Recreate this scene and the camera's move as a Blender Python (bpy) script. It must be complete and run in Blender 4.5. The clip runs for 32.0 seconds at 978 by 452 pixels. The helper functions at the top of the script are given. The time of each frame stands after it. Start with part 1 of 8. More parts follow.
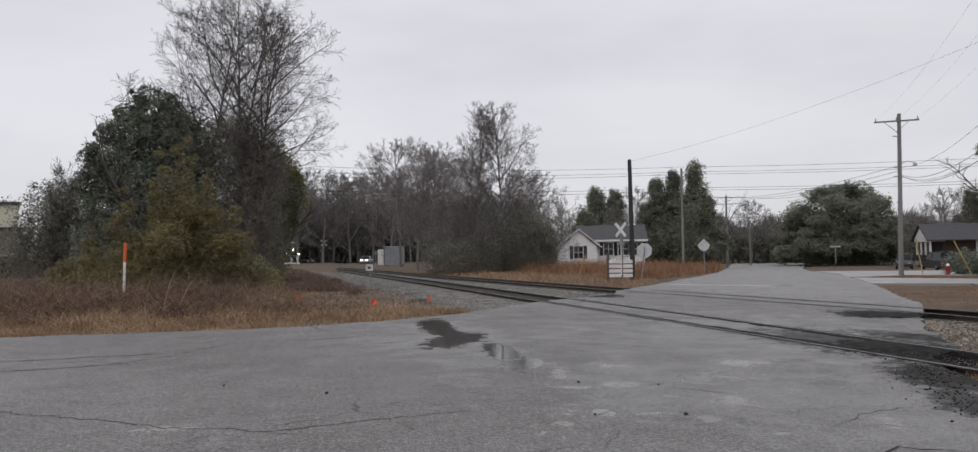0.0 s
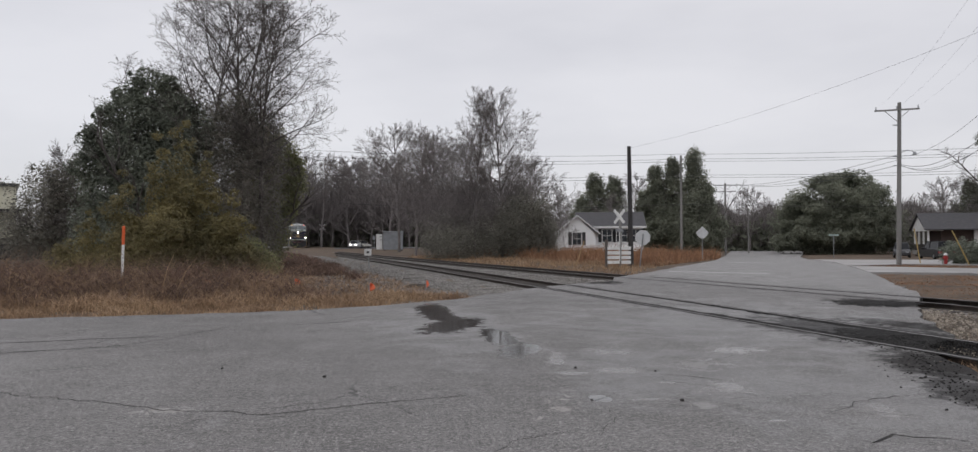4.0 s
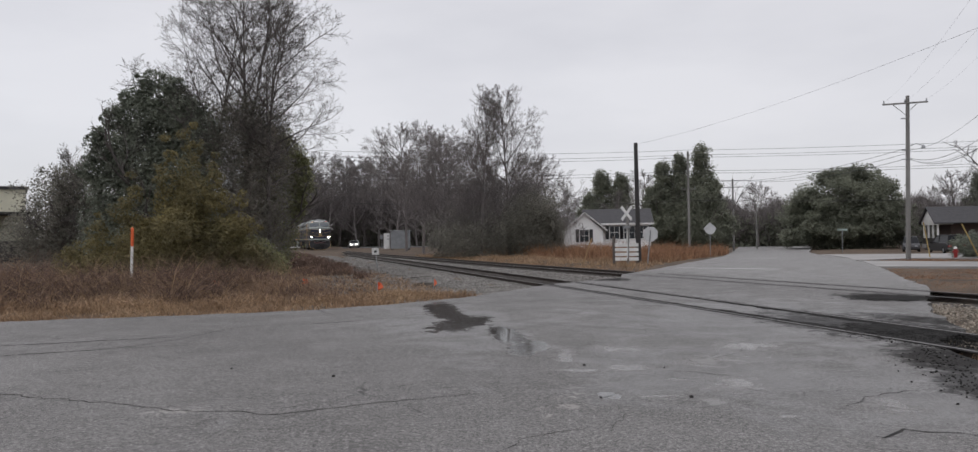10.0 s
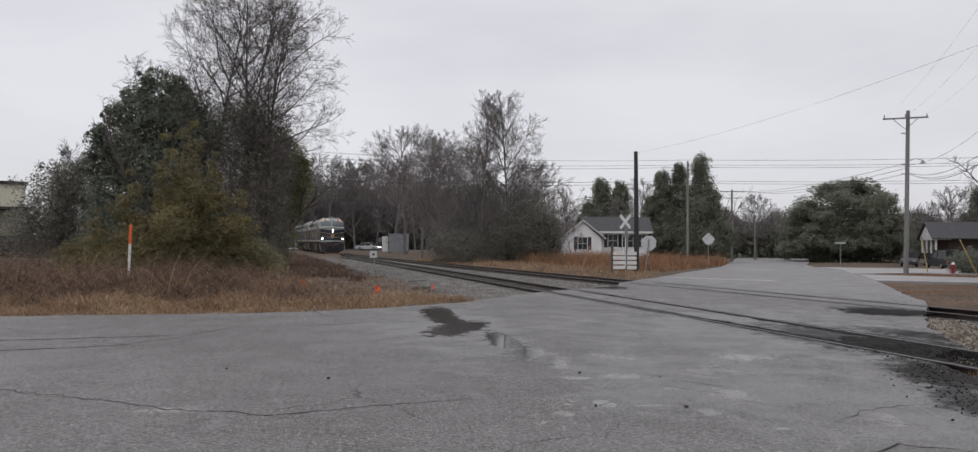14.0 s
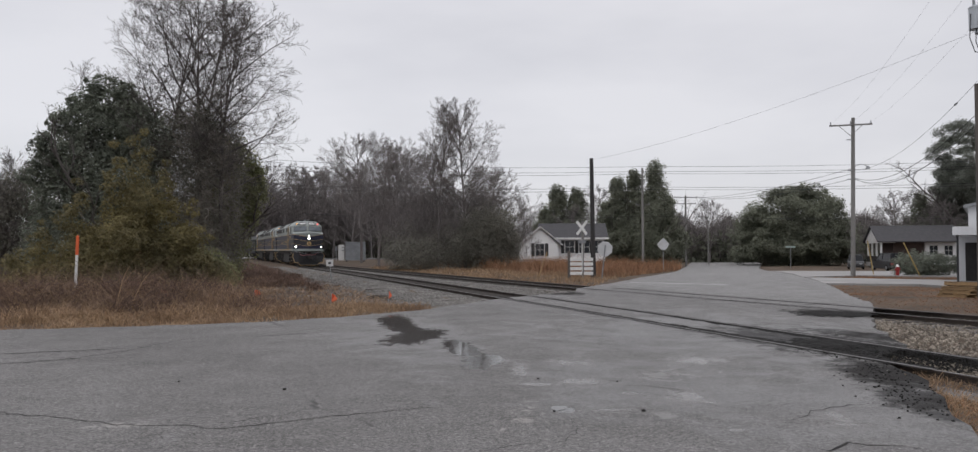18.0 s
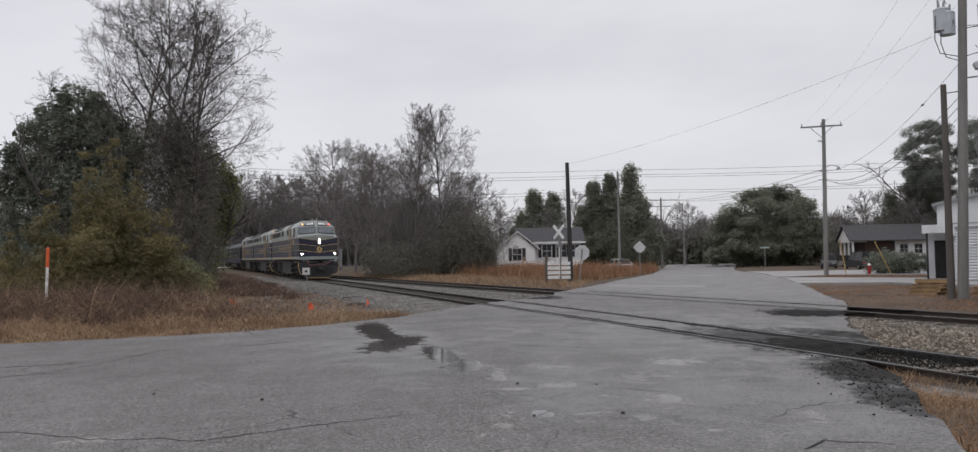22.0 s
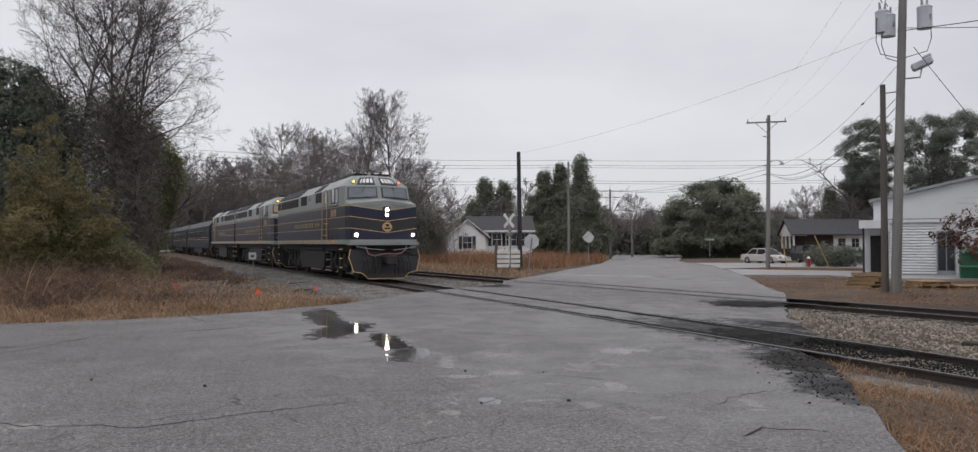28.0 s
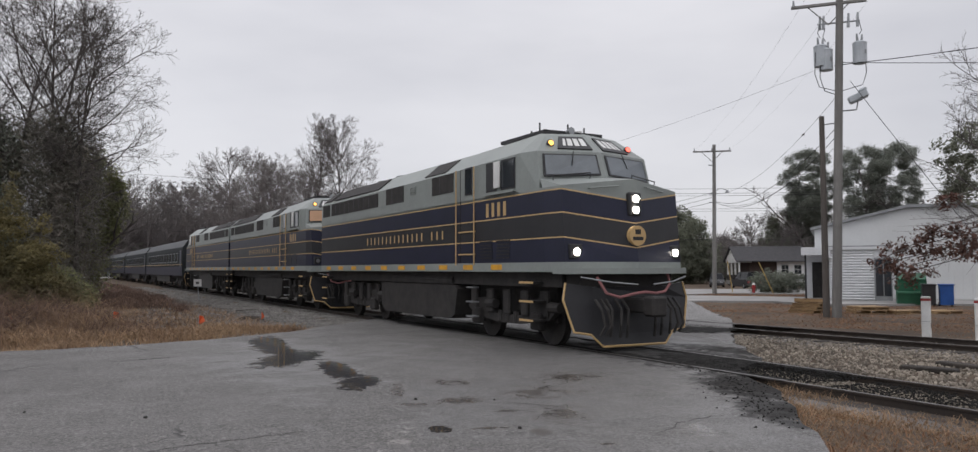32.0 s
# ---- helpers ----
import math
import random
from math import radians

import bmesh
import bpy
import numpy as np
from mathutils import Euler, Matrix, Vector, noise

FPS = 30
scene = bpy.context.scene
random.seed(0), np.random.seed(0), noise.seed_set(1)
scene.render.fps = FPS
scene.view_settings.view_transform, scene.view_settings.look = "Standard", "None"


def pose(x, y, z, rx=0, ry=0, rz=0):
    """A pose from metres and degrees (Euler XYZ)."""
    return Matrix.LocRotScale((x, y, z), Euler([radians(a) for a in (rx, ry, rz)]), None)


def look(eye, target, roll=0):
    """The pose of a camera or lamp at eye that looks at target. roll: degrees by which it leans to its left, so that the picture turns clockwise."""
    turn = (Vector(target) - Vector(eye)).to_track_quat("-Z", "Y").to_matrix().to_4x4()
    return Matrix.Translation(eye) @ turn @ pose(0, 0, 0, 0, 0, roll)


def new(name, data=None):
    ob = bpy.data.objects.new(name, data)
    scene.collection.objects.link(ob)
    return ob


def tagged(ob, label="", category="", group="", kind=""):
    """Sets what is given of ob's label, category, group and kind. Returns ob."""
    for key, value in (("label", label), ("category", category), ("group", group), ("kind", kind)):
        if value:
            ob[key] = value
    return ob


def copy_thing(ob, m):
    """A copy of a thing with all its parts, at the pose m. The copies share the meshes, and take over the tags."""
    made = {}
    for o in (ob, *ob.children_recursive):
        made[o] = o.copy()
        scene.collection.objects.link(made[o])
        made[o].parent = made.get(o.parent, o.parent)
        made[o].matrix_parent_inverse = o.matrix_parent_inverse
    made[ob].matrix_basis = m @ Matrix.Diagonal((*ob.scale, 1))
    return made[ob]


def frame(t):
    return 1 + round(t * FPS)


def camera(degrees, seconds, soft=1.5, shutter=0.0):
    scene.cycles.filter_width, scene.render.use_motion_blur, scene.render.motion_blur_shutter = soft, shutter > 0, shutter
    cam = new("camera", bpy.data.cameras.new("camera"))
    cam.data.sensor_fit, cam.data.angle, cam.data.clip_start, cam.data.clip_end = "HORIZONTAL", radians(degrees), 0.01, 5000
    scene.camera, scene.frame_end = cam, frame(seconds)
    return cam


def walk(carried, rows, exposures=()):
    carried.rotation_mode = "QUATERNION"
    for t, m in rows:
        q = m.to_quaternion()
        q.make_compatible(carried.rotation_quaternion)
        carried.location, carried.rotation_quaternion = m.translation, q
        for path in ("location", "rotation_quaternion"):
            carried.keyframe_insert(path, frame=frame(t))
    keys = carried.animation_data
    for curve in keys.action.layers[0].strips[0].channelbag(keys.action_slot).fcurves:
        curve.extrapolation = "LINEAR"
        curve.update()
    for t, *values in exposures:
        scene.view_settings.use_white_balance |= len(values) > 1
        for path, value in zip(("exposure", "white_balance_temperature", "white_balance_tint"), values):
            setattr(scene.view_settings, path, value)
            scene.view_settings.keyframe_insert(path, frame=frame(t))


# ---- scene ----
# rows: seconds and the turn in degrees; the operator stands still and pans by hand
PATH = [
    (0, 92.02, 0.71, -11.30), (0.5, 91.92, 0.62, -11.43), (1, 91.66, 0.63, -11.63), (1.5, 91.32, 0.71, -11.68), (2, 91.33, 0.77, -11.47), (2.5, 91.31, 0.76, -11.22),
    (4.5, 90.87, -0.01, -11.30), (5, 90.88, 0.29, -10.04), (5.5, 92.01, 0.50, -10.45), (6, 91.58, 0.60, -10.13), (6.5, 91.35, 0.64, -10.56), (7, 91.07, 0.98, -10.49),
    (7.5, 90.98, 0.73, -10.60), (8, 90.92, 0.90, -10.71), (8.5, 91.11, 0.85, -10.66), (9, 91.31, 0.77, -10.85), (9.5, 91.11, 0.83, -10.72), (10, 90.82, 0.80, -10.87),
    (10.5, 90.79, 0.62, -10.93), (11, 91.09, 0.89, -10.57), (11.5, 91.01, 0.80, -10.03), (12, 90.51, 1.08, -9.64), (12.5, 91.10, 0.34, -9.51), (13, 90.74, 0.48, -10.80),
    (13.5, 90.95, -0.29, -10.92), (14, 91.22, -0.47, -10.99), (14.5, 92.11, 0.11, -12.47), (16.5, 90.74, 0.17, -13.25), (17, 91.72, 0.31, -12.56), (17.5, 91.98, -0.21, -13.73),
    (18, 91.76, 0.10, -14.13), (18.5, 91.13, 0.21, -14.42), (19, 91.93, 0.25, -14.05), (19.5, 92.67, -0.36, -12.54), (20, 92.17, 0.09, -12.50), (20.5, 92.22, -0.55, -12.42),
    (21, 91.48, -0.41, -11.93), (21.5, 91.72, 0.85, -13.70), (22, 92.14, 1.04, -15.80), (22.5, 92.30, 0.80, -17.07), (23, 91.94, 0.80, -17.08), (23.5, 92.16, 1.04, -17.08),
    (24, 92.05, 1.44, -16.94), (24.5, 92.28, 1.37, -16.19), (26.5, 91.60, 0.75, -17.32), (27, 91.96, 1.42, -17.88), (27.5, 92.10, 0.08, -20.75), (28, 91.21, 0.11, -19.49),
    (28.5, 91.62, -0.24, -19.36), (29, 91.70, -0.03, -20.35), (29.5, 91.68, 0.23, -20.11), (30, 92.41, -0.15, -20.81), (30.5, 93.26, 0.01, -22.84), (31, 93.46, 0.29, -22.65),
    (31.5, 93.33, 0.54, -22.51), (32, 93.16, 0.11, -23.09),
]
EYE = (-9.5, 0.0, 1.667)
cam = camera(64.53, 32.0, soft=1.35)
walk(cam, [(t, pose(*EYE, rx, ry, rz)) for t, rx, ry, rz in PATH])

# ---- sky: an even overcast, brightest overhead, thin cloud drawn in it ----
world = bpy.data.worlds.new("overcast")
scene.world = world
world.use_nodes = True
wt = world.node_tree
wt.nodes.clear()


def wn(kind, **kw):
    n = wt.nodes.new(kind)
    for k, v in kw.items():
        n.inputs[k].default_value = v
    return n


w_co = wn("ShaderNodeTexCoord")
w_map = wn("ShaderNodeMapping", Scale=(1.0, 1.0, 3.2))
w_cloud = wn("ShaderNodeTexNoise", Scale=1.7, Detail=5.0, Roughness=0.5)
w_ramp = wt.nodes.new("ShaderNodeValToRGB")
w_ramp.color_ramp.elements[0].position, w_ramp.color_ramp.elements[0].color = 0.36, (0.625, 0.622, 0.664, 1)
w_ramp.color_ramp.elements[1].position, w_ramp.color_ramp.elements[1].color = 0.66, (0.775, 0.766, 0.80, 1)
w_sep = wn("ShaderNodeSeparateXYZ")
w_up = wt.nodes.new("ShaderNodeMapRange")
w_up.inputs["From Min"].default_value, w_up.inputs["From Max"].default_value = 0.28, 0.95
w_up.inputs["To Min"].default_value, w_up.inputs["To Max"].default_value = 1.0, 1.75
w_gain = wt.nodes.new("ShaderNodeVectorMath")
w_gain.operation = "SCALE"
w_sky = wt.nodes.new("ShaderNodeTexSky")
w_sky.sky_type, w_sky.sun_disc, w_sky.sun_elevation, w_sky.sun_rotation = "NISHITA", False, radians(38), radians(150)
w_skys = wt.nodes.new("ShaderNodeVectorMath")
w_skys.operation = "SCALE"
w_skys.inputs["Scale"].default_value = 0.10
w_mix = wt.nodes.new("ShaderNodeMix")
w_mix.data_type = "RGBA"
w_mix.inputs["Factor"].default_value = 0.9
w_bg = wn("ShaderNodeBackground", Strength=1.04)
w_out = wn("ShaderNodeOutputWorld")
wl = wt.links.new
wl(w_co.outputs["Generated"], w_map.inputs["Vector"])
wl(w_map.outputs["Vector"], w_cloud.inputs["Vector"])
wl(w_cloud.outputs["Fac"], w_ramp.inputs["Fac"])
wl(w_co.outputs["Generated"], w_sep.inputs["Vector"])
wl(w_sep.outputs["Z"], w_up.inputs["Value"])
wl(w_ramp.outputs["Color"], w_gain.inputs[0])
wl(w_up.outputs["Result"], w_gain.inputs["Scale"])
wl(w_sky.outputs["Color"], w_skys.inputs[0])
wl(w_skys.outputs["Vector"], w_mix.inputs["A"])
wl(w_gain.outputs["Vector"], w_mix.inputs["B"])
wl(w_mix.outputs["Result"], w_bg.inputs["Color"])
wl(w_bg.outputs["Background"], w_out.inputs["Surface"])

sun = new("sun", bpy.data.lights.new("sun", "SUN"))
sun.data.energy, sun.data.angle, sun.data.color = 0.5, radians(40), (1.0, 0.97, 0.93)
sun.matrix_world = look((0, 0, 60), (34, 20, 0))

# ---- materials ----
def M(name, a, b=None, rough=0.8, scale=3.0, fine=40.0, bump=0.15, metal=0.0, island=0.0, obj=0.0, spec=0.5, dist=0.02, stretch=(1, 1, 1), space="Object", mid=0.5, thin=0.0):
    """A paint, wood, stone or leaf: colour a to b by a broad and a fine noise, with a fine relief."""
    m = bpy.data.materials.new(name)
    m.use_nodes = True
    nt = m.node_tree
    p = nt.nodes["Principled BSDF"]
    p.inputs["Roughness"].default_value, p.inputs["Metallic"].default_value = rough, metal
    p.inputs["Specular IOR Level"].default_value = spec
    b = b or tuple(c * 0.7 for c in a)
    co = nt.nodes.new("ShaderNodeTexCoord")
    mp = nt.nodes.new("ShaderNodeMapping")
    mp.inputs["Scale"].default_value = stretch
    n1, n2 = nt.nodes.new("ShaderNodeTexNoise"), nt.nodes.new("ShaderNodeTexNoise")
    n1.inputs["Scale"].default_value, n1.inputs["Detail"].default_value = scale, 5
    n2.inputs["Scale"].default_value, n2.inputs["Detail"].default_value = fine, 3
    add = nt.nodes.new("ShaderNodeMath")
    add.operation = "MULTIPLY_ADD"
    add.inputs[1].default_value = 0.45
    off = nt.nodes.new("ShaderNodeMath")
    off.operation = "ADD"
    off.inputs[1].default_value = -0.22
    rmp = nt.nodes.new("ShaderNodeMapRange")
    rmp.inputs["From Min"].default_value, rmp.inputs["From Max"].default_value = mid - 0.2, mid + 0.2
    mix = nt.nodes.new("ShaderNodeMix")
    mix.data_type = "RGBA"
    mix.inputs["A"].default_value, mix.inputs["B"].default_value = (*a, 1), (*b, 1)
    lk = nt.links.new
    lk(co.outputs[space], mp.inputs["Vector"])
    lk(mp.outputs["Vector"], n1.inputs["Vector"])
    lk(mp.outputs["Vector"], n2.inputs["Vector"])
    lk(n2.outputs["Fac"], add.inputs[0])
    lk(n1.outputs["Fac"], add.inputs[2])
    lk(add.outputs[0], off.inputs[0])
    lk(off.outputs[0], rmp.inputs["Value"])
    lk(rmp.outputs["Result"], mix.inputs["Factor"])
    col = mix.outputs["Result"]
    if island or obj:
        g = nt.nodes.new("ShaderNodeNewGeometry" if island else "ShaderNodeObjectInfo")
        hs = nt.nodes.new("ShaderNodeHueSaturation")
        mr = nt.nodes.new("ShaderNodeMapRange")
        k = island or obj
        mr.inputs["To Min"].default_value, mr.inputs["To Max"].default_value = 1 - k, 1 + k
        lk(g.outputs["Random Per Island" if island else "Random"], mr.inputs["Value"])
        lk(mr.outputs["Result"], hs.inputs["Value"])
        lk(col, hs.inputs["Color"])
        col = hs.outputs["Color"]
    lk(col, p.inputs["Base Color"])
    if bump:
        bp = nt.nodes.new("ShaderNodeBump")
        bp.inputs["Strength"].default_value, bp.inputs["Distance"].default_value = bump, dist
        lk(n2.outputs["Fac"], bp.inputs["Height"])
        lk(bp.outputs["Normal"], p.inputs["Normal"])
    if thin:
        # thin leaves and stalks let some daylight through
        tr = nt.nodes.new("ShaderNodeBsdfTranslucent")
        ms = nt.nodes.new("ShaderNodeMixShader")
        ms.inputs["Fac"].default_value = thin
        lk(col, tr.inputs["Color"])
        lk(p.outputs["BSDF"], ms.inputs[1])
        lk(tr.outputs["BSDF"], ms.inputs[2])
        lk(ms.outputs["Shader"], nt.nodes["Material Output"].inputs["Surface"])
    return m


def glow(name, rgb, power):
    m = bpy.data.materials.new(name)
    m.use_nodes = True
    p = m.node_tree.nodes["Principled BSDF"]
    p.inputs["Base Color"].default_value = (*rgb, 1)
    p.inputs["Emission Color"].default_value, p.inputs["Emission Strength"].default_value = (*rgb, 1), power
    return m


def glass(name, rgb, rough=0.05):
    return M(name, rgb, tuple(c * 0.8 for c in rgb), rough=rough, bump=0.0, spec=0.8)


ASPHALT = M("asphalt", (0.135, 0.138, 0.145), (0.085, 0.088, 0.095), rough=0.62, scale=0.35, fine=55, bump=0.35, dist=0.012)
CONCRETE = M("pale concrete", (0.31, 0.30, 0.29), (0.21, 0.204, 0.198), rough=0.75, scale=0.5, fine=30, bump=0.15)
GROUND = M("dead grass and soil", (0.075, 0.06, 0.049), (0.135, 0.102, 0.077), rough=0.95, spec=0.1, scale=0.35, fine=6, bump=0.6, dist=0.05)
BALLAST = M("ballast bed", (0.11, 0.10, 0.095), (0.21, 0.20, 0.19), rough=0.95, scale=1.2, fine=22, bump=0.8, dist=0.05, spec=0.15)
STONE_B = M("brown mixed gravel", (0.29, 0.255, 0.21), (0.15, 0.13, 0.11), rough=0.9, scale=1.5, fine=30, bump=0.2, island=0.55, spec=0.15)
STONE = M("ballast stone", (0.25, 0.24, 0.225), (0.14, 0.133, 0.125), rough=0.9, scale=1.5, fine=30, bump=0.2, island=0.35, spec=0.15)
TAR = M("fresh black asphalt", (0.012, 0.0115, 0.011), (0.034, 0.033, 0.032), spec=0.08, rough=0.85, scale=5.0, fine=45, bump=0.9, dist=0.03)
LINE = M("worn road paint", (0.55, 0.55, 0.53), (0.26, 0.26, 0.26), rough=0.7, scale=6, fine=40, bump=0.1)
RAIL = M("rusty rail", (0.055, 0.042, 0.034), (0.035, 0.028, 0.025), rough=0.65, scale=2, fine=30, bump=0.1, metal=0.3)
RAILTOP = M("worn rail head", (0.19, 0.18, 0.175), (0.10, 0.09, 0.085), rough=0.5, scale=3, fine=30, bump=0.05, metal=0.6)
DARKBED = M("oily ballast between the rails", (0.05, 0.045, 0.042), (0.09, 0.082, 0.076), rough=0.95, scale=1.2, fine=22, bump=0.8, dist=0.05, spec=0.15)
CRACK = M("crack in asphalt", (0.03, 0.03, 0.031), (0.05, 0.048, 0.045), rough=0.95, spec=0.1, bump=0.0)
TIE = M("creosoted tie", (0.05, 0.041, 0.034), (0.028, 0.024, 0.021), rough=0.9, scale=3, fine=30, bump=0.4, obj=0.3)
BARK = M("grey bark", (0.135, 0.12, 0.113), (0.085, 0.075, 0.072), rough=0.95, scale=2, fine=14, bump=0.5, stretch=(1, 1, 0.25))
# twig, evergreen and vine tones raised: haze and glare are put into the colour
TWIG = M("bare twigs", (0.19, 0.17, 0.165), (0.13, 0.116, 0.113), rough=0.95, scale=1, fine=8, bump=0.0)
LEAF_D = M("dark evergreen leaf", (0.22, 0.24, 0.185), (0.14, 0.155, 0.125), thin=0.5, rough=0.55, scale=0.5, fine=3, bump=0.0, island=0.4)
LEAF_G = M("green evergreen leaf", (0.24, 0.245, 0.11), (0.16, 0.165, 0.09), thin=0.5, rough=0.6, scale=0.5, fine=3, bump=0.0, island=0.4)
LEAF_C = M("olive cedar spray", (0.25, 0.21, 0.095), (0.15, 0.135, 0.078), thin=0.5, rough=0.8, scale=0.5, fine=3, bump=0.0, island=0.4)
LEAF_V = M("vine leaf", (0.24, 0.232, 0.195), (0.18, 0.174, 0.15), thin=0.5, rough=0.8, spec=0.2, scale=0.35, fine=3, bump=0.0, island=0.22)
LEAF_F = M("evergreen paled for haze", (0.255, 0.268, 0.205), (0.18, 0.19, 0.148), thin=0.5, rough=0.85, spec=0.2, scale=0.3, fine=2, bump=0.0, island=0.25)
LEAF_P = M("pine needles", (0.25, 0.267, 0.228), (0.18, 0.194, 0.166), thin=0.5, rough=0.85, scale=0.5, fine=3, bump=0.0, island=0.25)
VINESTEM = M("grey brown vine stem", (0.24, 0.21, 0.185), (0.16, 0.14, 0.125), thin=0.3, rough=0.95, scale=1, fine=5, bump=0.0, island=0.4)
LEAF_B = M("withered brown leaf", (0.145, 0.075, 0.057), (0.095, 0.052, 0.042), thin=0.3, rough=0.85, scale=1, fine=5, bump=0.0, island=0.4)
STRAW = M("dry straw grass", (0.41, 0.285, 0.175), (0.21, 0.135, 0.085), thin=0.3, rough=0.9, scale=0.6, fine=5, bump=0.0, island=0.4)
STRAW_R = M("rusty dead grass", (0.36, 0.205, 0.115), (0.19, 0.10, 0.06), thin=0.3, rough=0.9, scale=0.6, fine=5, bump=0.0, island=0.4)
BRAMBLE = M("brown weeds", (0.17, 0.112, 0.085), (0.10, 0.066, 0.052), thin=0.3, rough=0.95, scale=0.8, fine=5, bump=0.0, island=0.5)
POLE = M("weathered pole wood", (0.235, 0.228, 0.218), (0.145, 0.14, 0.134), rough=0.9, scale=2, fine=25, bump=0.3, stretch=(1, 1, 0.12))
POLE_D = M("creosoted pole", (0.022, 0.02, 0.021), (0.04, 0.036, 0.035), rough=0.7, scale=2, fine=25, bump=0.3, stretch=(1, 1, 0.12))
WIRE = M("dark cable", (0.05, 0.05, 0.055), rough=0.7, bump=0.0)
WHITE = M("white paint", (0.75, 0.75, 0.74), (0.6, 0.6, 0.59), rough=0.55, scale=2, fine=20, bump=0.03)
SIDING = M("white clapboard", (0.82, 0.82, 0.82), (0.74, 0.74, 0.74), rough=0.6, scale=1.2, fine=12, bump=0.03)
METALW = M("white corrugated metal", (0.68, 0.69, 0.71), (0.58, 0.59, 0.61), rough=0.5, scale=0.8, fine=12, bump=0.02)
CREAM = M("cream metal siding", (0.62, 0.60, 0.47), (0.52, 0.50, 0.39), rough=0.6, scale=1.2, fine=12, bump=0.02)
SHINGLE = M("grey shingles", (0.06, 0.058, 0.062), (0.042, 0.041, 0.044), rough=0.9, scale=3, fine=15, bump=0.3)
BRICK = M("dark brown brick", (0.095, 0.066, 0.056), (0.066, 0.048, 0.042), rough=0.9, scale=3, fine=25, bump=0.3)
PANE = glass("window glass", (0.035, 0.04, 0.048), 0.08)
BLACKP = M("black paint", (0.016, 0.016, 0.018), (0.03, 0.03, 0.033), rough=0.5, scale=3, fine=20, bump=0.05)
STEEL = M("galvanised steel", (0.34, 0.35, 0.36), (0.25, 0.26, 0.27), rough=0.45, scale=3, fine=20, bump=0.03, metal=0.6)
GREYBOX = M("grey painted steel", (0.27, 0.285, 0.30), (0.20, 0.21, 0.225), rough=0.55, scale=2, fine=15, bump=0.03)
ORANGE = M("orange plastic", (0.75, 0.14, 0.035), (0.6, 0.10, 0.03), rough=0.5, bump=0.0)
YELLOWP = M("yellow plastic guard", (0.45, 0.33, 0.12), (0.38, 0.26, 0.09), rough=0.6, bump=0.0)
GREENP = M("green painted steel", (0.022, 0.115, 0.062), (0.018, 0.08, 0.042), rough=0.55, scale=2, fine=14, bump=0.05)
BLUEP = M("blue plastic", (0.02, 0.09, 0.33), rough=0.5, bump=0.0)
PALLET = M("raw pine boards", (0.40, 0.27, 0.14), (0.27, 0.18, 0.10), rough=0.85, scale=3, fine=25, bump=0.2, obj=0.25, stretch=(1, 1, 1))
REDP = M("red paint", (0.33, 0.03, 0.03), rough=0.5, bump=0.05)
TYRE = M("tyre rubber", (0.018, 0.018, 0.018), rough=0.85, bump=0.05)
GREYBOX_L = M("pale grey enamel", (0.48, 0.51, 0.54), (0.38, 0.41, 0.44), rough=0.5, scale=2, fine=15, bump=0.03)
POLE_B = M("brown old pole", (0.125, 0.11, 0.10), (0.075, 0.066, 0.06), rough=0.9, scale=2, fine=25, bump=0.4, stretch=(1, 1, 0.12))
SIGNBACK = M("bare sign metal", (0.55, 0.56, 0.57), (0.45, 0.46, 0.47), rough=0.5, bump=0.02)
SIGNGREEN = M("pale green sign", (0.38, 0.47, 0.44), rough=0.5, bump=0.0)
METALW2 = M("pale hall metal", (0.62, 0.63, 0.635), (0.55, 0.56, 0.565), rough=0.55, scale=0.6, fine=10, bump=0.02)
SOIL = M("dark soil", (0.045, 0.036, 0.03), (0.08, 0.065, 0.05), rough=0.95, scale=3, fine=20, bump=0.8, dist=0.05, spec=0.15)
CARBEIGE = M("pale beige car paint", (0.50, 0.48, 0.44), (0.46, 0.44, 0.40), rough=0.25, bump=0.0)
CARPALE = M("silver car paint", (0.45, 0.46, 0.47), (0.42, 0.43, 0.44), rough=0.3, bump=0.0)
CARLAMP = glow("car headlamp", (1.0, 0.95, 0.85), 5.0)
# the train
T_GREY = M("grey green enamel", (0.26, 0.285, 0.27), (0.215, 0.235, 0.225), rough=0.42, scale=1.0, fine=12, bump=0.02)
# navy, black and running gear tones lifted: haze is put into the colour
T_NAVY = M("navy enamel", (0.020, 0.022, 0.045), (0.016, 0.018, 0.035), spec=0.28, rough=0.42, scale=1.2, fine=14, bump=0.01)
T_BLACK = M("blue black enamel", (0.028, 0.028, 0.031), (0.021, 0.021, 0.024), spec=0.35, rough=0.45, scale=1.2, fine=14, bump=0.01)
T_GOLD = M("old gold paint", (0.55, 0.37, 0.17), (0.46, 0.31, 0.14), rough=0.5, scale=3, fine=20, bump=0.0)
T_YEL = M("safety yellow", (0.70, 0.36, 0.03), (0.55, 0.27, 0.03), rough=0.55, scale=3, fine=20, bump=0.0)
T_DARK = M("sooty running gear", (0.027, 0.026, 0.026), (0.046, 0.042, 0.040), spec=0.3, rough=0.75, scale=3, fine=20, bump=0.2)
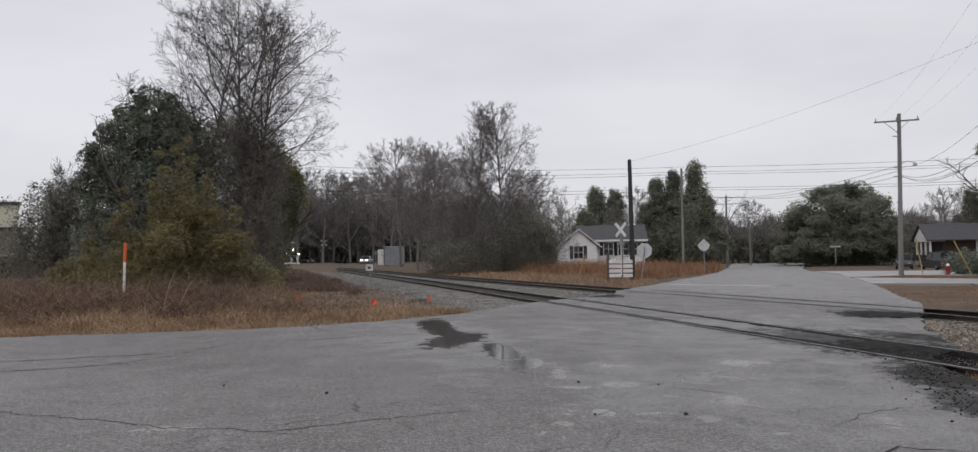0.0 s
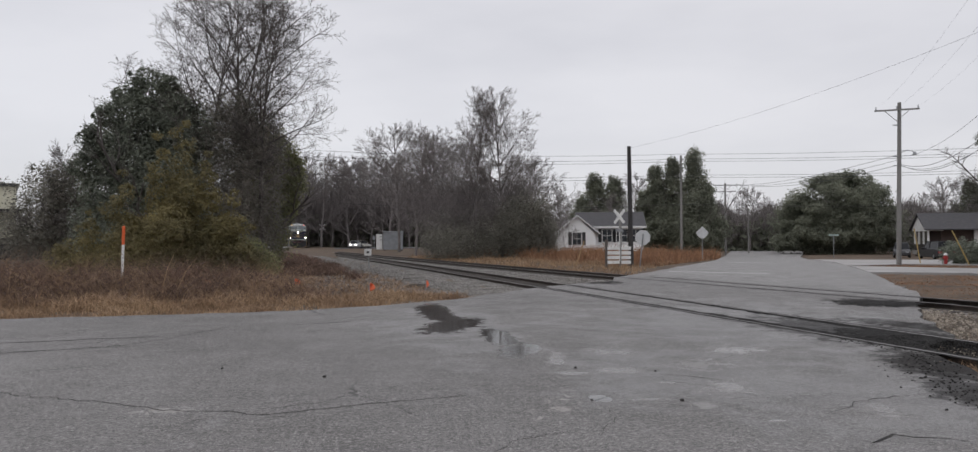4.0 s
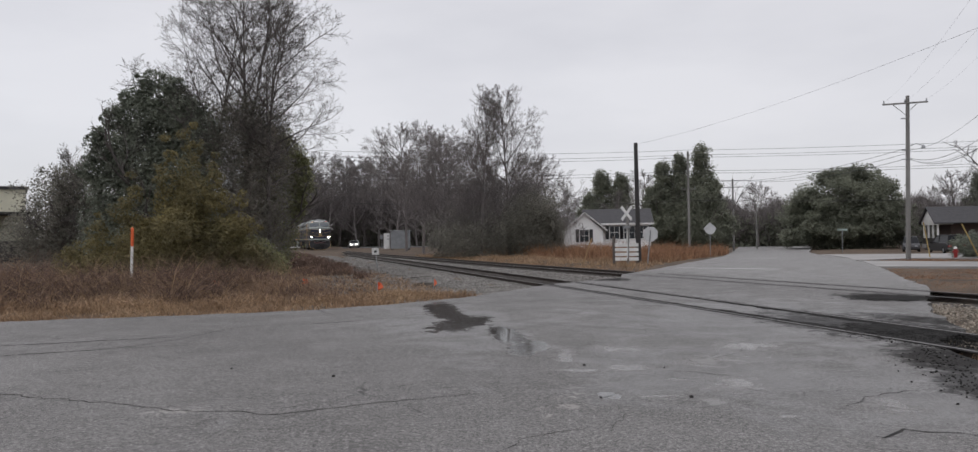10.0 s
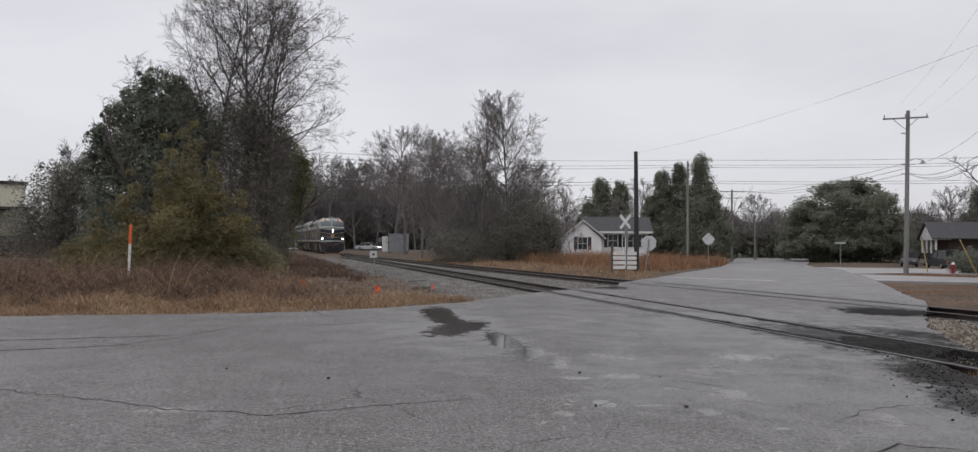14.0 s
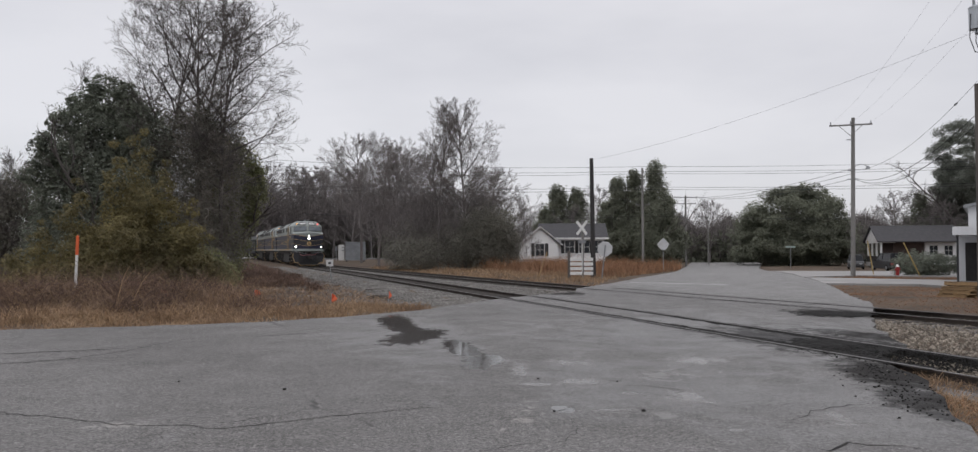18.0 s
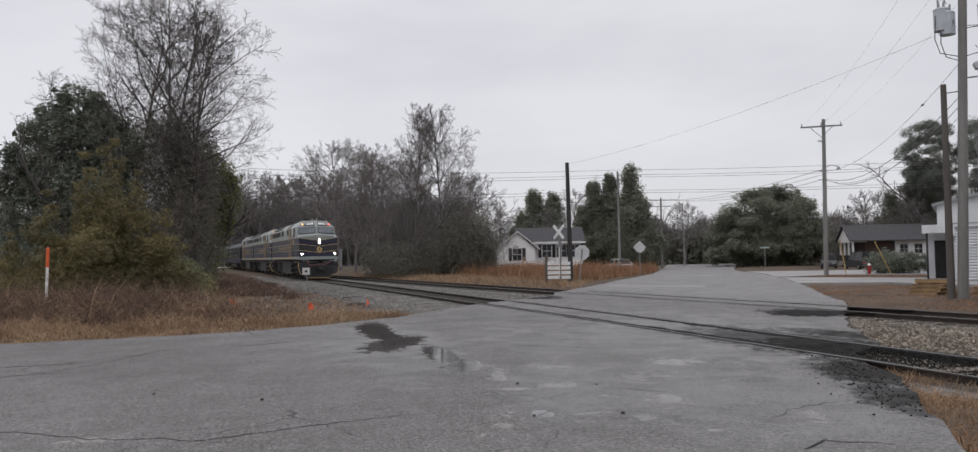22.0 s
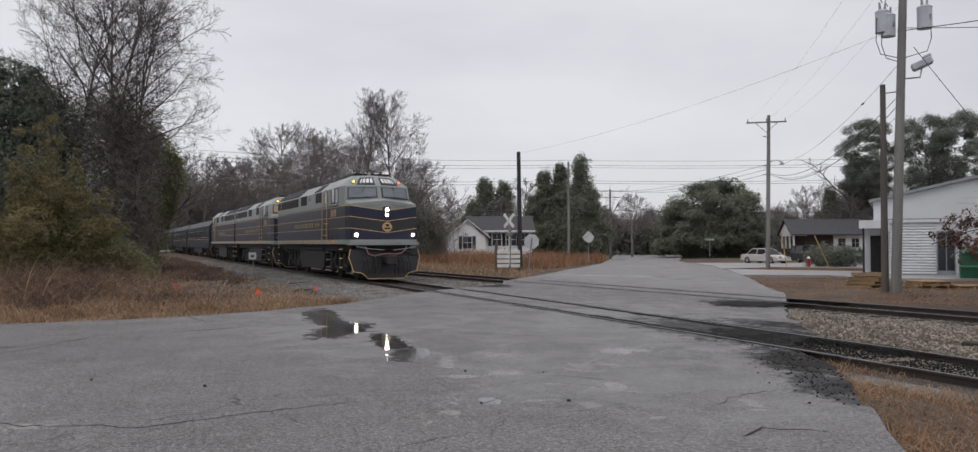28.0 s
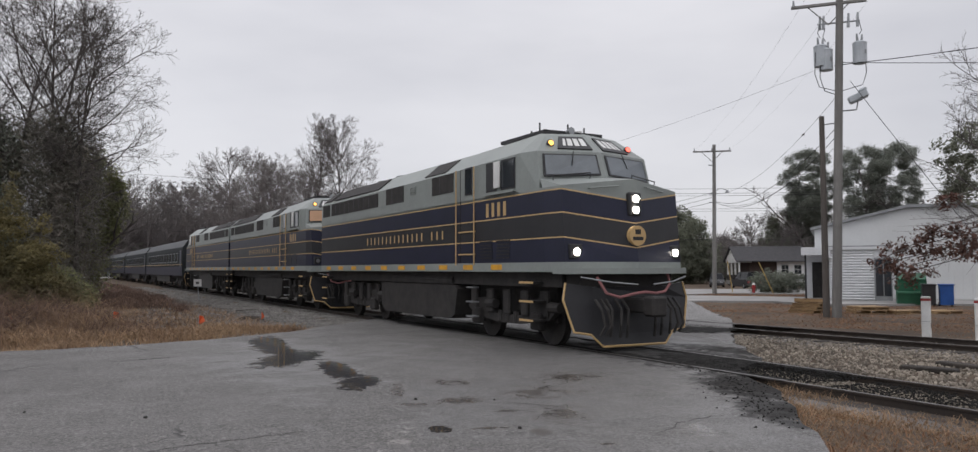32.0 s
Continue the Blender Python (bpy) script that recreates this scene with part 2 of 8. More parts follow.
# dirty roof paint, lightened: the sky's reflection is put into the colour
T_ROOF = M("dirty grey roof with painted sheen", (0.30, 0.315, 0.31), (0.19, 0.20, 0.20), rough=0.6, scale=1.0, fine=12, bump=0.05)
T_COACH = M("dull blue grey coach paint", (0.034, 0.038, 0.040), (0.025, 0.028, 0.030), spec=0.12, rough=0.75, scale=0.8, fine=12, bump=0.02)
T_CROOF = M("dark coach roof", (0.075, 0.08, 0.085), (0.05, 0.054, 0.058), rough=0.65, scale=0.8, fine=12, bump=0.03)
T_TAN = M("tan windscreen fill", (0.50, 0.30, 0.18), (0.42, 0.25, 0.15), rough=0.7, bump=0.0)
T_HOSE = M("dusty red hose", (0.30, 0.12, 0.12), (0.22, 0.10, 0.10), rough=0.8, bump=0.0)
# pane colour made pale blue-grey to hold the sky's reflection
T_SCREEN = glass("windscreen with painted sky", (0.13, 0.15, 0.17), 0.05)
T_GLASS = glass("cab glass", (0.03, 0.035, 0.042), 0.06)
CARGLASS = M("dark car glass", (0.012, 0.013, 0.015), (0.01, 0.011, 0.013), rough=0.25, bump=0.0, spec=0.15)
LAMP = glow("headlamp", (1.0, 0.93, 0.80), 30.0)
LAMP_A = glow("amber lamp", (1.0, 0.5, 0.10), 2.2)
LAMP_R = glow("red lamp", (1.0, 0.13, 0.09), 2.0)

# ---- helpers for shapes ----
def link_mesh(name, verts, faces, mats, parent=None, label="", smooth=False, index=None):
    me = bpy.data.meshes.new(name)
    me.from_pydata([tuple(v) for v in verts], [], faces)
    for m in mats if isinstance(mats, (list, tuple)) else [mats]:
        me.materials.append(m)
    if index is not None:
        me.polygons.foreach_set("material_index", index)
    if smooth:
        me.polygons.foreach_set("use_smooth", [True] * len(me.polygons))
    me.update()
    ob = new(name, me)
    ob.parent = parent
    if label:
        ob["label"] = label
    return ob


def part(name, bm, mats, parent=None, label="", smooth=False):
    me = bpy.data.meshes.new(name)
    bmesh.ops.recalc_face_normals(bm, faces=bm.faces)
    bm.to_mesh(me)
    bm.free()
    for m in mats if isinstance(mats, (list, tuple)) else [mats]:
        me.materials.append(m)
    if smooth:
        me.polygons.foreach_set("use_smooth", [True] * len(me.polygons))
    ob = new(name, me)
    ob.parent = parent
    if label:
        ob["label"] = label
    return ob


def thing(name, label, category, at=(0, 0, 0), turn=0.0, group="", kind=""):
    e = new(name)
    e.empty_display_size = 0.2
    e.matrix_basis = pose(*at, 0, 0, turn)
    return tagged(e, label, category, group, kind)


def box(bm, x0, x1, y0, y1, z0, z1, bevel=0.0, mi=0):
    before = set(bm.faces)
    r = bmesh.ops.create_cube(bm, size=1.0)
    for v in r["verts"]:
        v.co = Vector(((x0 + x1) / 2 + v.co.x * (x1 - x0), (y0 + y1) / 2 + v.co.y * (y1 - y0), (z0 + z1) / 2 + v.co.z * (z1 - z0)))
    if bevel:
        es = list({e for v in r["verts"] for e in v.link_edges})
        bmesh.ops.bevel(bm, geom=es, offset=bevel, segments=1, affect="EDGES", profile=0.5)
    for f in bm.faces:
        if f not in before:
            f.material_index = mi
    return bm


def boxes(*rows, bevel=0.0):
    bm = bmesh.new()
    for r in rows:
        box(bm, *r[:6], bevel=bevel, mi=r[6] if len(r) > 6 else 0)
    return bm


def rod(bm, p, q, r0, r1=None, n=8, mi=0):
    """A capped round bar from p to q."""
    p, q = Vector(p), Vector(q)
    r1 = r0 if r1 is None else r1
    d = (q - p).normalized()
    u = d.orthogonal().normalized()
    w = d.cross(u)
    a = [bm.verts.new(p + (u * math.cos(k * math.tau / n) + w * math.sin(k * math.tau / n)) * r0) for k in range(n)]
    b = [bm.verts.new(q + (u * math.cos(k * math.tau / n) + w * math.sin(k * math.tau / n)) * r1) for k in range(n)]
    fs = [bm.faces.new((a[k], a[(k + 1) % n], b[(k + 1) % n], b[k])) for k in range(n)]
    fs += [bm.faces.new(a[::-1]), bm.faces.new(b)]
    for f in fs:
        f.material_index = mi
    return bm


def rods(*rows, n=8):
    bm = bmesh.new()
    for r in rows:
        rod(bm, *r, n=n)
    return bm


def line_rod(pts, r, n=6):
    """One bent round bar through the points."""
    bm = bmesh.new()
    pts = [Vector(p) for p in pts]
    rings = []
    u = None
    for i, p in enumerate(pts):
        d = (pts[min(i + 1, len(pts) - 1)] - pts[max(i - 1, 0)]).normalized()
        u = d.orthogonal().normalized() if u is None else (u - d * u.dot(d)).normalized()
        w = d.cross(u)
        rings.append([bm.verts.new(p + (u * math.cos(k * math.tau / n) + w * math.sin(k * math.tau / n)) * r) for k in range(n)])
    for a, b in zip(rings, rings[1:]):
        for k in range(n):
            bm.faces.new((a[k], a[(k + 1) % n], b[(k + 1) % n], b[k]))
    bm.faces.new(rings[0][::-1])
    bm.faces.new(rings[-1])
    return bm


def prism(outline, z0, z1, bm=None, mi=0):
    """A flat outline (x, y) raised from z0 to z1."""
    bm = bm or bmesh.new()
    a = [bm.verts.new((x, y, z0)) for x, y in outline]
    b = [bm.verts.new((x, y, z1)) for x, y in outline]
    n = len(a)
    fs = [bm.faces.new(a[::-1]), bm.faces.new(b)]
    fs += [bm.faces.new((a[k], a[(k + 1) % n], b[(k + 1) % n], b[k])) for k in range(n)]
    for f in fs:
        f.material_index = mi
    return bm


def xprism(outline, x0, x1, bm=None, mi=0):
    """An outline (y, z) drawn out along x."""
    bm = bm or bmesh.new()
    a = [bm.verts.new((x0, y, z)) for y, z in outline]
    b = [bm.verts.new((x1, y, z)) for y, z in outline]
    n = len(a)
    fs = [bm.faces.new(a[::-1]), bm.faces.new(b)]
    fs += [bm.faces.new((a[k], a[(k + 1) % n], b[(k + 1) % n], b[k])) for k in range(n)]
    for f in fs:
        f.material_index = mi
    return bm


def track1(y):
    """The main track's centre line: x for y."""
    d = y - 15
    return -0.732 - 0.095 * d - (0.0 if d < 0 else 0.000243 * d * d if d < 45 else 0.000243 * (90 * d - 2025))


def track2(y):
    """The siding's centre line, which joins the main track far off."""
    d = y - 12.5
    x = 7.0 - 0.2045 * d + 0.000367 * d * d
    return x


def fall(x, y):
    """The land sinks gently beyond the crossing to the east."""
    d = math.hypot(x - EYE[0], y)
    side = min(1.0, max(0.0, ((x - EYE[0]) / max(abs(y), 1) - 0.25) / 0.25))
    return -side * min(0.0125 * max(0.0, d - 48), 0.75)

# ---- ground, road and tracks ----
ROAD = [(-3.0, 25.3), (-0.6, 27.6), (1.2, 28.9), (2.4, 31.6), (6.2, 36.4), (12.7, 45.7), (23.2, 62.3), (35.2, 83.6), (60, 127), (160, 300),
        (171, 294), (70, 120), (45, 83), (34.2, 65.2), (27.2, 51.6), (20.9, 41.6), (15.4, 32.3), (9.9, 23.9), (7.7, 20.2), (4.6, 16.6), (2.2, 13.6), (0.9, 11.4),
        (-0.7, 10.4), (-1.7, 8.2), (-2.8, 6.8), (-3.9, 5.3), (-7.2, 0.4), (-11.0, -6.0), (-24, -22), (-60, -22), (-60, 17.4),
        (-30, 17.9), (-16.5, 18.3), (-11.4, 18.6), (-10.0, 18.9), (-8.5, 19.6), (-7.0, 20.6), (-5.6, 21.9)]
DRIVE = [(15.6, 32.7), (16.4, 32.4), (19.2, 30.6), (18.5, 27.2), (30.0, 22.0), (33.0, 27.0), (22.8, 31.8), (23.3, 36.4), (21.6, 39.4), (20.6, 40.9)]
YARD = [(20.95, 41.75), (24.5, 43.4), (28.0, 45.3), (30.8, 42.8), (34.0, 38.0), (60, 45), (66, 60), (34.4, 65.0), (27.4, 51.7)]


def ragged(pts, step=0.45, amp=0.09, seed=3):
    """An outline with its sides broken up, as worn asphalt edges are (only near ones)."""
    rnd = random.Random(seed)
    out = []
    for (x0, y0), (x1, y1) in zip(pts, pts[1:] + pts[:1]):
        d = math.hypot(x1 - x0, y1 - y0)
        near = math.hypot((x0 + x1) / 2 - EYE[0], (y0 + y1) / 2) < 46 and (y0 + y1) > 2
        k = max(1, int(d / step)) if near else 1
        for i in range(k):
            f = i / k
            a = amp if near and 0 < i else 0
            out.append((x0 + (x1 - x0) * f + rnd.uniform(-a, a), y0 + (y1 - y0) * f + rnd.uniform(-a, a)))
    return out


def sheet(name, outline, top, thick, material, label, slope=True):
    """A paved sheet that follows the fall of the land."""
    bm = prism(outline, top - thick, top)
    bmesh.ops.triangulate(bm, faces=[f for f in bm.faces if len(f.verts) > 4])
    if slope:
        for y in (30, 36, 42, 48, 55, 62, 70, 80, 92, 106, 125, 150, 200):
            bmesh.ops.bisect_plane(bm, geom=bm.verts[:] + bm.edges[:] + bm.faces[:], plane_co=(0, y, 0), plane_no=(0.5, 1, 0))
        for v in bm.verts:
            v.co.z += fall(v.co.x, v.co.y)
    return tagged(part(name, bm, material), label, name.split("_")[0], kind="structure")


def inside(x, y, poly):
    c = False
    for (x0, y0), (x1, y1) in zip(poly, poly[1:] + poly[:1]):
        if (y0 > y) != (y1 > y) and x < (x1 - x0) * (y - y0) / (y1 - y0) + x0:
            c = not c
    return c


def on_paving(x, y):
    return inside(x, y, ROAD) or (15 < x < 34 and 21 < y < 42 and inside(x, y, DRIVE)) or (20 < x < 67 and 37 < y < 66 and inside(x, y, YARD))


def asphalt_material():
    """Old grey asphalt: aggregate, patches, hairline cracks, and damp or flooded hollows that mirror the sky."""
    m = bpy.data.materials.new("weathered wet asphalt")
    m.use_nodes = True
    nt = m.node_tree
    p = nt.nodes["Principled BSDF"]
    lk = nt.links.new
    co = nt.nodes.new("ShaderNodeNewGeometry")

    def noise_node(scale, detail, rough=0.5, distort=0.0, stretch=None):
        n = nt.nodes.new("ShaderNodeTexNoise")
        n.inputs["Scale"].default_value, n.inputs["Detail"].default_value = scale, detail
        n.inputs["Roughness"].default_value, n.inputs["Distortion"].default_value = rough, distort
        if stretch:
            mp = nt.nodes.new("ShaderNodeMapping")
            mp.inputs["Scale"].default_value, mp.inputs["Rotation"].default_value = stretch
            lk(co.outputs["Position"], mp.inputs["Vector"])
            lk(mp.outputs["Vector"], n.inputs["Vector"])
        else:
            lk(co.outputs["Position"], n.inputs["Vector"])
        return n.outputs["Fac"]

    def ranged(v, lo, hi, a=0.0, b=1.0):
        n = nt.nodes.new("ShaderNodeMapRange")
        n.interpolation_type = "SMOOTHSTEP"
        for k, x in (("From Min", lo), ("From Max", hi), ("To Min", a), ("To Max", b)):
            n.inputs[k].default_value = x
        lk(v, n.inputs["Value"])
        return n.outputs["Result"]

    def maths(op, a, b):
        n = nt.nodes.new("ShaderNodeMath")
        n.operation = op
        for k, v in enumerate((a, b)):
            if isinstance(v, (int, float)):
                n.inputs[k].default_value = v
            else:
                lk(v, n.inputs[k])
        return n.outputs[0]

    def spot(x, y, rx_, ry_, turn):
        mp = nt.nodes.new("ShaderNodeMapping")
        mp.vector_type = "TEXTURE"
        mp.inputs["Location"].default_value, mp.inputs["Rotation"].default_value = (x, y, 0), (0, 0, radians(turn))
        mp.inputs["Scale"].default_value = (rx_, ry_, 50)
        g = nt.nodes.new("ShaderNodeTexGradient")
        g.gradient_type = "SPHERICAL"
        lk(co.outputs["Position"], mp.inputs["Vector"])
        lk(mp.outputs["Vector"], g.inputs["Vector"])
        return g.outputs["Fac"]

    def mixed(f, a, b):
        n = nt.nodes.new("ShaderNodeMix")
        n.data_type = "RGBA"
        for k, v in (("Factor", f), ("A", a), ("B", b)):
            if isinstance(v, tuple):
                n.inputs[k].default_value = (*v, 1)
            else:
                lk(v, n.inputs[k])
        return n.outputs["Result"]

    broad, mid, grit = noise_node(0.16, 5), noise_node(0.9, 6, 0.62), noise_node(46, 3, 0.75)
    streak = noise_node(0.8, 7, 0.65, 0.6)
    # wear runs along the way of the cars
    worn = noise_node(1.0, 6, 0.65, 0.3, ((0.9, 0.16, 1), (0, 0, radians(-28))))
    fleck, speck = noise_node(20, 3, 0.7), noise_node(90, 2, 0.6)
    col = mixed(ranged(broad, 0.36, 0.66), (0.128, 0.122, 0.117), (0.168, 0.161, 0.155))
    # the street beyond the siding is paler
    xyz = nt.nodes.new("ShaderNodeSeparateXYZ")
    lk(co.outputs["Position"], xyz.inputs["Vector"])
    beyond = maths("ADD", maths("ADD", xyz.outputs["X"], maths("MULTIPLY", xyz.outputs["Y"], 0.2)), maths("MULTIPLY", mid, 2.0))
    col = mixed(ranged(beyond, 9.0, 15.0, 0.0, 0.85), col, (0.27, 0.263, 0.257))
    col = mixed(ranged(mid, 0.42, 0.72, 0.0, 0.32), col, (0.090, 0.086, 0.084))
    col = mixed(ranged(worn, 0.52, 0.72, 0.0, 0.3), col, (0.21, 0.204, 0.20))
    col = mixed(ranged(streak, 0.58, 0.70, 0.0, 0.25), col, (0.22, 0.214, 0.21))
    col = mixed(ranged(fleck, 0.38, 0.52, 0.85, 0.0), col, (0.05, 0.048, 0.046))
    col = mixed(ranged(fleck, 0.54, 0.66, 0.0, 0.75), col, (0.31, 0.298, 0.288))
    col = mixed(ranged(grit, 0.50, 0.60, 0.0, 0.85), col, (0.05, 0.048, 0.047))
    col = mixed(ranged(grit, 0.36, 0.43, 0.75, 0.0), col, (0.36, 0.348, 0.338))
    col = mixed(ranged(speck, 0.60, 0.66, 0.0, 0.6), col, (0.42, 0.41, 0.40))
    blotch = noise_node(4.0, 8, 0.72, 0.4)
    col = mixed(ranged(blotch, 0.52, 0.64, 0.0, 0.36), col, (0.07, 0.067, 0.065))
    col = mixed(ranged(blotch, 0.34, 0.46, 0.3, 0.0), col, (0.27, 0.262, 0.255))
    # old tar rubbed into the surface beside the rails
    rub_in = maths("MAXIMUM", maths("MAXIMUM", spot(-1.8, 8.6, 1.0, 2.7, -21), spot(-2.7, 7.1, 0.85, 1.7, -26)), maths("MAXIMUM", spot(1.3, 12.4, 0.8, 3.0, 8), spot(-0.3, 12.0, 2.0, 4.5, 6)))
    rub_in = maths("MAXIMUM", rub_in, maths("MAXIMUM", spot(4.2, 17.4, 1.6, 2.2, 10), spot(0.4, 28.6, 1.4, 2.6, 8)))
    rub_in = ranged(maths("ADD", rub_in, maths("MULTIPLY", maths("SUBTRACT", noise_node(3.2, 8, 0.75, 0.4), 0.5), 1.9)), 0.16, 0.6)
    col = mixed(maths("MULTIPLY", rub_in, 0.88), col, (0.024, 0.023, 0.0225))
    # hairline cracks: the borders of large warped cells, broken by a noise
    vo = nt.nodes.new("ShaderNodeTexVoronoi")
    vo.feature = "DISTANCE_TO_EDGE"
    vo.inputs["Scale"].default_value = 0.33
    wv = nt.nodes.new("ShaderNodeTexNoise")
    wv.inputs["Scale"].default_value, wv.inputs["Detail"].default_value = 1.1, 5
    va = nt.nodes.new("ShaderNodeVectorMath")
    va.operation = "MULTIPLY_ADD"
    va.inputs[1].default_value = (1.1, 1.1, 0)
    lk(co.outputs["Position"], wv.inputs["Vector"])
    lk(wv.outputs["Color"], va.inputs[0])
    lk(co.outputs["Position"], va.inputs[2])
    lk(va.outputs["Vector"], vo.inputs["Vector"])
    crack = maths("MULTIPLY", ranged(vo.outputs["Distance"], 0.001, 0.004, 1.0, 0.0), ranged(noise_node(0.45, 3), 0.5, 0.6))
    col = mixed(maths("MULTIPLY", crack, 0.7), col, (0.03, 0.029, 0.029))
    # standing water in the hollow of the gutter line: a frayed chain of pools
    def most(*rows):
        v = spot(*rows[0])
        for row in rows[1:]:
            v = maths("MAXIMUM", v, spot(*row))
        return v

    fray = noise_node(3.4, 9, 0.78, 0.5)
    pool = most((-7.2, 18.0, 0.64, 3.1, -4), (-7.15, 16.4, 0.5, 1.6, 0), (-7.22, 14.9, 0.78, 2.2, -24), (-6.74, 12.9, 0.42, 2.2, -3), (-6.74, 11.4, 0.5, 1.2, -20), (-6.77, 7.72, 0.2, 0.3, -10))
    wet = ranged(maths("ADD", pool, maths("MULTIPLY", maths("SUBTRACT", fray, 0.5), 1.7)), 0.36, 0.42)
    # thin sheets of water that the grain of the road breaks up
    thin = most((-6.44, 10.4, 0.26, 1.3, -16), (-5.95, 9.25, 0.62, 0.55, 10), (-6.6, 9.25, 0.7, 0.3, -20), (-6.3, 7.56, 0.5, 0.16, -6), (-5.7, 8.4, 0.35, 0.2, 0), (-5.54, 6.45, 0.22, 0.13, 0), (-5.85, 7.2, 0.22, 0.45, -15))
    thin = maths("MAXIMUM", thin, maths("MULTIPLY", most((-4.7, 9.5, 1.5, 1.2, 20), (-5.5, 10.8, 0.9, 0.9, 0), (-3.6, 10.6, 1.4, 1.3, 30), (-5.2, 8.0, 0.8, 1.4, -20), (-4.3, 6.6, 0.5, 1.0, -25)), 0.85))
    film = ranged(maths("ADD", thin, maths("MULTIPLY", maths("SUBTRACT", noise_node(3.6, 10, 0.86, 0.5), 0.5), 3.0)), 0.42, 0.78)
    damp = maths("MAXIMUM", maths("MAXIMUM", spot(-4.6, 8.0, 3.2, 5.5, 20), spot(-1.5, 14, 5, 8, -30)), spot(-7.2, 15.0, 2.2, 6.0, -4))
    damp = ranged(maths("ADD", maths("MULTIPLY", damp, 0.3), maths("MULTIPLY", streak, 0.8)), 0.45, 0.62)
    col = mixed(maths("MULTIPLY", damp, 0.22), col, (0.13, 0.128, 0.13))
    col = mixed(maths("MULTIPLY", film, 0.6), col, (0.075, 0.064, 0.056))
    col = mixed(wet, col, (0.034, 0.032, 0.030))
    # lime washed out along two old cracks
    lime = maths("MULTIPLY", maths("MAXIMUM", spot(-7.25, 7.6, 0.28, 1.1, -32), spot(-11.1, 8.1, 0.5, 0.25, 10)), ranged(fray, 0.52, 0.58))
    col = mixed(ranged(lime, 0.1, 0.4, 0.0, 0.5), col, (0.38, 0.36, 0.34))
    lk(col, p.inputs["Base Color"])
    r = maths("SUBTRACT", ranged(mid, 0.3, 0.7, 0.55, 0.70), maths("MAXIMUM", maths("MULTIPLY", damp, 0.15), maths("MULTIPLY", film, 0.40)))
    r = maths("MAXIMUM", maths("SUBTRACT", r, maths("MULTIPLY", wet, 0.9)), 0.07)
    r = maths("ADD", r, maths("MULTIPLY", rub_in, 0.3))
    lk(r, p.inputs["Roughness"])
    lk(maths("ADD", maths("MULTIPLY", maths("MAXIMUM", wet, maths("MAXIMUM", film, maths("MULTIPLY", damp, 0.4))), 0.3), maths("SUBTRACT", 0.30, maths("MULTIPLY", rub_in, 0.25))), p.inputs["Specular IOR Level"])
    bp = nt.nodes.new("ShaderNodeBump")
    bp.inputs["Distance"].default_value = 0.016
    lk(maths("MULTIPLY", maths("SUBTRACT", 1.0, maths("MAXIMUM", wet, maths("MULTIPLY", film, 0.8))), 0.7), bp.inputs["Strength"])
    lk(maths("SUBTRACT", maths("ADD", maths("ADD", maths("MULTIPLY", grit, 0.7), maths("MULTIPLY", fleck, 0.5)), maths("MULTIPLY", mid, 0.3)), maths("MULTIPLY", crack, 1.5)), bp.inputs["Height"])
    lk(bp.outputs["Normal"], p.inputs["Normal"])
    return m


ROADMAT = asphalt_material()
sheet("road", ragged(ROAD), 0.0, 0.16, ROADMAT, "old grey wet asphalt road over the level crossing")
sheet("driveway", ragged(DRIVE, seed=5), 0.012, 0.14, CONCRETE, "pale worn concrete driveway beside the road")
sheet("yard_pavement", ragged(YARD, seed=6), 0.008, 0.14, CONCRETE, "pale worn pavement in front of the houses")


def axis(lo, hi, flo, fhi, fine, grow=1.22):
    """Grid lines, close together from flo to fhi and wider beyond."""
    a = list(np.arange(flo, fhi + 1e-6, fine))
    s, x = fine, fhi
    while x < hi:
        s *= grow
        x += s
        a.append(x)
    s, x = fine, flo
    while x > lo:
        s *= grow
        x -= s
        a.insert(0, x)
    return a


def ground_level(x, y, paved=True):
    """Soil: low verges, a shallow ditch beside the ballast, a hummock under the trees."""
    z = -0.09 + fall(x, y)
    if -10 < y < 140:
        a = abs(x - track1(y))
        b = abs(x - track2(y)) if y < 112 else 99
        m = min(a, b)
        between = track1(y) - 1 < x < track2(y) + 1
        if m < 1.9 or between:
            z = -0.17
        elif m < 4.5 and y > 19:
            z += -0.14 * math.sin((m - 1.9) / 2.6 * math.pi)
    z += 0.05 * noise.noise((x * 0.35, y * 0.35, 0)) * (1 if y > 0 else 0)
    if x < -9 and y > 24:
        z += 0.18 * min(1, (y - 24) / 8)
    if paved and on_paving(x, y):
        z = min(z, -0.10 + fall(x, y)) - 0.06
    return z


gx, gy = axis(-1800, 1800, -26, 34, 0.55), axis(-500, 2400, 3, 66, 0.55)
gv = [(x, y, ground_level(x, y)) for y in gy for x in gx]
nx = len(gx)
gf = [(j * nx + i, j * nx + i + 1, (j + 1) * nx + i + 1, (j + 1) * nx + i) for j in range(len(gy) - 1) for i in range(nx - 1)]
tagged(link_mesh("ground", gv, gf, GROUND, smooth=True), "brown dead grass and bare damp soil", "ground", kind="structure")


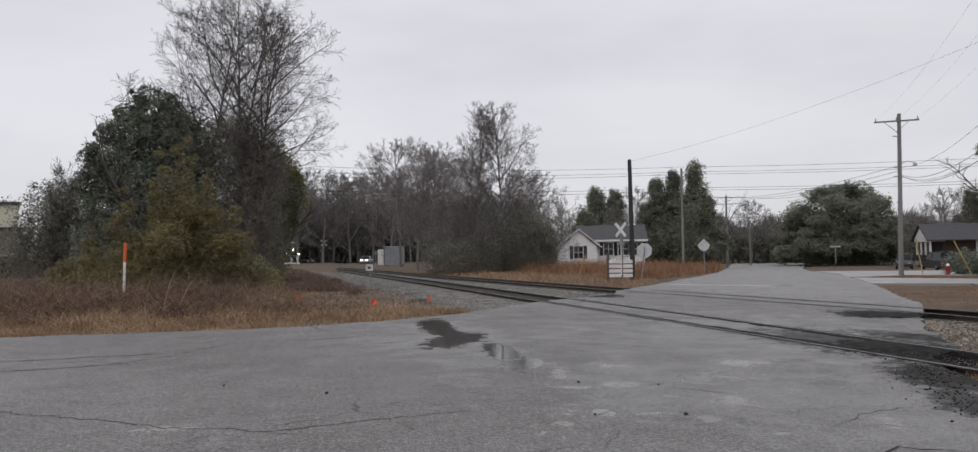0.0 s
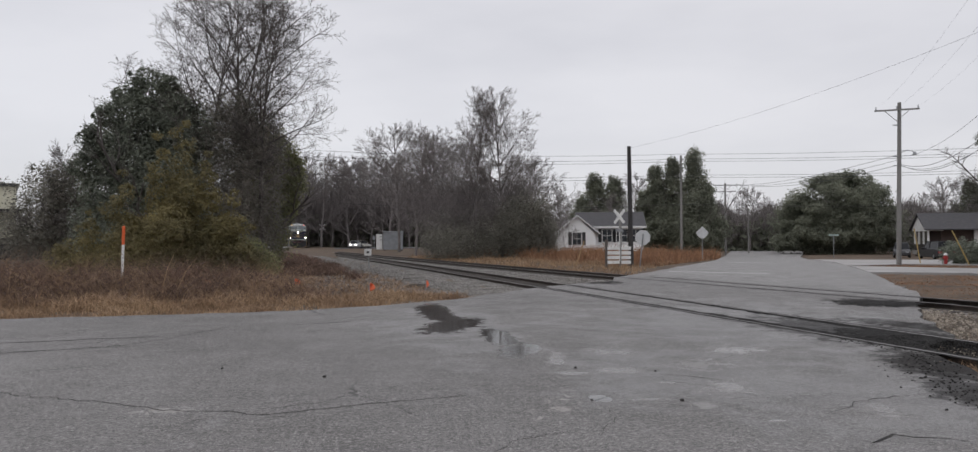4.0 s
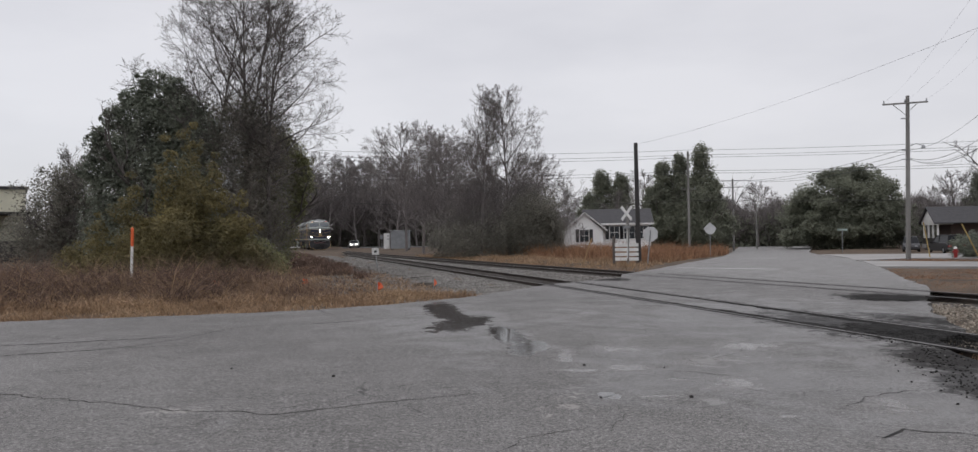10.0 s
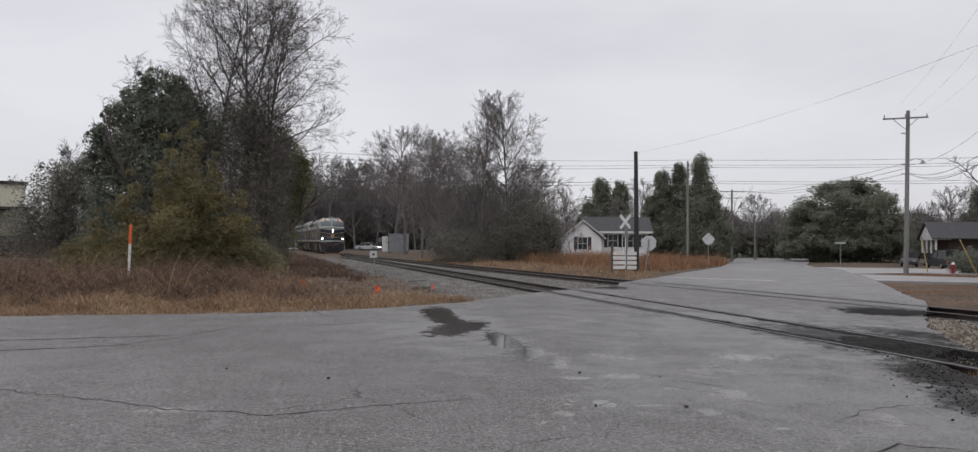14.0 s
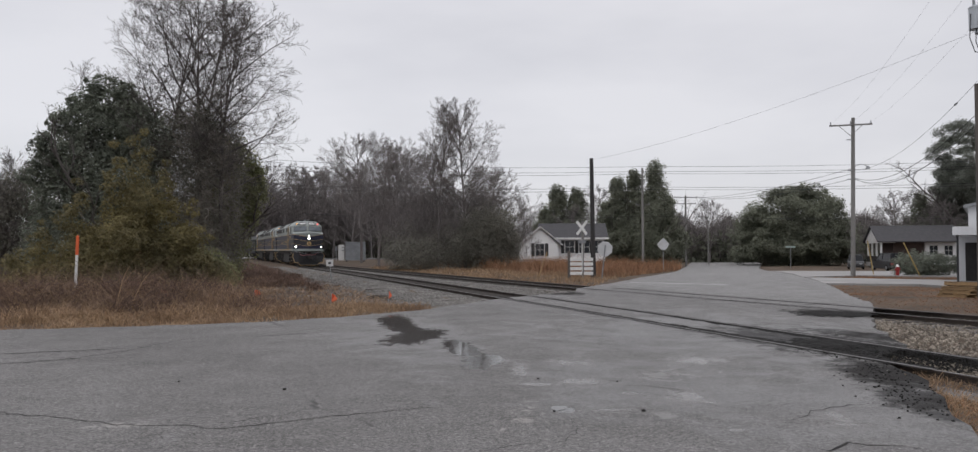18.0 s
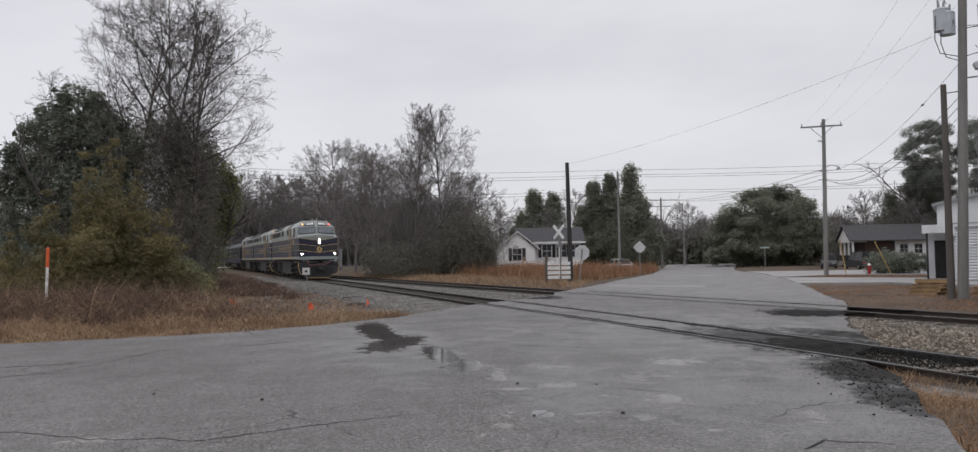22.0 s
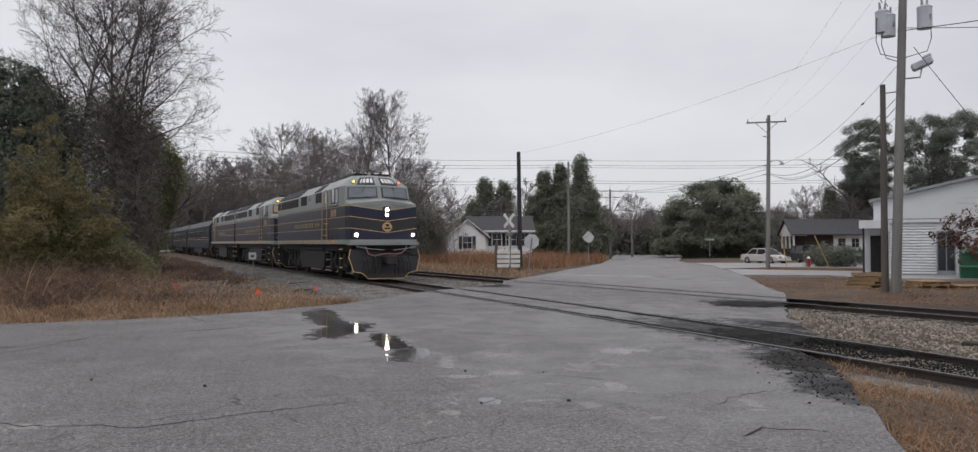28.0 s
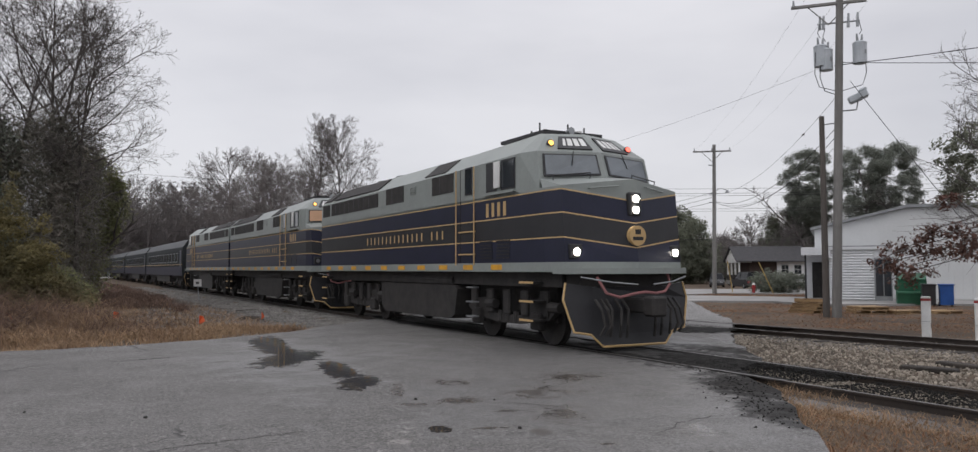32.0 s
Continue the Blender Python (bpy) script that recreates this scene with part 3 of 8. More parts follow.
# ---- ballast beds, ties and rails ----
def along(f, y0, y1, step):
    """Points on a track's centre line with the unit vector across it."""
    out, y = [], y0
    while y <= y1 + 1e-6:
        s = (f(y + 0.5) - f(y - 0.5))
        k = math.hypot(1, s)
        out.append((f(y), y, 1 / k, -s / k))
        y += step
    return out


def ribbon(name, f, y0, y1, profile, mats, parent=None, label="", step=2.0, index=None):
    """A profile (offset across, height) swept along a track."""
    rows = along(f, y0, y1, step)
    n = len(profile)
    vs = [(x + cx * o, y + cy * o, z) for x, y, cx, cy in rows for o, z in profile]
    fs, ix = [], []
    for j in range(len(rows) - 1):
        for i in range(n - 1):
            fs.append((j * n + i, j * n + i + 1, (j + 1) * n + i + 1, (j + 1) * n + i))
            ix.append(index[i] if index else 0)
    return link_mesh(name, vs, fs, mats, parent, label, index=ix)


def rail_profile(o):
    return [(o - 0.075, -0.17), (o - 0.075, -0.155), (o - 0.012, -0.13), (o - 0.012, -0.04), (o - 0.036, -0.03), (o - 0.036, -0.005), (o - 0.03, 0.0), (o + 0.03, 0.0),
            (o + 0.036, -0.005), (o + 0.036, -0.03), (o + 0.012, -0.04), (o + 0.012, -0.13), (o + 0.075, -0.155), (o + 0.075, -0.17)]


for f, nm, lab, far, bed in ((track1, "main_track", "main railway track, rusty rails with worn heads on dark ties", 260, 1.9),
                        (track2, "siding_track", "rusty siding track beside the main line", 111, 1.8)):
    tr = thing(nm, lab, "railway track", kind="structure")
    ribbon("ballast_bed", f, -30, far, [(-bed - 0.9, -0.36), (-bed, -0.165), (-1.2, -0.125), (1.2, -0.125), (bed, -0.165), (bed + 0.9, -0.36)], [BALLAST, DARKBED], tr, step=3.0, index=[0, 0, 1, 0, 0])
    for o in (-0.753, 0.753):
        ribbon("rail", f, -30, far, rail_profile(o), [RAIL, RAILTOP], tr, step=2.0, index=[0, 0, 0, 0, 0, 0, 1, 0, 0, 0, 0, 0, 0])
    tie_me = part("tie", boxes((-1.3, 1.3, -0.115, 0.115, -0.3, -0.11), bevel=0.012), TIE, tr)
    n = 0
    for x, y, cx, cy in along(f, -14, 110 if f is track1 else 62, 0.52):
        a = 27.3 if f is track1 else 31.5
        lo = 1.0 if f is track1 else 18.2
        if lo < y < a:
            continue
        t = tie_me if n == 0 else bpy.data.objects.new("tie", tie_me.data)
        if n:
            scene.collection.objects.link(t)
            t.parent = tr
        t.matrix_basis = Matrix.Translation((x, y, 0)) @ pose(0, 0, 0, 0, 0, math.degrees(math.atan2(cy, cx)))
        n += 1
        if n > 280:
            break

# black asphalt laid along and between the rails where they cross the road
tar = thing("crossing_surface", "black worn asphalt filling beside the crossing rails", "crossing surface", kind="structure")


def tar_strip(f, y0, y1, o0, o1, z, seed, amp=0.06):
    rnd = random.Random(seed)
    rows = along(f, y0, y1, 0.25)
    vs, fs = [], []
    for x, y, cx, cy in rows:
        for o in (o0 + rnd.uniform(-amp, amp), o1 + rnd.uniform(-amp, amp)):
            vs.append((x + cx * o, y + cy * o, z))
    for j in range(len(rows) - 1):
        fs.append((2 * j, 2 * j + 1, 2 * j + 3, 2 * j + 2))
    return link_mesh("tar_strip", vs, fs, TAR, tar)


def tar_field(x0, x1, y0, y1, keep, seed, z=0.006, cell=0.05, holes=0.0, mat=None):
    """Broken tar: small flakes kept where keep(x, y) and a frayed noise say so."""
    vs, fs, at = [], [], {}

    def corner(i, j):
        if (i, j) not in at:
            at[i, j] = len(vs)
            x, y = x0 + i * cell, y0 + j * cell
            vs.append((x, y, z + 0.008 * max(0, noise.noise((x * 9, y * 9, seed)))))
        return at[i, j]

    for i in range(int((x1 - x0) / cell)):
        for j in range(int((y1 - y0) / cell)):
            x, y = x0 + (i + 0.5) * cell, y0 + (j + 0.5) * cell
            n = noise.noise((x * 1.7, y * 1.7, seed)) * 0.35 + noise.noise((x * 5, y * 5, seed + 3)) * 0.45 + noise.noise((x * 14, y * 14, seed + 5)) * 0.45
            if keep(x, y) + n > holes and inside(x - 0.1, y + 0.1, ROAD):
                fs.append((corner(i, j), corner(i + 1, j), corner(i + 1, j + 1), corner(i, j + 1)))
    return link_mesh("tar_patch", vs, fs, mat or TAR, tar)


def oval(x, y, rx_, ry_, turn):
    c, s = math.cos(radians(turn)), math.sin(radians(turn))
    return lambda px, py: 1.2 * (1 - math.hypot(((px - x) * c + (py - y) * s) / rx_, ((py - y) * c - (px - x) * s) / ry_))


for f, a, b, sd in ((track1, 9.0, 26.5, 1), (track2, 16.6, 31.5, 2)):
    for o, i, w in ((-0.753, 0.045, 0.16), (0.753, -0.205, 0.16), (-0.753, -0.11, 0.07), (0.753, 0.045, 0.07)):
        tar_strip(f, a, b, o + i, o + i + w, 0.004, sd + w, 0.035)


def rail_tar(x, y):
    """Black along the rails' inner sides, and all across between them at the near end."""
    o = x - track1(y)
    k = 0.75 - abs(abs(o) - 0.55) * 4.2 if abs(o) < 0.7 else 0.0 - (abs(o) - 0.8) * 3.2
    if abs(o) < 0.7:
        k = max(k - max(0, y - 13) * 0.04, 1.1 - max(0, y - 10.6) * 0.5)
    return k - max(0, y - 12) * 0.06


tar_field(-2.0, 1.6, 8.2, 20.0, rail_tar, 7.3, 0.0055, 0.05, 0.25)
for k, row in enumerate(((4.0, 17.2, 1.2, 1.1, 10), (0.6, 29.9, 0.9, 1.6, 12))):
    q = max(row[2], row[3]) * 1.25
    tar_field(row[0] - q, row[0] + q, row[1] - q, row[1] + q, oval(*row), k * 3.7, 0.0075 + 0.0006 * k, 0.07, 0.3)
for f, a, b in ((track1, 9.0, 27.0), (track2, 16.4, 32.0)):
    for o in (-0.753, 0.753):
        ribbon("crossing_rail_head", f, a, b, [(o - 0.036, 0.008), (o + 0.036, 0.008)], RAILTOP, tar, "worn bright rail head level with the asphalt", step=1.0)


def stones(name, spots, size, seed, parent=None, label="crushed grey stone ballast"):
    """Loose angular stones, joined."""
    rnd = random.Random(seed)
    vs, fs = [], []
    for x, y, z in spots:
        s = size * rnd.uniform(0.55, 1.35)
        a = rnd.uniform(0, 6.28)
        k = len(vs)
        top = [(s * rnd.uniform(0.3, 0.7) * math.cos(a + i * 2.09), s * rnd.uniform(0.3, 0.7) * math.sin(a + i * 2.09), s * rnd.uniform(0.3, 0.75)) for i in range(3)]
        low = [(s * rnd.uniform(0.7, 1.1) * math.cos(a + 1 + i * 2.09), s * rnd.uniform(0.7, 1.1) * math.sin(a + 1 + i * 2.09), -0.3 * s) for i in range(3)]
        vs += [(x + p[0], y + p[1], z + p[2]) for p in top + low]
        fs += [(k, k + 1, k + 2), (k, k + 3, k + 1), (k + 1, k + 3, k + 4), (k + 1, k + 4, k + 2), (k + 2, k + 4, k + 5), (k + 2, k + 5, k), (k, k + 5, k + 3)]
    return tagged(link_mesh(name, vs, fs, STONE, parent), label, "gravel", kind="stuff")


rnd = random.Random(11)
spots = []
for _ in range(52000):
    y = 21 + 60 * rnd.random() ** 1.7
    o = -0.8 - abs(rnd.gauss(0, 2.7)) if rnd.random() < 0.74 else rnd.uniform(0.8, 3.6)
    x = track1(y) + o
    if not inside(x, y, ROAD):
        spots.append((x, y, max(-0.13 - 0.03 * max(0, abs(o) - 1.9), ground_level(x, y, False) + 0.005) if abs(o) > 2.6 else -0.13 - 0.03 * max(0, abs(o) - 1.9)))
spots_r = []
for _ in range(30000):
    y = rnd.uniform(-1, 18.5)
    x = rnd.uniform(track1(y) + 0.85, track2(y) + 3.3)
    if abs(x - track2(y)) > 0.72 and not inside(x, y, ROAD):
        spots_r.append((x, y, -0.135))
for _ in range(4200):
    y = rnd.uniform(3, 11.5)
    x = track1(y) + rnd.uniform(-0.68, 0.68)
    spots_r.append((x, y, -0.115))
for _ in range(2600):
    y = rnd.uniform(27, 50)
    x = rnd.uniform(track1(y) + 0.9, track2(y) + 2.2)
    if not inside(x, y, ROAD):
        spots.append((x, y, -0.14))
stones("ballast_stones", spots, 0.045, 12)
sr = stones("ballast_stones", spots_r, 0.034, 13, label="brown grey mixed gravel between the tracks")
sr.data.materials.clear()
sr.data.materials.append(STONE_B)
rnd = random.Random(15)
spots = []
for _ in range(9000):
    y = 21 + 26 * rnd.random()
    x = track1(y) - 2.2 - abs(rnd.gauss(0, 2.2))
    if not inside(x, y, ROAD):
        spots.append((x, y, ground_level(x, y, False) + 0.004))
stones("scattered_gravel", spots, 0.035, 16, label="grey gravel strewn over the bank")
# crumbled black asphalt at the end of the crossing
spots = []
for _ in range(3800):
    y = 11.5 - 5.2 * rnd.random() ** 1.3
    o = rnd.uniform(-0.68, 0.68) if rnd.random() < 0.97 else -0.85 - abs(rnd.gauss(0, 0.2))
    spots.append((track1(y) + o, y, (0.0 if y > 8.6 else -0.06) if o > -0.7 else 0.0))
for _ in range(260):
    f = rnd.random()
    spots.append((-1.2 - 1.75 * f + rnd.gauss(0, 0.22) - 0.25, 9.4 - 2.8 * f + rnd.gauss(0, 0.3), 0.002))
spots = [p for p in spots if p[0] > track1(p[1]) - 0.7 or inside(p[0], p[1], ROAD)]
rub = stones("asphalt_rubble", spots, 0.019, 17, label="crumbled black asphalt beside the rails")
rub.data.materials.clear()
rub.data.materials.append(TAR)

# painted lines on the road
for nm, p0, p1, w in (("stop_line", (6.9, 36.2), (10.4, 32.7), 0.42), ("stop_line", (19.2, 52.8), (22.4, 49.8), 0.4)):
    d = Vector((p1[0] - p0[0], p1[1] - p0[1])).normalized()
    n = Vector((-d.y, d.x)) * w / 2
    z = [fall(*p) + 0.006 for p in (p0, p1)]
    sl = link_mesh(nm, [(p0[0] - n.x, p0[1] - n.y, z[0]), (p1[0] - n.x, p1[1] - n.y, z[1]), (p1[0] + n.x, p1[1] + n.y, z[1]), (p0[0] + n.x, p0[1] + n.y, z[0])], [(0, 1, 2, 3)], LINE)
    tagged(sl, "faded white stop line on the road", "road marking", kind="structure")


# ---- the train ----
def loco(blind=False):
    """A streamlined four-axle passenger diesel; local y points ahead, origin on the rails under its middle."""
    e = thing("locomotive", "grey, navy and black diesel locomotive with gold pinstripes" + (", headlamps lit" if not blind else ", second in the train"), "locomotive", group="locomotives of the train")
    # lower body and wedge nose: rings of one outline at rising heights, painted in bands
    cols = [(-1.56, -9.0, 0), (-1.56, 6.75, 0), (-1.50, 7.42, 0), (0, 7.84, 1), (1.50, 7.42, 0), (1.56, 6.75, 0), (1.56, -9.0, 0)]
    lev = [(1.60, 1.60, 0), (1.80, 1.80, 1), (2.285, 2.075, 2), (2.312, 2.102, 3), (2.785, 2.575, 2), (2.812, 2.602, 1), (3.258, 3.028, 2), (3.285, 3.055, 0), (3.34, 3.50, 0)]
    vs, fs, ix = [], [], []
    for zs, za, _ in lev:
        for x, y, ap in cols:
            k = max(0.0, (zs - 1.8)) if y > 6 else 0
            vs.append((x, y - 0.09 * k * (1 if y > 7 else 0.5), za if ap else zs))
    n = len(cols)
    for j in range(len(lev) - 1):
        for i in range(n - 1):
            fs.append((j * n + i, j * n + i + 1, (j + 1) * n + i + 1, (j + 1) * n + i))
            ix.append(lev[j][2])
        fs.append((j * n + n - 1, j * n, (j + 1) * n, (j + 1) * n + n - 1))
        ix.append(lev[j][2])
    fs.append(tuple(range(n))[::-1])
    ix.append(0)
    link_mesh("body", vs, fs, [T_GREY, T_NAVY, T_GOLD, T_BLACK], e, "grey, navy and black bands with gold pinstripes", index=ix)
    # nose top, windscreens and cab front
    t = (len(lev) - 1) * n
    wy, wz = 6.75, 3.60
    nv = [vs[t + 1], vs[t + 2], vs[t + 3], vs[t + 4], vs[t + 5], (-1.5, wy - 0.25, wz - 0.06), (0, wy + 0.05, wz + 0.02), (1.5, wy - 0.25, wz - 0.06)]
    link_mesh("nose_top", nv, [(0, 1, 5), (1, 2, 6, 5), (2, 3, 7, 6), (3, 4, 7)], T_GREY, e)
    sec = [(-1.56, 3.285), (-1.56, 4.18), (-0.98, 4.66), (0, 4.72), (0.98, 4.66), (1.56, 4.18), (1.56, 3.285)]
    back = [(x, -9.0, z - (0.10 if z > 4 else 0)) for x, z in sec]
    mid = [(x, 2.6, z - (0.06 if z > 4 else 0)) for x, z in sec]
    front = [(x, 5.75, z) for x, z in sec]
    cabf = [(-1.52, 6.5, 3.30), (-1.45, 6.32, 4.17), (-0.95, 5.88, 4.63), (0, 5.98, 4.69), (0.95, 5.88, 4.63), (1.45, 6.32, 4.17), (1.52, 6.5, 3.30)]
    vs2 = back + mid + front + cabf
    fs2, ix2 = [], []
    for j in range(3):
        for i in range(6):
            fs2.append((j * 7 + i, j * 7 + i + 1, j * 7 + 8 + i, j * 7 + 7 + i))
            ix2.append(1 if i in (2, 3) else 0)
    fs2 += [tuple(range(7))[::-1]]
    ix2 += [0]
    # the cab front: sills, corner and centre posts, header; the openings take the panes
    k = len(vs2)
    vs2 += [(0, wy + 0.05, wz), (0, 6.57, 4.20)]
    fs2 += [(21, 22, k + 1, k), (22, 23, 24, k + 1), (27, k, k + 1, 26), (26, k + 1, 24, 25)]
    ix2 += [0, 0, 0, 0]
    link_mesh("upper_body", vs2, fs2, [T_GREY, T_ROOF], e, "grey-green upper body and sloping cab roof", index=ix2)

    def facing(name, pts, lift, mat, parent=e, label="", depth=0.03):
        """A thin raised plate on four corners of a sloping face."""
        a, b, c, d = (Vector(p) for p in pts)
        nrm = (b - a).cross(d - a).normalized() * lift
        v = [p for p in (a, b, c, d)] + [p + nrm for p in (a, b, c, d)]
        return link_mesh(name, v, [(4, 5, 6, 7), (0, 1, 5, 4), (1, 2, 6, 5), (2, 3, 7, 6), (3, 0, 4, 7)], mat, parent, label)

    def on_front(s, u, v):
        """A point of the half cab front on side s: u from the centre post out, v from sill to header."""
        lo = Vector((0, wy + 0.05, wz)).lerp(Vector((s * 1.5, 6.47, 3.54)), u)
        hi = Vector((0, 6.57, 4.20)).lerp(Vector((s * 1.45, 6.32, 4.17)), u)
        return lo.lerp(hi, v)

    def on_brow(s, u, v):
        lo = Vector((0, 6.57, 4.20)).lerp(Vector((s * 1.45, 6.32, 4.17)), u)
        hi = Vector((0, 5.98, 4.69)).lerp(Vector((s * 0.95, 5.88, 4.63)), u)
        return lo.lerp(hi, v)

    for s in (-1, 1):
        o = (lambda *p: p[::-1]) if s > 0 else (lambda *p: p)
        fr = facing("windscreen_frame", o(on_front(s, 0.07, 0.12), on_front(s, 0.93, 0.10), on_front(s, 0.93, 0.89), on_front(s, 0.07, 0.89)), 0.02, BLACKP)
        facing("pane", o(on_front(s, 0.10, 0.17), on_front(s, 0.90, 0.15), on_front(s, 0.90, 0.84), on_front(s, 0.10, 0.84)), 0.03, T_TAN if blind else T_SCREEN, fr, "tan windscreen pane" if blind else "")
        nb = facing("number_board", o(on_brow(s, 0.10, 0.10), on_brow(s, 0.68, 0.12), on_brow(s, 0.68, 0.80), on_brow(s, 0.12, 0.78)), 0.03, BLACKP, e, "black number board with white bars")
        for q in range(4):
            u0, u1 = 0.165 + q * 0.126, 0.165 + q * 0.126 + (0.09 if q < 3 else 0.05)
            facing("figure_bar", o(on_brow(s, u0, 0.26), on_brow(s, u1, 0.26), on_brow(s, u1, 0.66), on_brow(s, u0, 0.66)), 0.036, WHITE, nb)
        p = on_brow(s, 0.84, 0.40)
        part("class_lamp", rods((p, p + Vector((0, 0.06, 0.02)), 0.085)), BLACKP, e)
        part("lamp_glass", rods((p + Vector((0, 0.05, 0.015)), p + Vector((0, 0.075, 0.025)), 0.062)), LAMP_A if s > 0 else LAMP_R, e, "lit amber lamp" if s > 0 else "lit red lamp")
        # ditch lamp in its square housing
        y0 = 7.42 + 0.42 * (1 - 1.28 / 1.5) - 0.02
        part("ditch_lamp_housing", boxes((s * 1.28 - 0.15, s * 1.28 + 0.15, y0 - 0.1, y0 + 0.035, 1.86, 2.16), bevel=0.02), BLACKP, e)
        part("ditch_lamp", rods(((s * 1.28, y0, 2.0), (s * 1.28, y0 + 0.05, 2.0), 0.075), n=14), STEEL if blind else LAMP, e, "unlit ditch lamp" if blind else "lit white ditch lamp")
        part("grab_iron", line_rod([(s * 0.35, 7.52, 3.36), (s * 0.37, 7.68, 3.34), (s * 0.95, 7.50, 3.29), (s * 0.95, 7.36, 3.3)], 0.014), T_GREY, e)
        part("nose_rail", line_rod([(s * 0.55, 6.95, 3.55), (s * 0.55, 6.98, 3.68), (s * 1.35, 6.78, 3.6), (s * 1.35, 6.75, 3.45)], 0.014), BLACKP, e)
        part("wiper", line_rod([on_front(s, 0.45, 1.02) + Vector((0, 0.05, 0)), on_front(s, 0.5, 0.5) + Vector((0, 0.05, 0))], 0.01), BLACKP, e)
        # cab side: sliding window, rear quarter window, door
        for nm, a, b, c, d, mt in (("cab_window", 5.0, 5.55, 3.48, 4.08, T_GLASS), ("cab_window", 4.3, 4.72, 3.48, 4.08, BLACKP), ("door_window", 3.2, 3.5, 3.5, 4.1, T_GLASS)):
            f = part("window_frame", boxes((s * 1.555, s * 1.575, a - 0.04, b + 0.04, c - 0.04, d + 0.04)), BLACKP, e)
            part(nm, boxes((s * 1.572, s * 1.585, a, b, c, d)), mt, f)
        part("mirror", boxes((s * 1.60, s * 1.64, 4.72, 4.98, 3.5, 4.1), bevel=0.01), WHITE, e, "white wind deflector")
        part("arm_rest", boxes((s * 1.56, s * 1.62, 4.2, 5.6, 3.36, 3.42)), T_GREY, e)
        for y in (2.78, 3.75):
            part("handrail", rods(((s * 1.63, y, 1.75), (s * 1.63, y, 4.12), 0.016)), T_GOLD, e, "gold handrail")
        for z in (2.0, 2.55):
            part("door_step", boxes((s * 1.52, s * 1.60, 2.85, 3.7, z, z + 0.032)), T_GOLD, e)
        part("door_outline", line_rod([(s * 1.56, 2.9, 1.82), (s * 1.56, 2.9, 4.12), (s * 1.56, 3.62, 4.12), (s * 1.56, 3.62, 1.82)], 0.012, 4), T_DARK, e)
        # engine room: dark intakes on the shoulder, vents, louvres
        for a, b, z0, z1 in ((1.2, 2.5, 3.62, 4.1), (-2.2, -0.8, 3.62, 4.1), (-8.8, -7.95, 3.62, 4.05), (-7.75, -2.9, 3.62, 4.05)):
            iv = part("intake", boxes((s * 1.545, s * 1.572, a, b, z0, z1)), T_DARK, e, "dark air intake grille")
            for q in range(1, int((b - a) / 0.5)):
                part("grille_bar", boxes((s * 1.57, s * 1.576, a + q * 0.5 - 0.015, a + q * 0.5 + 0.015, z0, z1)), BLACKP, iv)
        for a, b in ((0.6, 1.9), (-8.8, -8.0), (-7.7, -3.0)):
            up0, up1 = Vector((s * 1.50, 0, 4.17)), Vector((s * 1.05, 0, 4.54))
            facing("roof_grille", (lambda *p: p if s > 0 else p[::-1])(up0 + Vector((0, a, 0)), up0 + Vector((0, b, 0)), up1 + Vector((0, b, 0)), up1 + Vector((0, a, 0))), 0.02, T_DARK, e, "dark roof grille")
        for q in range(4):
            part("louvre", boxes((s * 1.556, s * 1.58, -0.35, 0.1, 3.78 + q * 0.06, 3.81 + q * 0.06)), T_GREY, e)
        for q in range(6):
            part("louvre", boxes((s * 1.556, s * 1.58, 3.95, 4.55, 1.9 + q * 0.075, 1.93 + q * 0.075)), T_BLACK, e)
            part("louvre", boxes((s * 1.556, s * 1.58, 4.75, 5.35, 1.9 + q * 0.075, 1.93 + q * 0.075)), T_BLACK, e)
        part("access_panel", boxes((s * 1.556, s * 1.566, -3.6, -1.4, 3.33, 3.55)), T_GREY, e)
        # bars of lettering, drawn plain
        for q in range(18):
            if q == 3:
                continue
            y = 1.85 - q * 0.335
            part("letter_bar", boxes((s * 1.556, s * 1.565, y - 0.035, y + 0.035, 2.43, 2.65)), T_GOLD, e)
        for q in range(4):
            y = 5.15 - q * 0.27 if s < 0 else 4.3 + q * 0.27
            part("figure_bar", boxes((s * 1.556, s * 1.566, y - 0.06, y + 0.06, 2.86, 3.18)), T_GOLD, e)
        for q in range(10):
            y = -8.3 + q * 1.42
            part("sill_mark", boxes((s * 1.556, s * 1.568, y, y + 0.5, 1.64, 1.76)), T_YEL, e, "yellow jacking mark")
        # steps and rails under the cab and at the rear
        for yy in (6.0, -8.6):
            for z in (0.55, 0.95, 1.35):
                st = part("step", boxes((s * 1.2, s * 1.55, yy - 0.28, yy + 0.28, z, z + 0.04)), T_DARK, e)
                part("step_edge", boxes((s * 1.545, s * 1.56, yy - 0.28, yy + 0.28, z, z + 0.045)), T_GOLD, st)
        for yy in (3.3,):
            for z in (0.5, 0.85, 1.2):
                part("step", boxes((s * 1.35, s * 1.52, yy - 0.18, yy + 0.18, z, z + 0.035)), STEEL, e)
        part("rear_handrail", line_rod([(s * 1.3, -9.2, 1.8), (s * 1.3, -9.2, 2.7), (s * 1.3, -9.02, 2.75)], 0.02), T_GOLD, e)
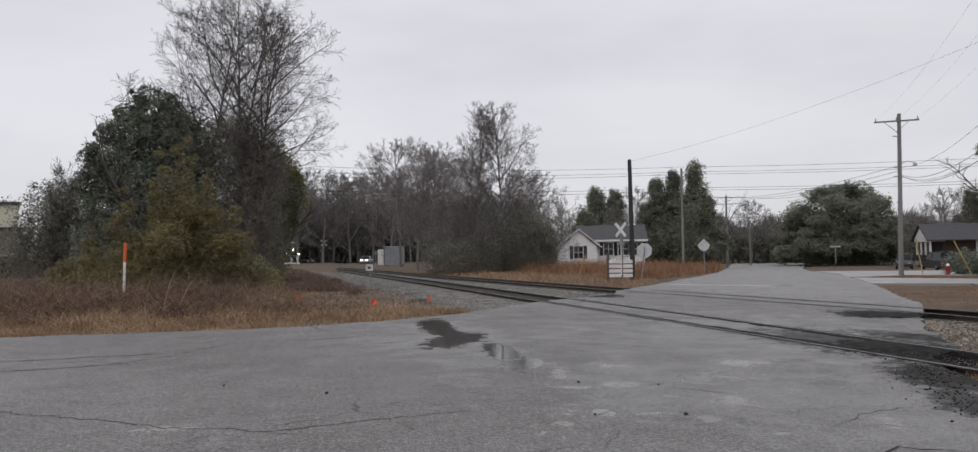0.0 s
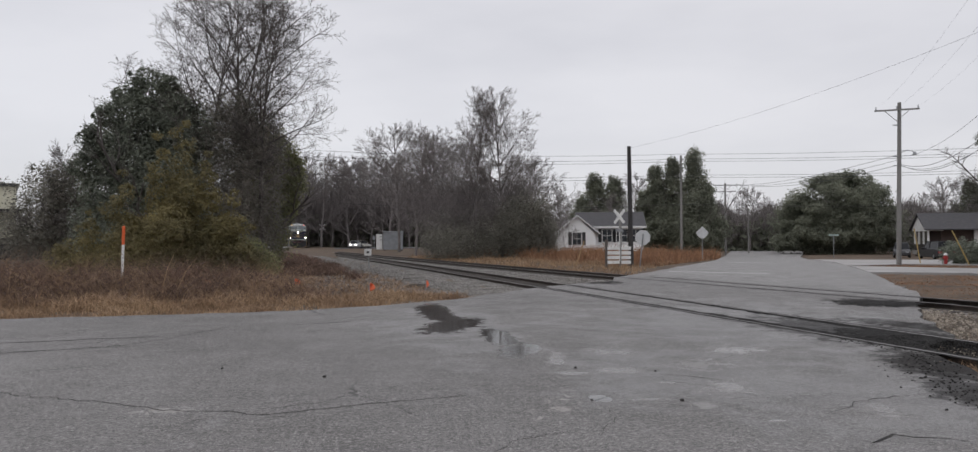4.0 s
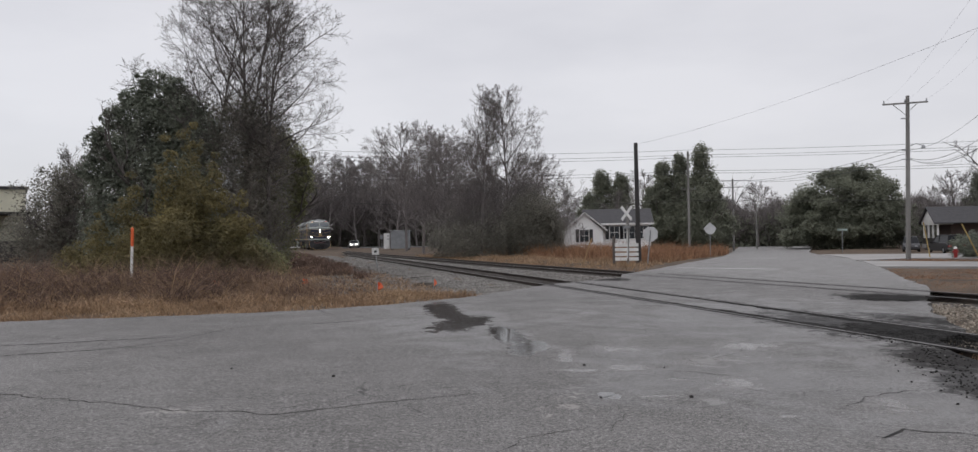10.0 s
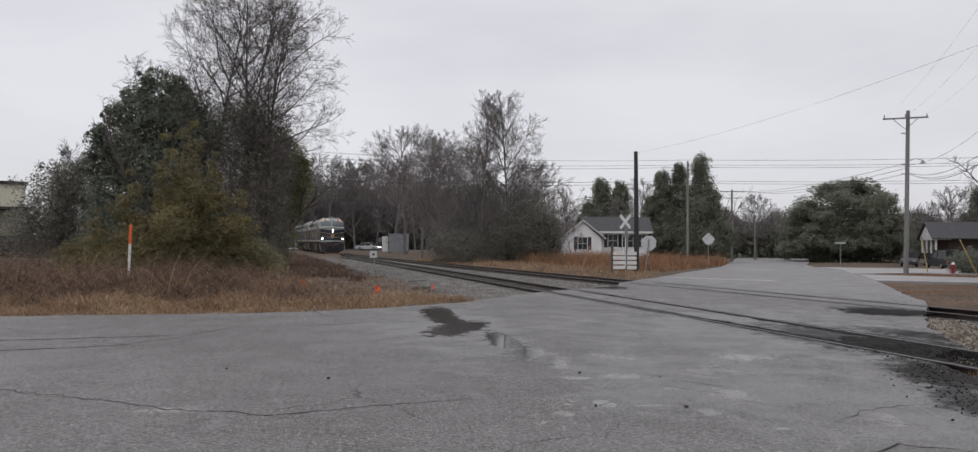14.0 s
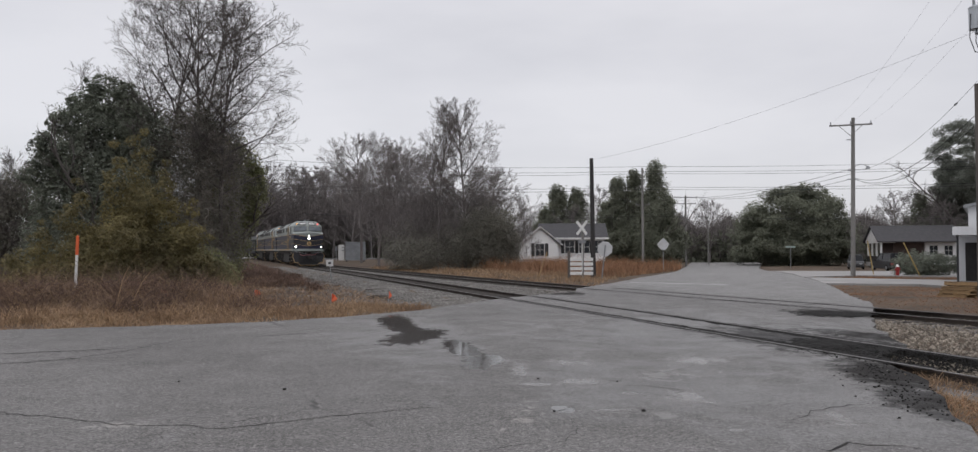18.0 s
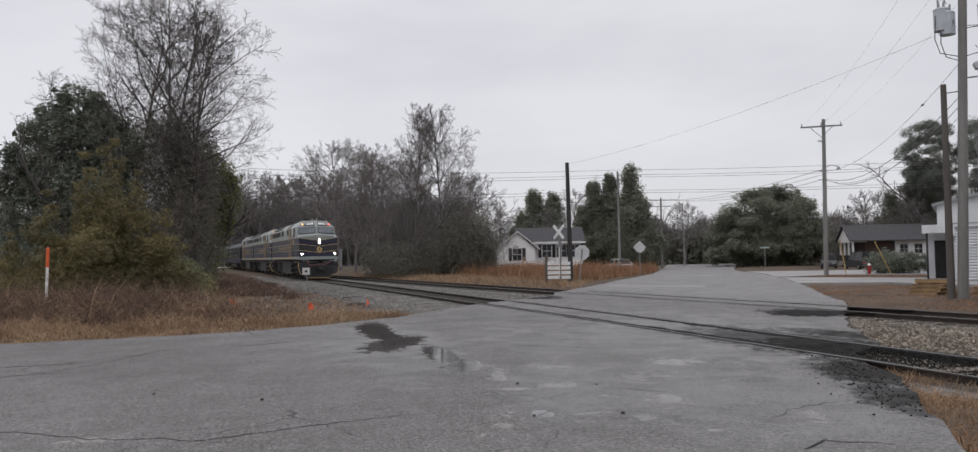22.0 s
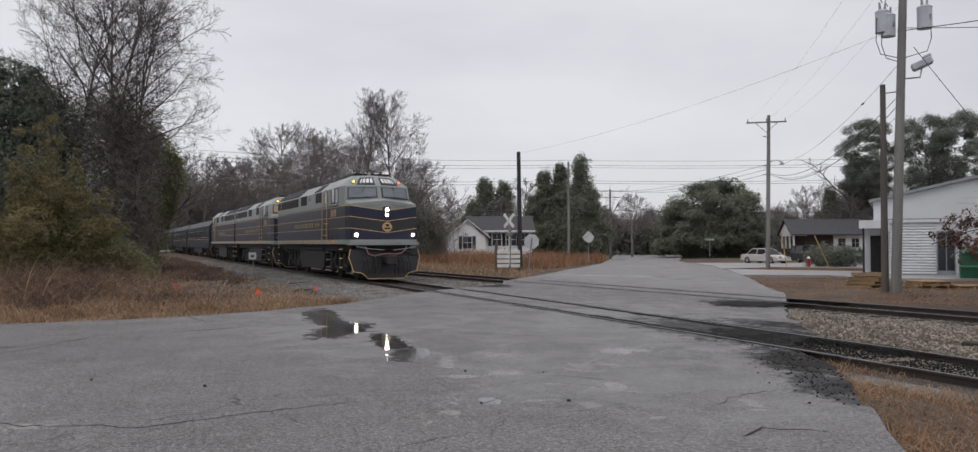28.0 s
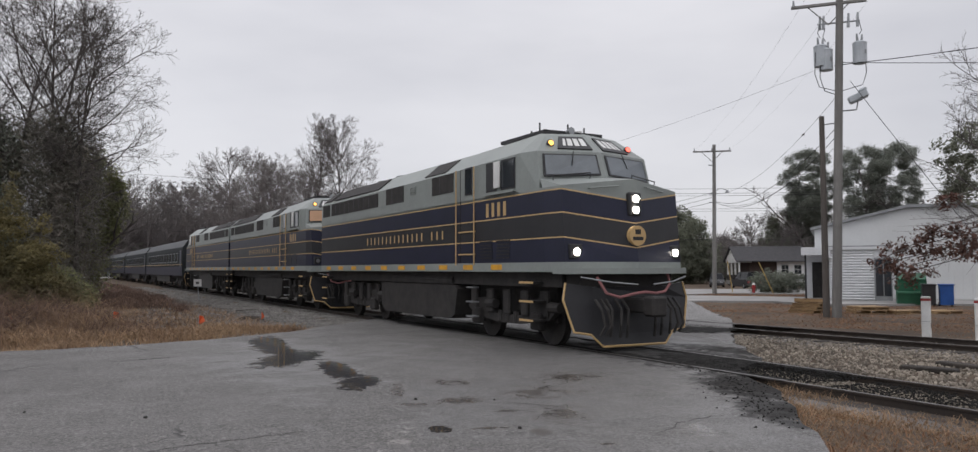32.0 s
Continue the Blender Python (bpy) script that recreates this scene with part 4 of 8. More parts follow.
        part("rear_handrail", line_rod([(s * 0.6, -9.2, 1.8), (s * 0.6, -9.2, 2.7), (s * 0.6, -9.02, 2.75)], 0.02), T_GOLD, e)
        # fuel tank and air reservoirs
        part("air_reservoir", rods(((s * 1.2, -2.2, 1.36), (s * 1.2, 2.0, 1.36), 0.17), n=10), T_DARK, e)
        # hoses on the pilot
        for q in (0.35, 0.52, 0.75, 0.86, 1.0):
            part("air_hose", line_rod([(s * q, 7.72, 1.05), (s * q, 7.93, 0.85), (s * q + 0.05 - 0.1 * (q > 0.8), 7.97, 0.55), (s * q + 0.02, 7.9, 0.3 + 0.1 * (q - 0.35))], 0.032), T_DARK, e)
        part("cut_lever", line_rod([(s * 0.2, 8.05, 1.35), (s * 0.8, 7.95, 1.4), (s * 1.35, 7.72, 1.5)], 0.016), STEEL, e)
    # headlamp pair on the nose and the round emblem
    part("headlamp_housing", boxes((-0.16, 0.16, 7.6, 7.765, 2.74, 3.22), bevel=0.03), BLACKP, e)
    for z in (2.86, 3.09):
        part("headlamp", rods(((0, 7.755, z), (0, 7.785, z), 0.075), n=14), STEEL if blind else LAMP, e, "unlit headlamp" if blind else "lit white headlamp")
    em = part("emblem", rods(((0, 7.7, 2.33), (0, 7.83, 2.33), 0.205), n=24), T_GOLD, e, "round gold emblem")
    part("emblem_bar", boxes((-0.13, 0.13, 7.825, 7.836, 2.24, 2.31)), T_BLACK, em)
    part("emblem_dome", xprism([(7.825, 2.36), (7.835, 2.36), (7.835, 2.46), (7.825, 2.46)], -0.07, 0.07), T_DARK, em)
    # antenna tray on the cab roof
    part("antenna_tray", boxes((-0.8, 0.8, 3.6, 5.6, 4.72, 4.755), (-0.8, -0.74, 3.6, 5.6, 4.755, 4.80), (0.74, 0.8, 3.6, 5.6, 4.755, 4.80), (-0.8, 0.8, 5.55, 5.6, 4.755, 4.80)), BLACKP, e, "black antenna tray")
    for q, (x, y) in enumerate(((-0.9, 4.0), (-0.5, 5.3), (0.1, 5.5), (0.8, 5.4), (0.4, 4.4))):
        part("antenna", rods(((x, y, 4.78), (x, y, 4.98), 0.02)), BLACKP, e)
    part("horn", rods(((0.2, 5.55, 4.76), (0.2, 5.8, 4.78), 0.04, 0.09)), STEEL, e)
    part("bell", rods(((-0.2, 5.5, 4.74), (-0.2, 5.5, 4.84), 0.09)), WHITE, e)
    for y in (-7.1, -5.4, -3.7):
        part("roof_fan", rods(((0, y, 4.6), (0, y, 4.74), 0.6), n=16), T_ROOF, e)
    part("exhaust_hatch", boxes((-0.45, 0.45, -1.4, 0.6, 4.64, 4.74), bevel=0.03), T_ROOF, e)
    # buffer plate, plough with gold edges, coupler, jumper cable
    part("buffer_plate", prism([(-1.6, 7.1), (-1.58, 7.5), (-0.55, 7.96), (0.55, 7.96), (1.58, 7.5), (1.6, 7.1)], 1.56, 1.68), T_GREY, e)
    part("pilot_frame", boxes((-1.2, 1.2, 6.9, 7.45, 0.9, 1.6)), T_DARK, e)
    pl = [(-1.52, 1.38), (-1.60, 1.05), (-1.42, 0.42), (-1.05, 0.36), (-0.8, 0.12), (0.8, 0.12), (1.05, 0.36), (1.42, 0.42), (1.60, 1.05), (1.52, 1.38), (0.9, 1.30), (-0.9, 1.30)]
    bm = bmesh.new()
    a = [bm.verts.new((x, 7.62 - abs(x) * 0.12 + (1.3 - z) * 0.14, z)) for x, z in pl]
    b = [bm.verts.new((x, 7.57 - abs(x) * 0.12 + (1.3 - z) * 0.14, z)) for x, z in pl]
    bm.faces.new(a)
    bm.faces.new(b[::-1])
    for i in range(len(a)):
        bm.faces.new((a[i], a[(i + 1) % len(a)], b[(i + 1) % len(a)], b[i]))
    pilot = part("pilot_plough", bm, T_BLACK, e, "black plough with a gold edge")
    part("plough_edge", line_rod([(x, 7.625 - abs(x) * 0.12 + (1.3 - z) * 0.14, z) for x, z in pl[:10]], 0.024, 5), T_GOLD, pilot)
    cp = part("coupler", boxes((-0.16, 0.16, 7.4, 8.2, 0.78, 1.08), (-0.24, 0.14, 8.1, 8.42, 0.72, 1.12), bevel=0.04), T_DARK, e)
    part("jumper_cable", line_rod([(-0.95, 7.62, 1.56), (-0.8, 7.85, 1.35), (-0.55, 7.98, 1.2), (-0.25, 8.06, 1.17), (0.05, 8.08, 1.2), (0.3, 8.06, 1.17), (0.6, 7.98, 1.1), (0.85, 7.88, 1.18), (0.95, 7.7, 1.5)], 0.028), T_HOSE, e, "faded red jumper cable")
    part("fuel_tank", xprism([(-3.0, 1.25), (2.2, 1.25), (2.35, 1.15), (2.2, 0.5), (1.9, 0.38), (-2.7, 0.38), (-3.0, 0.55)], -1.38, 1.38), T_DARK, e, "black fuel tank")
    part("underframe", boxes((-1.3, 1.3, -8.9, 7.0, 1.28, 1.62)), T_DARK, e)
    bogies(e, (4.55, -5.5), 1.37)
    part("rear_door", boxes((-0.4, 0.4, -9.03, -9.0, 1.85, 3.7)), T_GREY, e)
    return e


def bogies(e, ys, half):
    """Two four-wheel trucks; each wheelset is a part of its own."""
    for yb in ys:
        # dark block added inside the truck to close the light gaps
        part("bolster", boxes((-0.95, 0.95, yb - 1.75, yb + 1.75, 0.5, 1.28)), T_DARK, e)
        for s in (-1, 1):
            for q in range(5):
                part("brake_rigging", boxes((s * 1.12, s * 1.22, yb - 1.75 + q * 0.8, yb - 1.45 + q * 0.8, 0.62, 1.2), bevel=0.03), T_DARK, e)
            part("truck_frame", xprism([(yb - 2.0, 0.75), (yb - 1.75, 0.95), (yb - 0.9, 0.98), (yb - 0.6, 0.62), (yb + 0.6, 0.62), (yb + 0.9, 0.98), (yb + 1.75, 0.95), (yb + 2.0, 0.75),
                                         (yb + 1.7, 0.55), (yb + 0.5, 0.42), (yb - 0.5, 0.42), (yb - 1.7, 0.55)], s * 1.02, s * 1.16), T_DARK, e)
            for y in (yb - half, yb + half):
                part("axle_box", boxes((s * 1.1, s * 1.3, y - 0.2, y + 0.2, 0.34, 0.72), bevel=0.04), T_DARK, e)
                part("brake_cylinder", rods(((s * 1.18, y + 0.45, 0.85), (s * 1.18, y + 0.85, 0.85), 0.11)), T_DARK, e)
            for y in (yb - 0.35, yb, yb + 0.35):
                part("spring", rods(((s * 1.12, y, 0.45), (s * 1.12, y, 0.7), 0.09)), T_DARK, e)
        for y in (yb - half, yb + half):
            ws = bmesh.new()
            rod(ws, (-0.76, 0, 0), (0.76, 0, 0), 0.08)
            for s in (-1, 1):
                rod(ws, (s * 0.69, 0, 0), (s * 0.72, 0, 0), 0.535, n=24)
                rod(ws, (s * 0.72, 0, 0), (s * 0.83, 0, 0), 0.508, 0.503, n=24)
                rod(ws, (s * 0.83, 0, 0), (s * 0.85, 0, 0), 0.2, n=10)
            w = part("wheelset", ws, T_DARK, e, "dark steel wheelset")
            w.location = (0, y, 0.508)
            WHEELS.append(w)


WHEELS = []


def coach(label):
    """A passenger car of a lounge train."""
    e = thing("passenger_car", label, "railway carriage", group="carriages of the train")
    sec = [(-1.52, 1.15), (-1.55, 1.9), (-1.55, 2.0), (-1.55, 3.1), (-1.5, 3.45), (-1.15, 3.95), (-0.6, 4.16), (0, 4.2), (0.6, 4.16), (1.15, 3.95), (1.5, 3.45), (1.55, 3.1), (1.55, 2.0), (1.55, 1.9), (1.52, 1.15)]
    n = len(sec)
    vs = [(x, y, z) for y in (-12.5, 12.5) for x, z in sec]
    fs = [(i, i + 1, n + i + 1, n + i) for i in range(n - 1)] + [tuple(range(n))[::-1], tuple(range(n, 2 * n))]
    ix = [1, 0, 0, 0, 2, 2, 2, 2, 2, 2, 0, 0, 0, 1, 0, 0]
    link_mesh("body", vs, fs, [T_COACH, T_NAVY, T_CROOF], e, "dull blue-grey body over a navy skirt", index=ix)
    for s in (-1, 1):
        for q in range(12):
            y = -9.6 + q * 1.75
            f = part("window_frame", boxes((s * 1.545, s * 1.565, y - 0.52, y + 0.52, 2.25, 3.0)), STEEL, e)
            part("pane", boxes((s * 1.562, s * 1.572, y - 0.46, y + 0.46, 2.31, 2.94)), T_GLASS, f)
        part("stripe", boxes((s * 1.55, s * 1.56, -12.4, 12.4, 2.03, 2.07)), T_GOLD, e)
        part("door", boxes((s * 1.548, s * 1.562, 11.2, 12.0, 1.2, 3.2)), T_NAVY, e)
        part("underfloor_box", boxes((s * 0.7, s * 1.4, -4.5, 4.5, 0.55, 1.15), bevel=0.03), T_DARK, e)
    part("vestibule", boxes((-0.55, 0.55, 12.5, 12.85, 1.2, 3.5), (-0.55, 0.55, -12.85, -12.5, 1.2, 3.5)), T_DARK, e)
    part("underframe", boxes((-1.2, 1.2, -12.4, 12.4, 0.95, 1.2)), T_DARK, e)
    bogies(e, (8.9, -8.9), 1.3)
    return e


lead = loco()
WHEELS_LEAD = list(WHEELS)
second = loco(blind=True)
third = copy_thing(second, pose(0, 0, 0))
second["label"] = "grey, navy and black diesel locomotive with tan windscreens"
third["label"] = "grey, navy and black diesel locomotive running backwards"
cars = [coach("dull blue-grey passenger car with a row of windows")]
for _ in range(3):
    cars.append(copy_thing(cars[0], pose(0, 0, 0)))


def train_y(t):
    """Where the lead engine's lamps are at t seconds, measured along y."""
    return 166.99 - 4.670 * t - 0.003866 * t * t


def train_pose(t, back, half, flip=False):
    """The pose of a vehicle whose middle runs that far behind the lamps."""
    y = train_y(t) + back * 0.994
    ya, yb = y - half, y + half
    a, b = Vector((track1(ya), ya, 0)), Vector((track1(yb), yb, 0))
    d = (a - b).normalized()
    m = (a + b) / 2
    turn = math.degrees(math.atan2(-d.x, d.y)) + (180 if flip else 0)
    return pose(m.x, m.y, 0.0, 0, 0, turn)

# ---- trees ----
def twig_tree(seed, height, trunk_r, spread, kids=(9, 7, 5, 4), lean=0.0, start=0.25, up=0.35, wander=0.16, ratio=0.55, low=0.0, fine=0.006, trunk_len=0.78, bushy=0.6, wide=0.0, base=0.0):
    """A bare tree: verts and faces of its tapered trunk, then of each limb with its twigs. wide, base: its limbs fill a rounded crown."""
    rnd = random.Random(seed)
    egg = Vector((wide or 1, wide or 1, (height - base) / 2))

    def reach(q, way):
        """How far it is from q to the crown's outline, going that way."""
        a = Vector(((q.x - lean * q.z) / egg.x, q.y / egg.y, (q.z - (height + base) / 2) / egg.z))
        b = Vector((way.x / egg.x, way.y / egg.y, way.z / egg.z))
        k, h, c = b.dot(b), a.dot(b), a.dot(a) - 1
        root = h * h - k * c
        return max(0.0, (-h + math.sqrt(root)) / k) if root > 0 else 0.0

    pieces = [([], [])]
    last = len(kids)
    todo = [(Vector((0, 0, -0.2)), Vector((lean, 0, 1)).normalized(), height * trunk_len, trunk_r, 0, 0)]
    while todo:
        p, d, length, r, lev, own = todo.pop()
        if lev == 1:
            own = len(pieces)
            pieces.append(([], []))
        vs, fs = pieces[own]
        tip = lev == last and lev > 2
        sides = 3 if tip else (7, 5, 4, 3, 3)[min(lev, 4)]
        nseg = 1 if tip else (10, 6, 4, 2, 2)[min(lev, 4)]
        wd = wander * (0.3 if wide else 1.0, 1.0, 0.8, 0.6, 0.5)[min(lev, 4)]
        pts, rad, dirs = [p.copy()], [r], [d.copy()]
        for i in range(nseg):
            f = (i + 1) / nseg
            d = (d + Vector((rnd.gauss(0, wd), rnd.gauss(0, wd), rnd.gauss(0, wd * 0.7) + up * 0.16 * (lev > 0)))).normalized()
            p = p + d * (length / nseg)
            pts.append(p.copy())
            dirs.append(d.copy())
            rad.append(max(r * (1 - 0.85 * f), fine))
        k = len(vs)
        for j, (q, rr, dd) in enumerate(zip(pts, rad, dirs)):
            if tip and j:
                vs.append(q)
                continue
            u = dd.orthogonal().normalized()
            w = dd.cross(u)
            for s in range(sides):
                a = s * math.tau / sides
                vs.append(q + (u * math.cos(a) + w * math.sin(a)) * rr)
        for i in range(nseg):
            for s in range(sides):
                if tip:
                    fs.append((k + s, k + (s + 1) % 3, k + 3))
                else:
                    fs.append((k + i * sides + s, k + i * sides + (s + 1) % sides, k + (i + 1) * sides + (s + 1) % sides, k + (i + 1) * sides + s))
        if lev < last:
            lo = start if lev == 0 else 0.18
            for c in range(kids[lev]):
                f = lo + (1 - lo) * (c + rnd.random()) / kids[lev]
                i = min(int(f * nseg), nseg - 1)
                q = pts[i].lerp(pts[i + 1], f * nseg - i)
                a = rnd.uniform(0, math.tau) if lev else c * 2.4 + rnd.uniform(-0.5, 0.5)
                u = dirs[i].orthogonal().normalized()
                side = Matrix.Rotation(a, 3, dirs[i]) @ u
                ang = rnd.uniform(0.6, 0.95) * spread * (1.35 - 0.7 * f if lev == 0 else 0.82 if wide and lev < 3 else 1.0)
                nd = (dirs[i] * math.cos(ang) + side * math.sin(ang) + Vector((0, 0, up * 0.4 - low))).normalized()
                far = length * (ratio if lev == 0 else bushy) * rnd.uniform(0.65, 1.15) * (1.15 - 0.55 * f)
                if wide:
                    rim = reach(q, (nd + Vector((0, 0, up * 0.35))).normalized())
                    far = min(rim * rnd.uniform(0.72, 1.04), wide * 1.5) if lev == 0 else min(far, rim + 0.09 * wide)
                todo.append((q, nd, far, max(r * (0.55 - 0.28 * f) * (0.75 if lev else 1), fine * 1.3), lev + 1, own))
    return pieces


def bare_tree(name, label, seed, at, turn=0, mat=None, **kw):
    t = thing(name, label, "tree", at, turn)
    for k, (vs, fs) in enumerate(twig_tree(seed, **kw)):
        link_mesh("limb" if k else "trunk", vs, fs, mat or TWIG, t, smooth=True)
    return t


def leaf_cloud(blobs, count, size, seed, droop=0.0, shell=0.55, puff=0.3, tall=1.0, wide=0.45, per=110):
    """Leaves in many small tight puffs set about uneven blobs (x, y, z, rx, ry, rz), with gaps between the puffs."""
    g = np.random.default_rng(seed)
    out = []
    w = np.array([b[3] * b[4] * b[5] for b in blobs]) ** 0.67
    for b, n in zip(blobs, np.maximum(30, count * w / w.sum()).astype(int)):
        k = max(6, n // per)
        d = g.normal(size=(k, 3))
        d /= np.linalg.norm(d, axis=1)[:, None]
        r = shell + (1.12 - shell) * g.random(k) ** 0.75
        r *= 1 + 0.16 * np.sin(d[:, 0] * 5 + seed) * np.sin(d[:, 2] * 6 + seed * 2.0)
        c = np.array(b[:3]) + d * r[:, None] * np.array(b[3:6])
        pr = puff * min(b[3:6]) * (0.55 + 1.1 * g.random(k))
        i = g.integers(0, k, n)
        o = g.normal(0, 0.6, (n, 3))
        o /= np.maximum(1, np.linalg.norm(o, axis=1) / 1.25)[:, None]
        o[:, 2] *= tall
        q = c[i] + o * pr[i][:, None]
        # a third of the leaves fill the mass between the puffs
        fill = g.random(n) < 0.34
        e = g.normal(size=(n, 3))
        e *= ((0.72 + 0.33 * g.random(n)) / np.linalg.norm(e, axis=1))[:, None]
        q[fill] = (np.array(b[:3]) + e * np.array(b[3:6]) * 1.05)[fill]
        out.append(q)
    P = np.concatenate(out)
    count = len(P)
    P[:, 2] = np.maximum(P[:, 2], 0.05)
    # leaves turn their faces up and outwards, to the light
    out = P - P.mean(axis=0)
    out[:, 2] *= 0.5
    out /= np.linalg.norm(out, axis=1)[:, None] + 1e-6
    face = g.normal(0, 0.6, (count, 3)) + out * 0.7 + np.array([0, 0, 0.75])
    a = g.normal(size=(count, 3))
    a[:, 2] -= droop
    a -= face * ((a * face).sum(1) / (face * face).sum(1))[:, None]
    a /= np.linalg.norm(a, axis=1)[:, None]
    q = np.cross(a, face)
    q /= np.linalg.norm(q, axis=1)[:, None]
    s = size * (0.55 + 0.9 * g.random(count))[:, None]
    V = np.stack([P - a * s, P + q * s * wide, P + a * s, P - q * s * wide], 1).reshape(-1, 3)
    F = np.arange(count * 4).reshape(-1, 4)
    return V.tolist(), F.tolist()


def leafy_tree(name, label, at, blobs, count, size, mat, seed, trunk=None, droop=0.0, shell=0.55, puff=0.3, tall=1.0, wide=0.45, per=110, join=1):
    t = thing(name, label, "tree", at)
    if trunk:
        for k, (vs, fs) in enumerate(twig_tree(seed + 50, **trunk)):
            link_mesh("limb" if k else "trunk", vs, fs, BARK, t, smooth=True)
    w = [(b[3] * b[4] * b[5]) ** 0.67 for b in blobs]
    for k in range(0, len(blobs), join):
        v, f = leaf_cloud(blobs[k:k + join], max(40, int(count * sum(w[k:k + join]) / sum(w))), size, seed + 1000 * k, droop, shell, puff, tall, wide, per)
        tagged(link_mesh("foliage_clump", v, f, mat, t), kind="stuff")
    return t


# the thicket beside the track: tall bare stems hung with vines, a dark evergreen, an olive cedar
for sd, x, y, ln, h, w, b, kk in ((5, -16.6, 42.7, -0.03, 15.8, 4.5, 5.6, (17, 10, 8, 5)), (8, -14.9, 43.0, 0.0, 16.9, 4.2, 6.0, (17, 10, 8, 5)), (6, -14.1, 42.8, 0.02, 16.6, 4.6, 5.6, (17, 10, 8, 5)), (19, -13.2, 43.1, 0.05, 15.0, 4.6, 5.0, (19, 10, 8, 5)), (12, -18.2, 43.6, -0.05, 11.6, 4.6, 7.2, (11, 7, 5, 3))):
    bare_tree("bare_tree", "tall leafless tree hung with vines beside the railway", sd, (x, y, 0), sd * 37, mat=BARK, kids=kk, height=h, trunk_r=0.14, spread=1.25, lean=ln, start=0.34, up=0.08, wander=0.10, fine=0.006, bushy=0.5, trunk_len=0.86, wide=w, base=b)


def at_origin(ox, oy, blobs):
    return [(x - ox, y - oy, z, a, b, c) for x, y, z, a, b, c in blobs]


VINES = at_origin(-14.4, 42.8, [(-15.6, 42.5, 6.6, 2.2, 2.0, 2.4), (-14.3, 42.7, 5.4, 2.4, 2.2, 4.0), (-14.4, 42.8, 8.0, 1.1, 1.1, 1.2), (-14.6, 42.7, 2.2, 2.6, 2.2, 2.0), (-13.4, 42.9, 7.4, 1.2, 1.2, 2.4), (-17.0, 42.6, 3.0, 2.6, 1.8, 3.0)])
leafy_tree("vine_thicket", "brown-green vines smothering leafless trunks", (-14.4, 42.8, 0), VINES, 70000, 0.052, LEAF_V, 21, shell=0.25, puff=0.2, tall=2.4, per=90)
leafy_tree("vine_thicket", "tangle of thin grey vine stems over leafless trunks", (-14.4, 42.75, 0), VINES, 22000, 0.26, VINESTEM, 25, droop=0.9, shell=0.2, puff=0.4, tall=1.6, wide=0.035)
leafy_tree("evergreen_tree", "dark glossy evergreen tree in the thicket", (-19.0, 41.0, 0), at_origin(-19.0, 41.0,
           [(-18.4, 41.0, 8.9, 1.1, 1.0, 0.8), (-17.5, 41.2, 8.5, 1.0, 1.0, 0.8), (-19.3, 40.8, 7.9, 1.2, 1.1, 0.9), (-18.3, 41.1, 7.4, 1.6, 1.4, 1.2), (-17.0, 41.3, 7.0, 1.5, 1.3, 1.5), (-20.2, 40.6, 6.6, 1.0, 0.9, 0.9), (-19.4, 40.7, 5.9, 1.5, 1.4, 1.2), (-20.7, 40.5, 5.3, 0.8, 0.7, 0.7), (-18.2, 40.9, 5.0, 2.2, 1.8, 1.6), (-19.9, 40.8, 4.0, 1.6, 1.4, 1.4), (-18.6, 40.9, 9.7, 0.6, 0.6, 0.5), (-17.6, 41.0, 9.4, 0.5, 0.5, 0.5), (-20.9, 40.4, 6.9, 0.35, 0.35, 0.4), (-21.1, 40.4, 5.9, 0.4, 0.35, 0.35), (-19.2, 40.9, 1.9, 2.6, 1.9, 1.9), (-17.4, 41.0, 3.2, 1.8, 1.6, 2.0), (-19.6, 40.7, 8.8, 0.5, 0.5, 0.45), (-20.4, 40.5, 7.7, 0.5, 0.5, 0.45), (-21.3, 40.4, 6.4, 0.45, 0.4, 0.4), (-21.6, 40.4, 5.2, 0.5, 0.45, 0.4), (-16.9, 41.1, 8.2, 0.6, 0.6, 0.6)]), 95000, 0.075, LEAF_D, 22, dict(height=9.5, trunk_r=0.2, spread=0.9, kids=(8, 5, 3)), shell=0.62, puff=0.26, per=70)
leafy_tree("evergreen_tree", "green evergreen leaning over the railway bank", (-13.1, 46.4, 0), at_origin(-12.6, 46.9,
           [(-12.0, 46.9, 6.6, 1.1, 1.0, 1.1), (-11.7, 46.9, 5.2, 1.2, 1.1, 1.2), (-12.6, 46.9, 3.6, 1.5, 1.2, 1.6), (-11.9, 46.9, 3.6, 0.9, 0.9, 1.0), (-13.3, 46.8, 1.8, 1.8, 1.5, 1.7), (-12.8, 46.9, 7.4, 1.1, 1.0, 0.8), (-11.3, 46.9, 6.1, 0.5, 0.5, 0.6), (-13.2, 46.9, 5.2, 1.4, 1.2, 1.8)]), 45000, 0.075, LEAF_G, 27, dict(height=7.2, trunk_r=0.15, spread=0.9, kids=(8, 5)), shell=0.3)
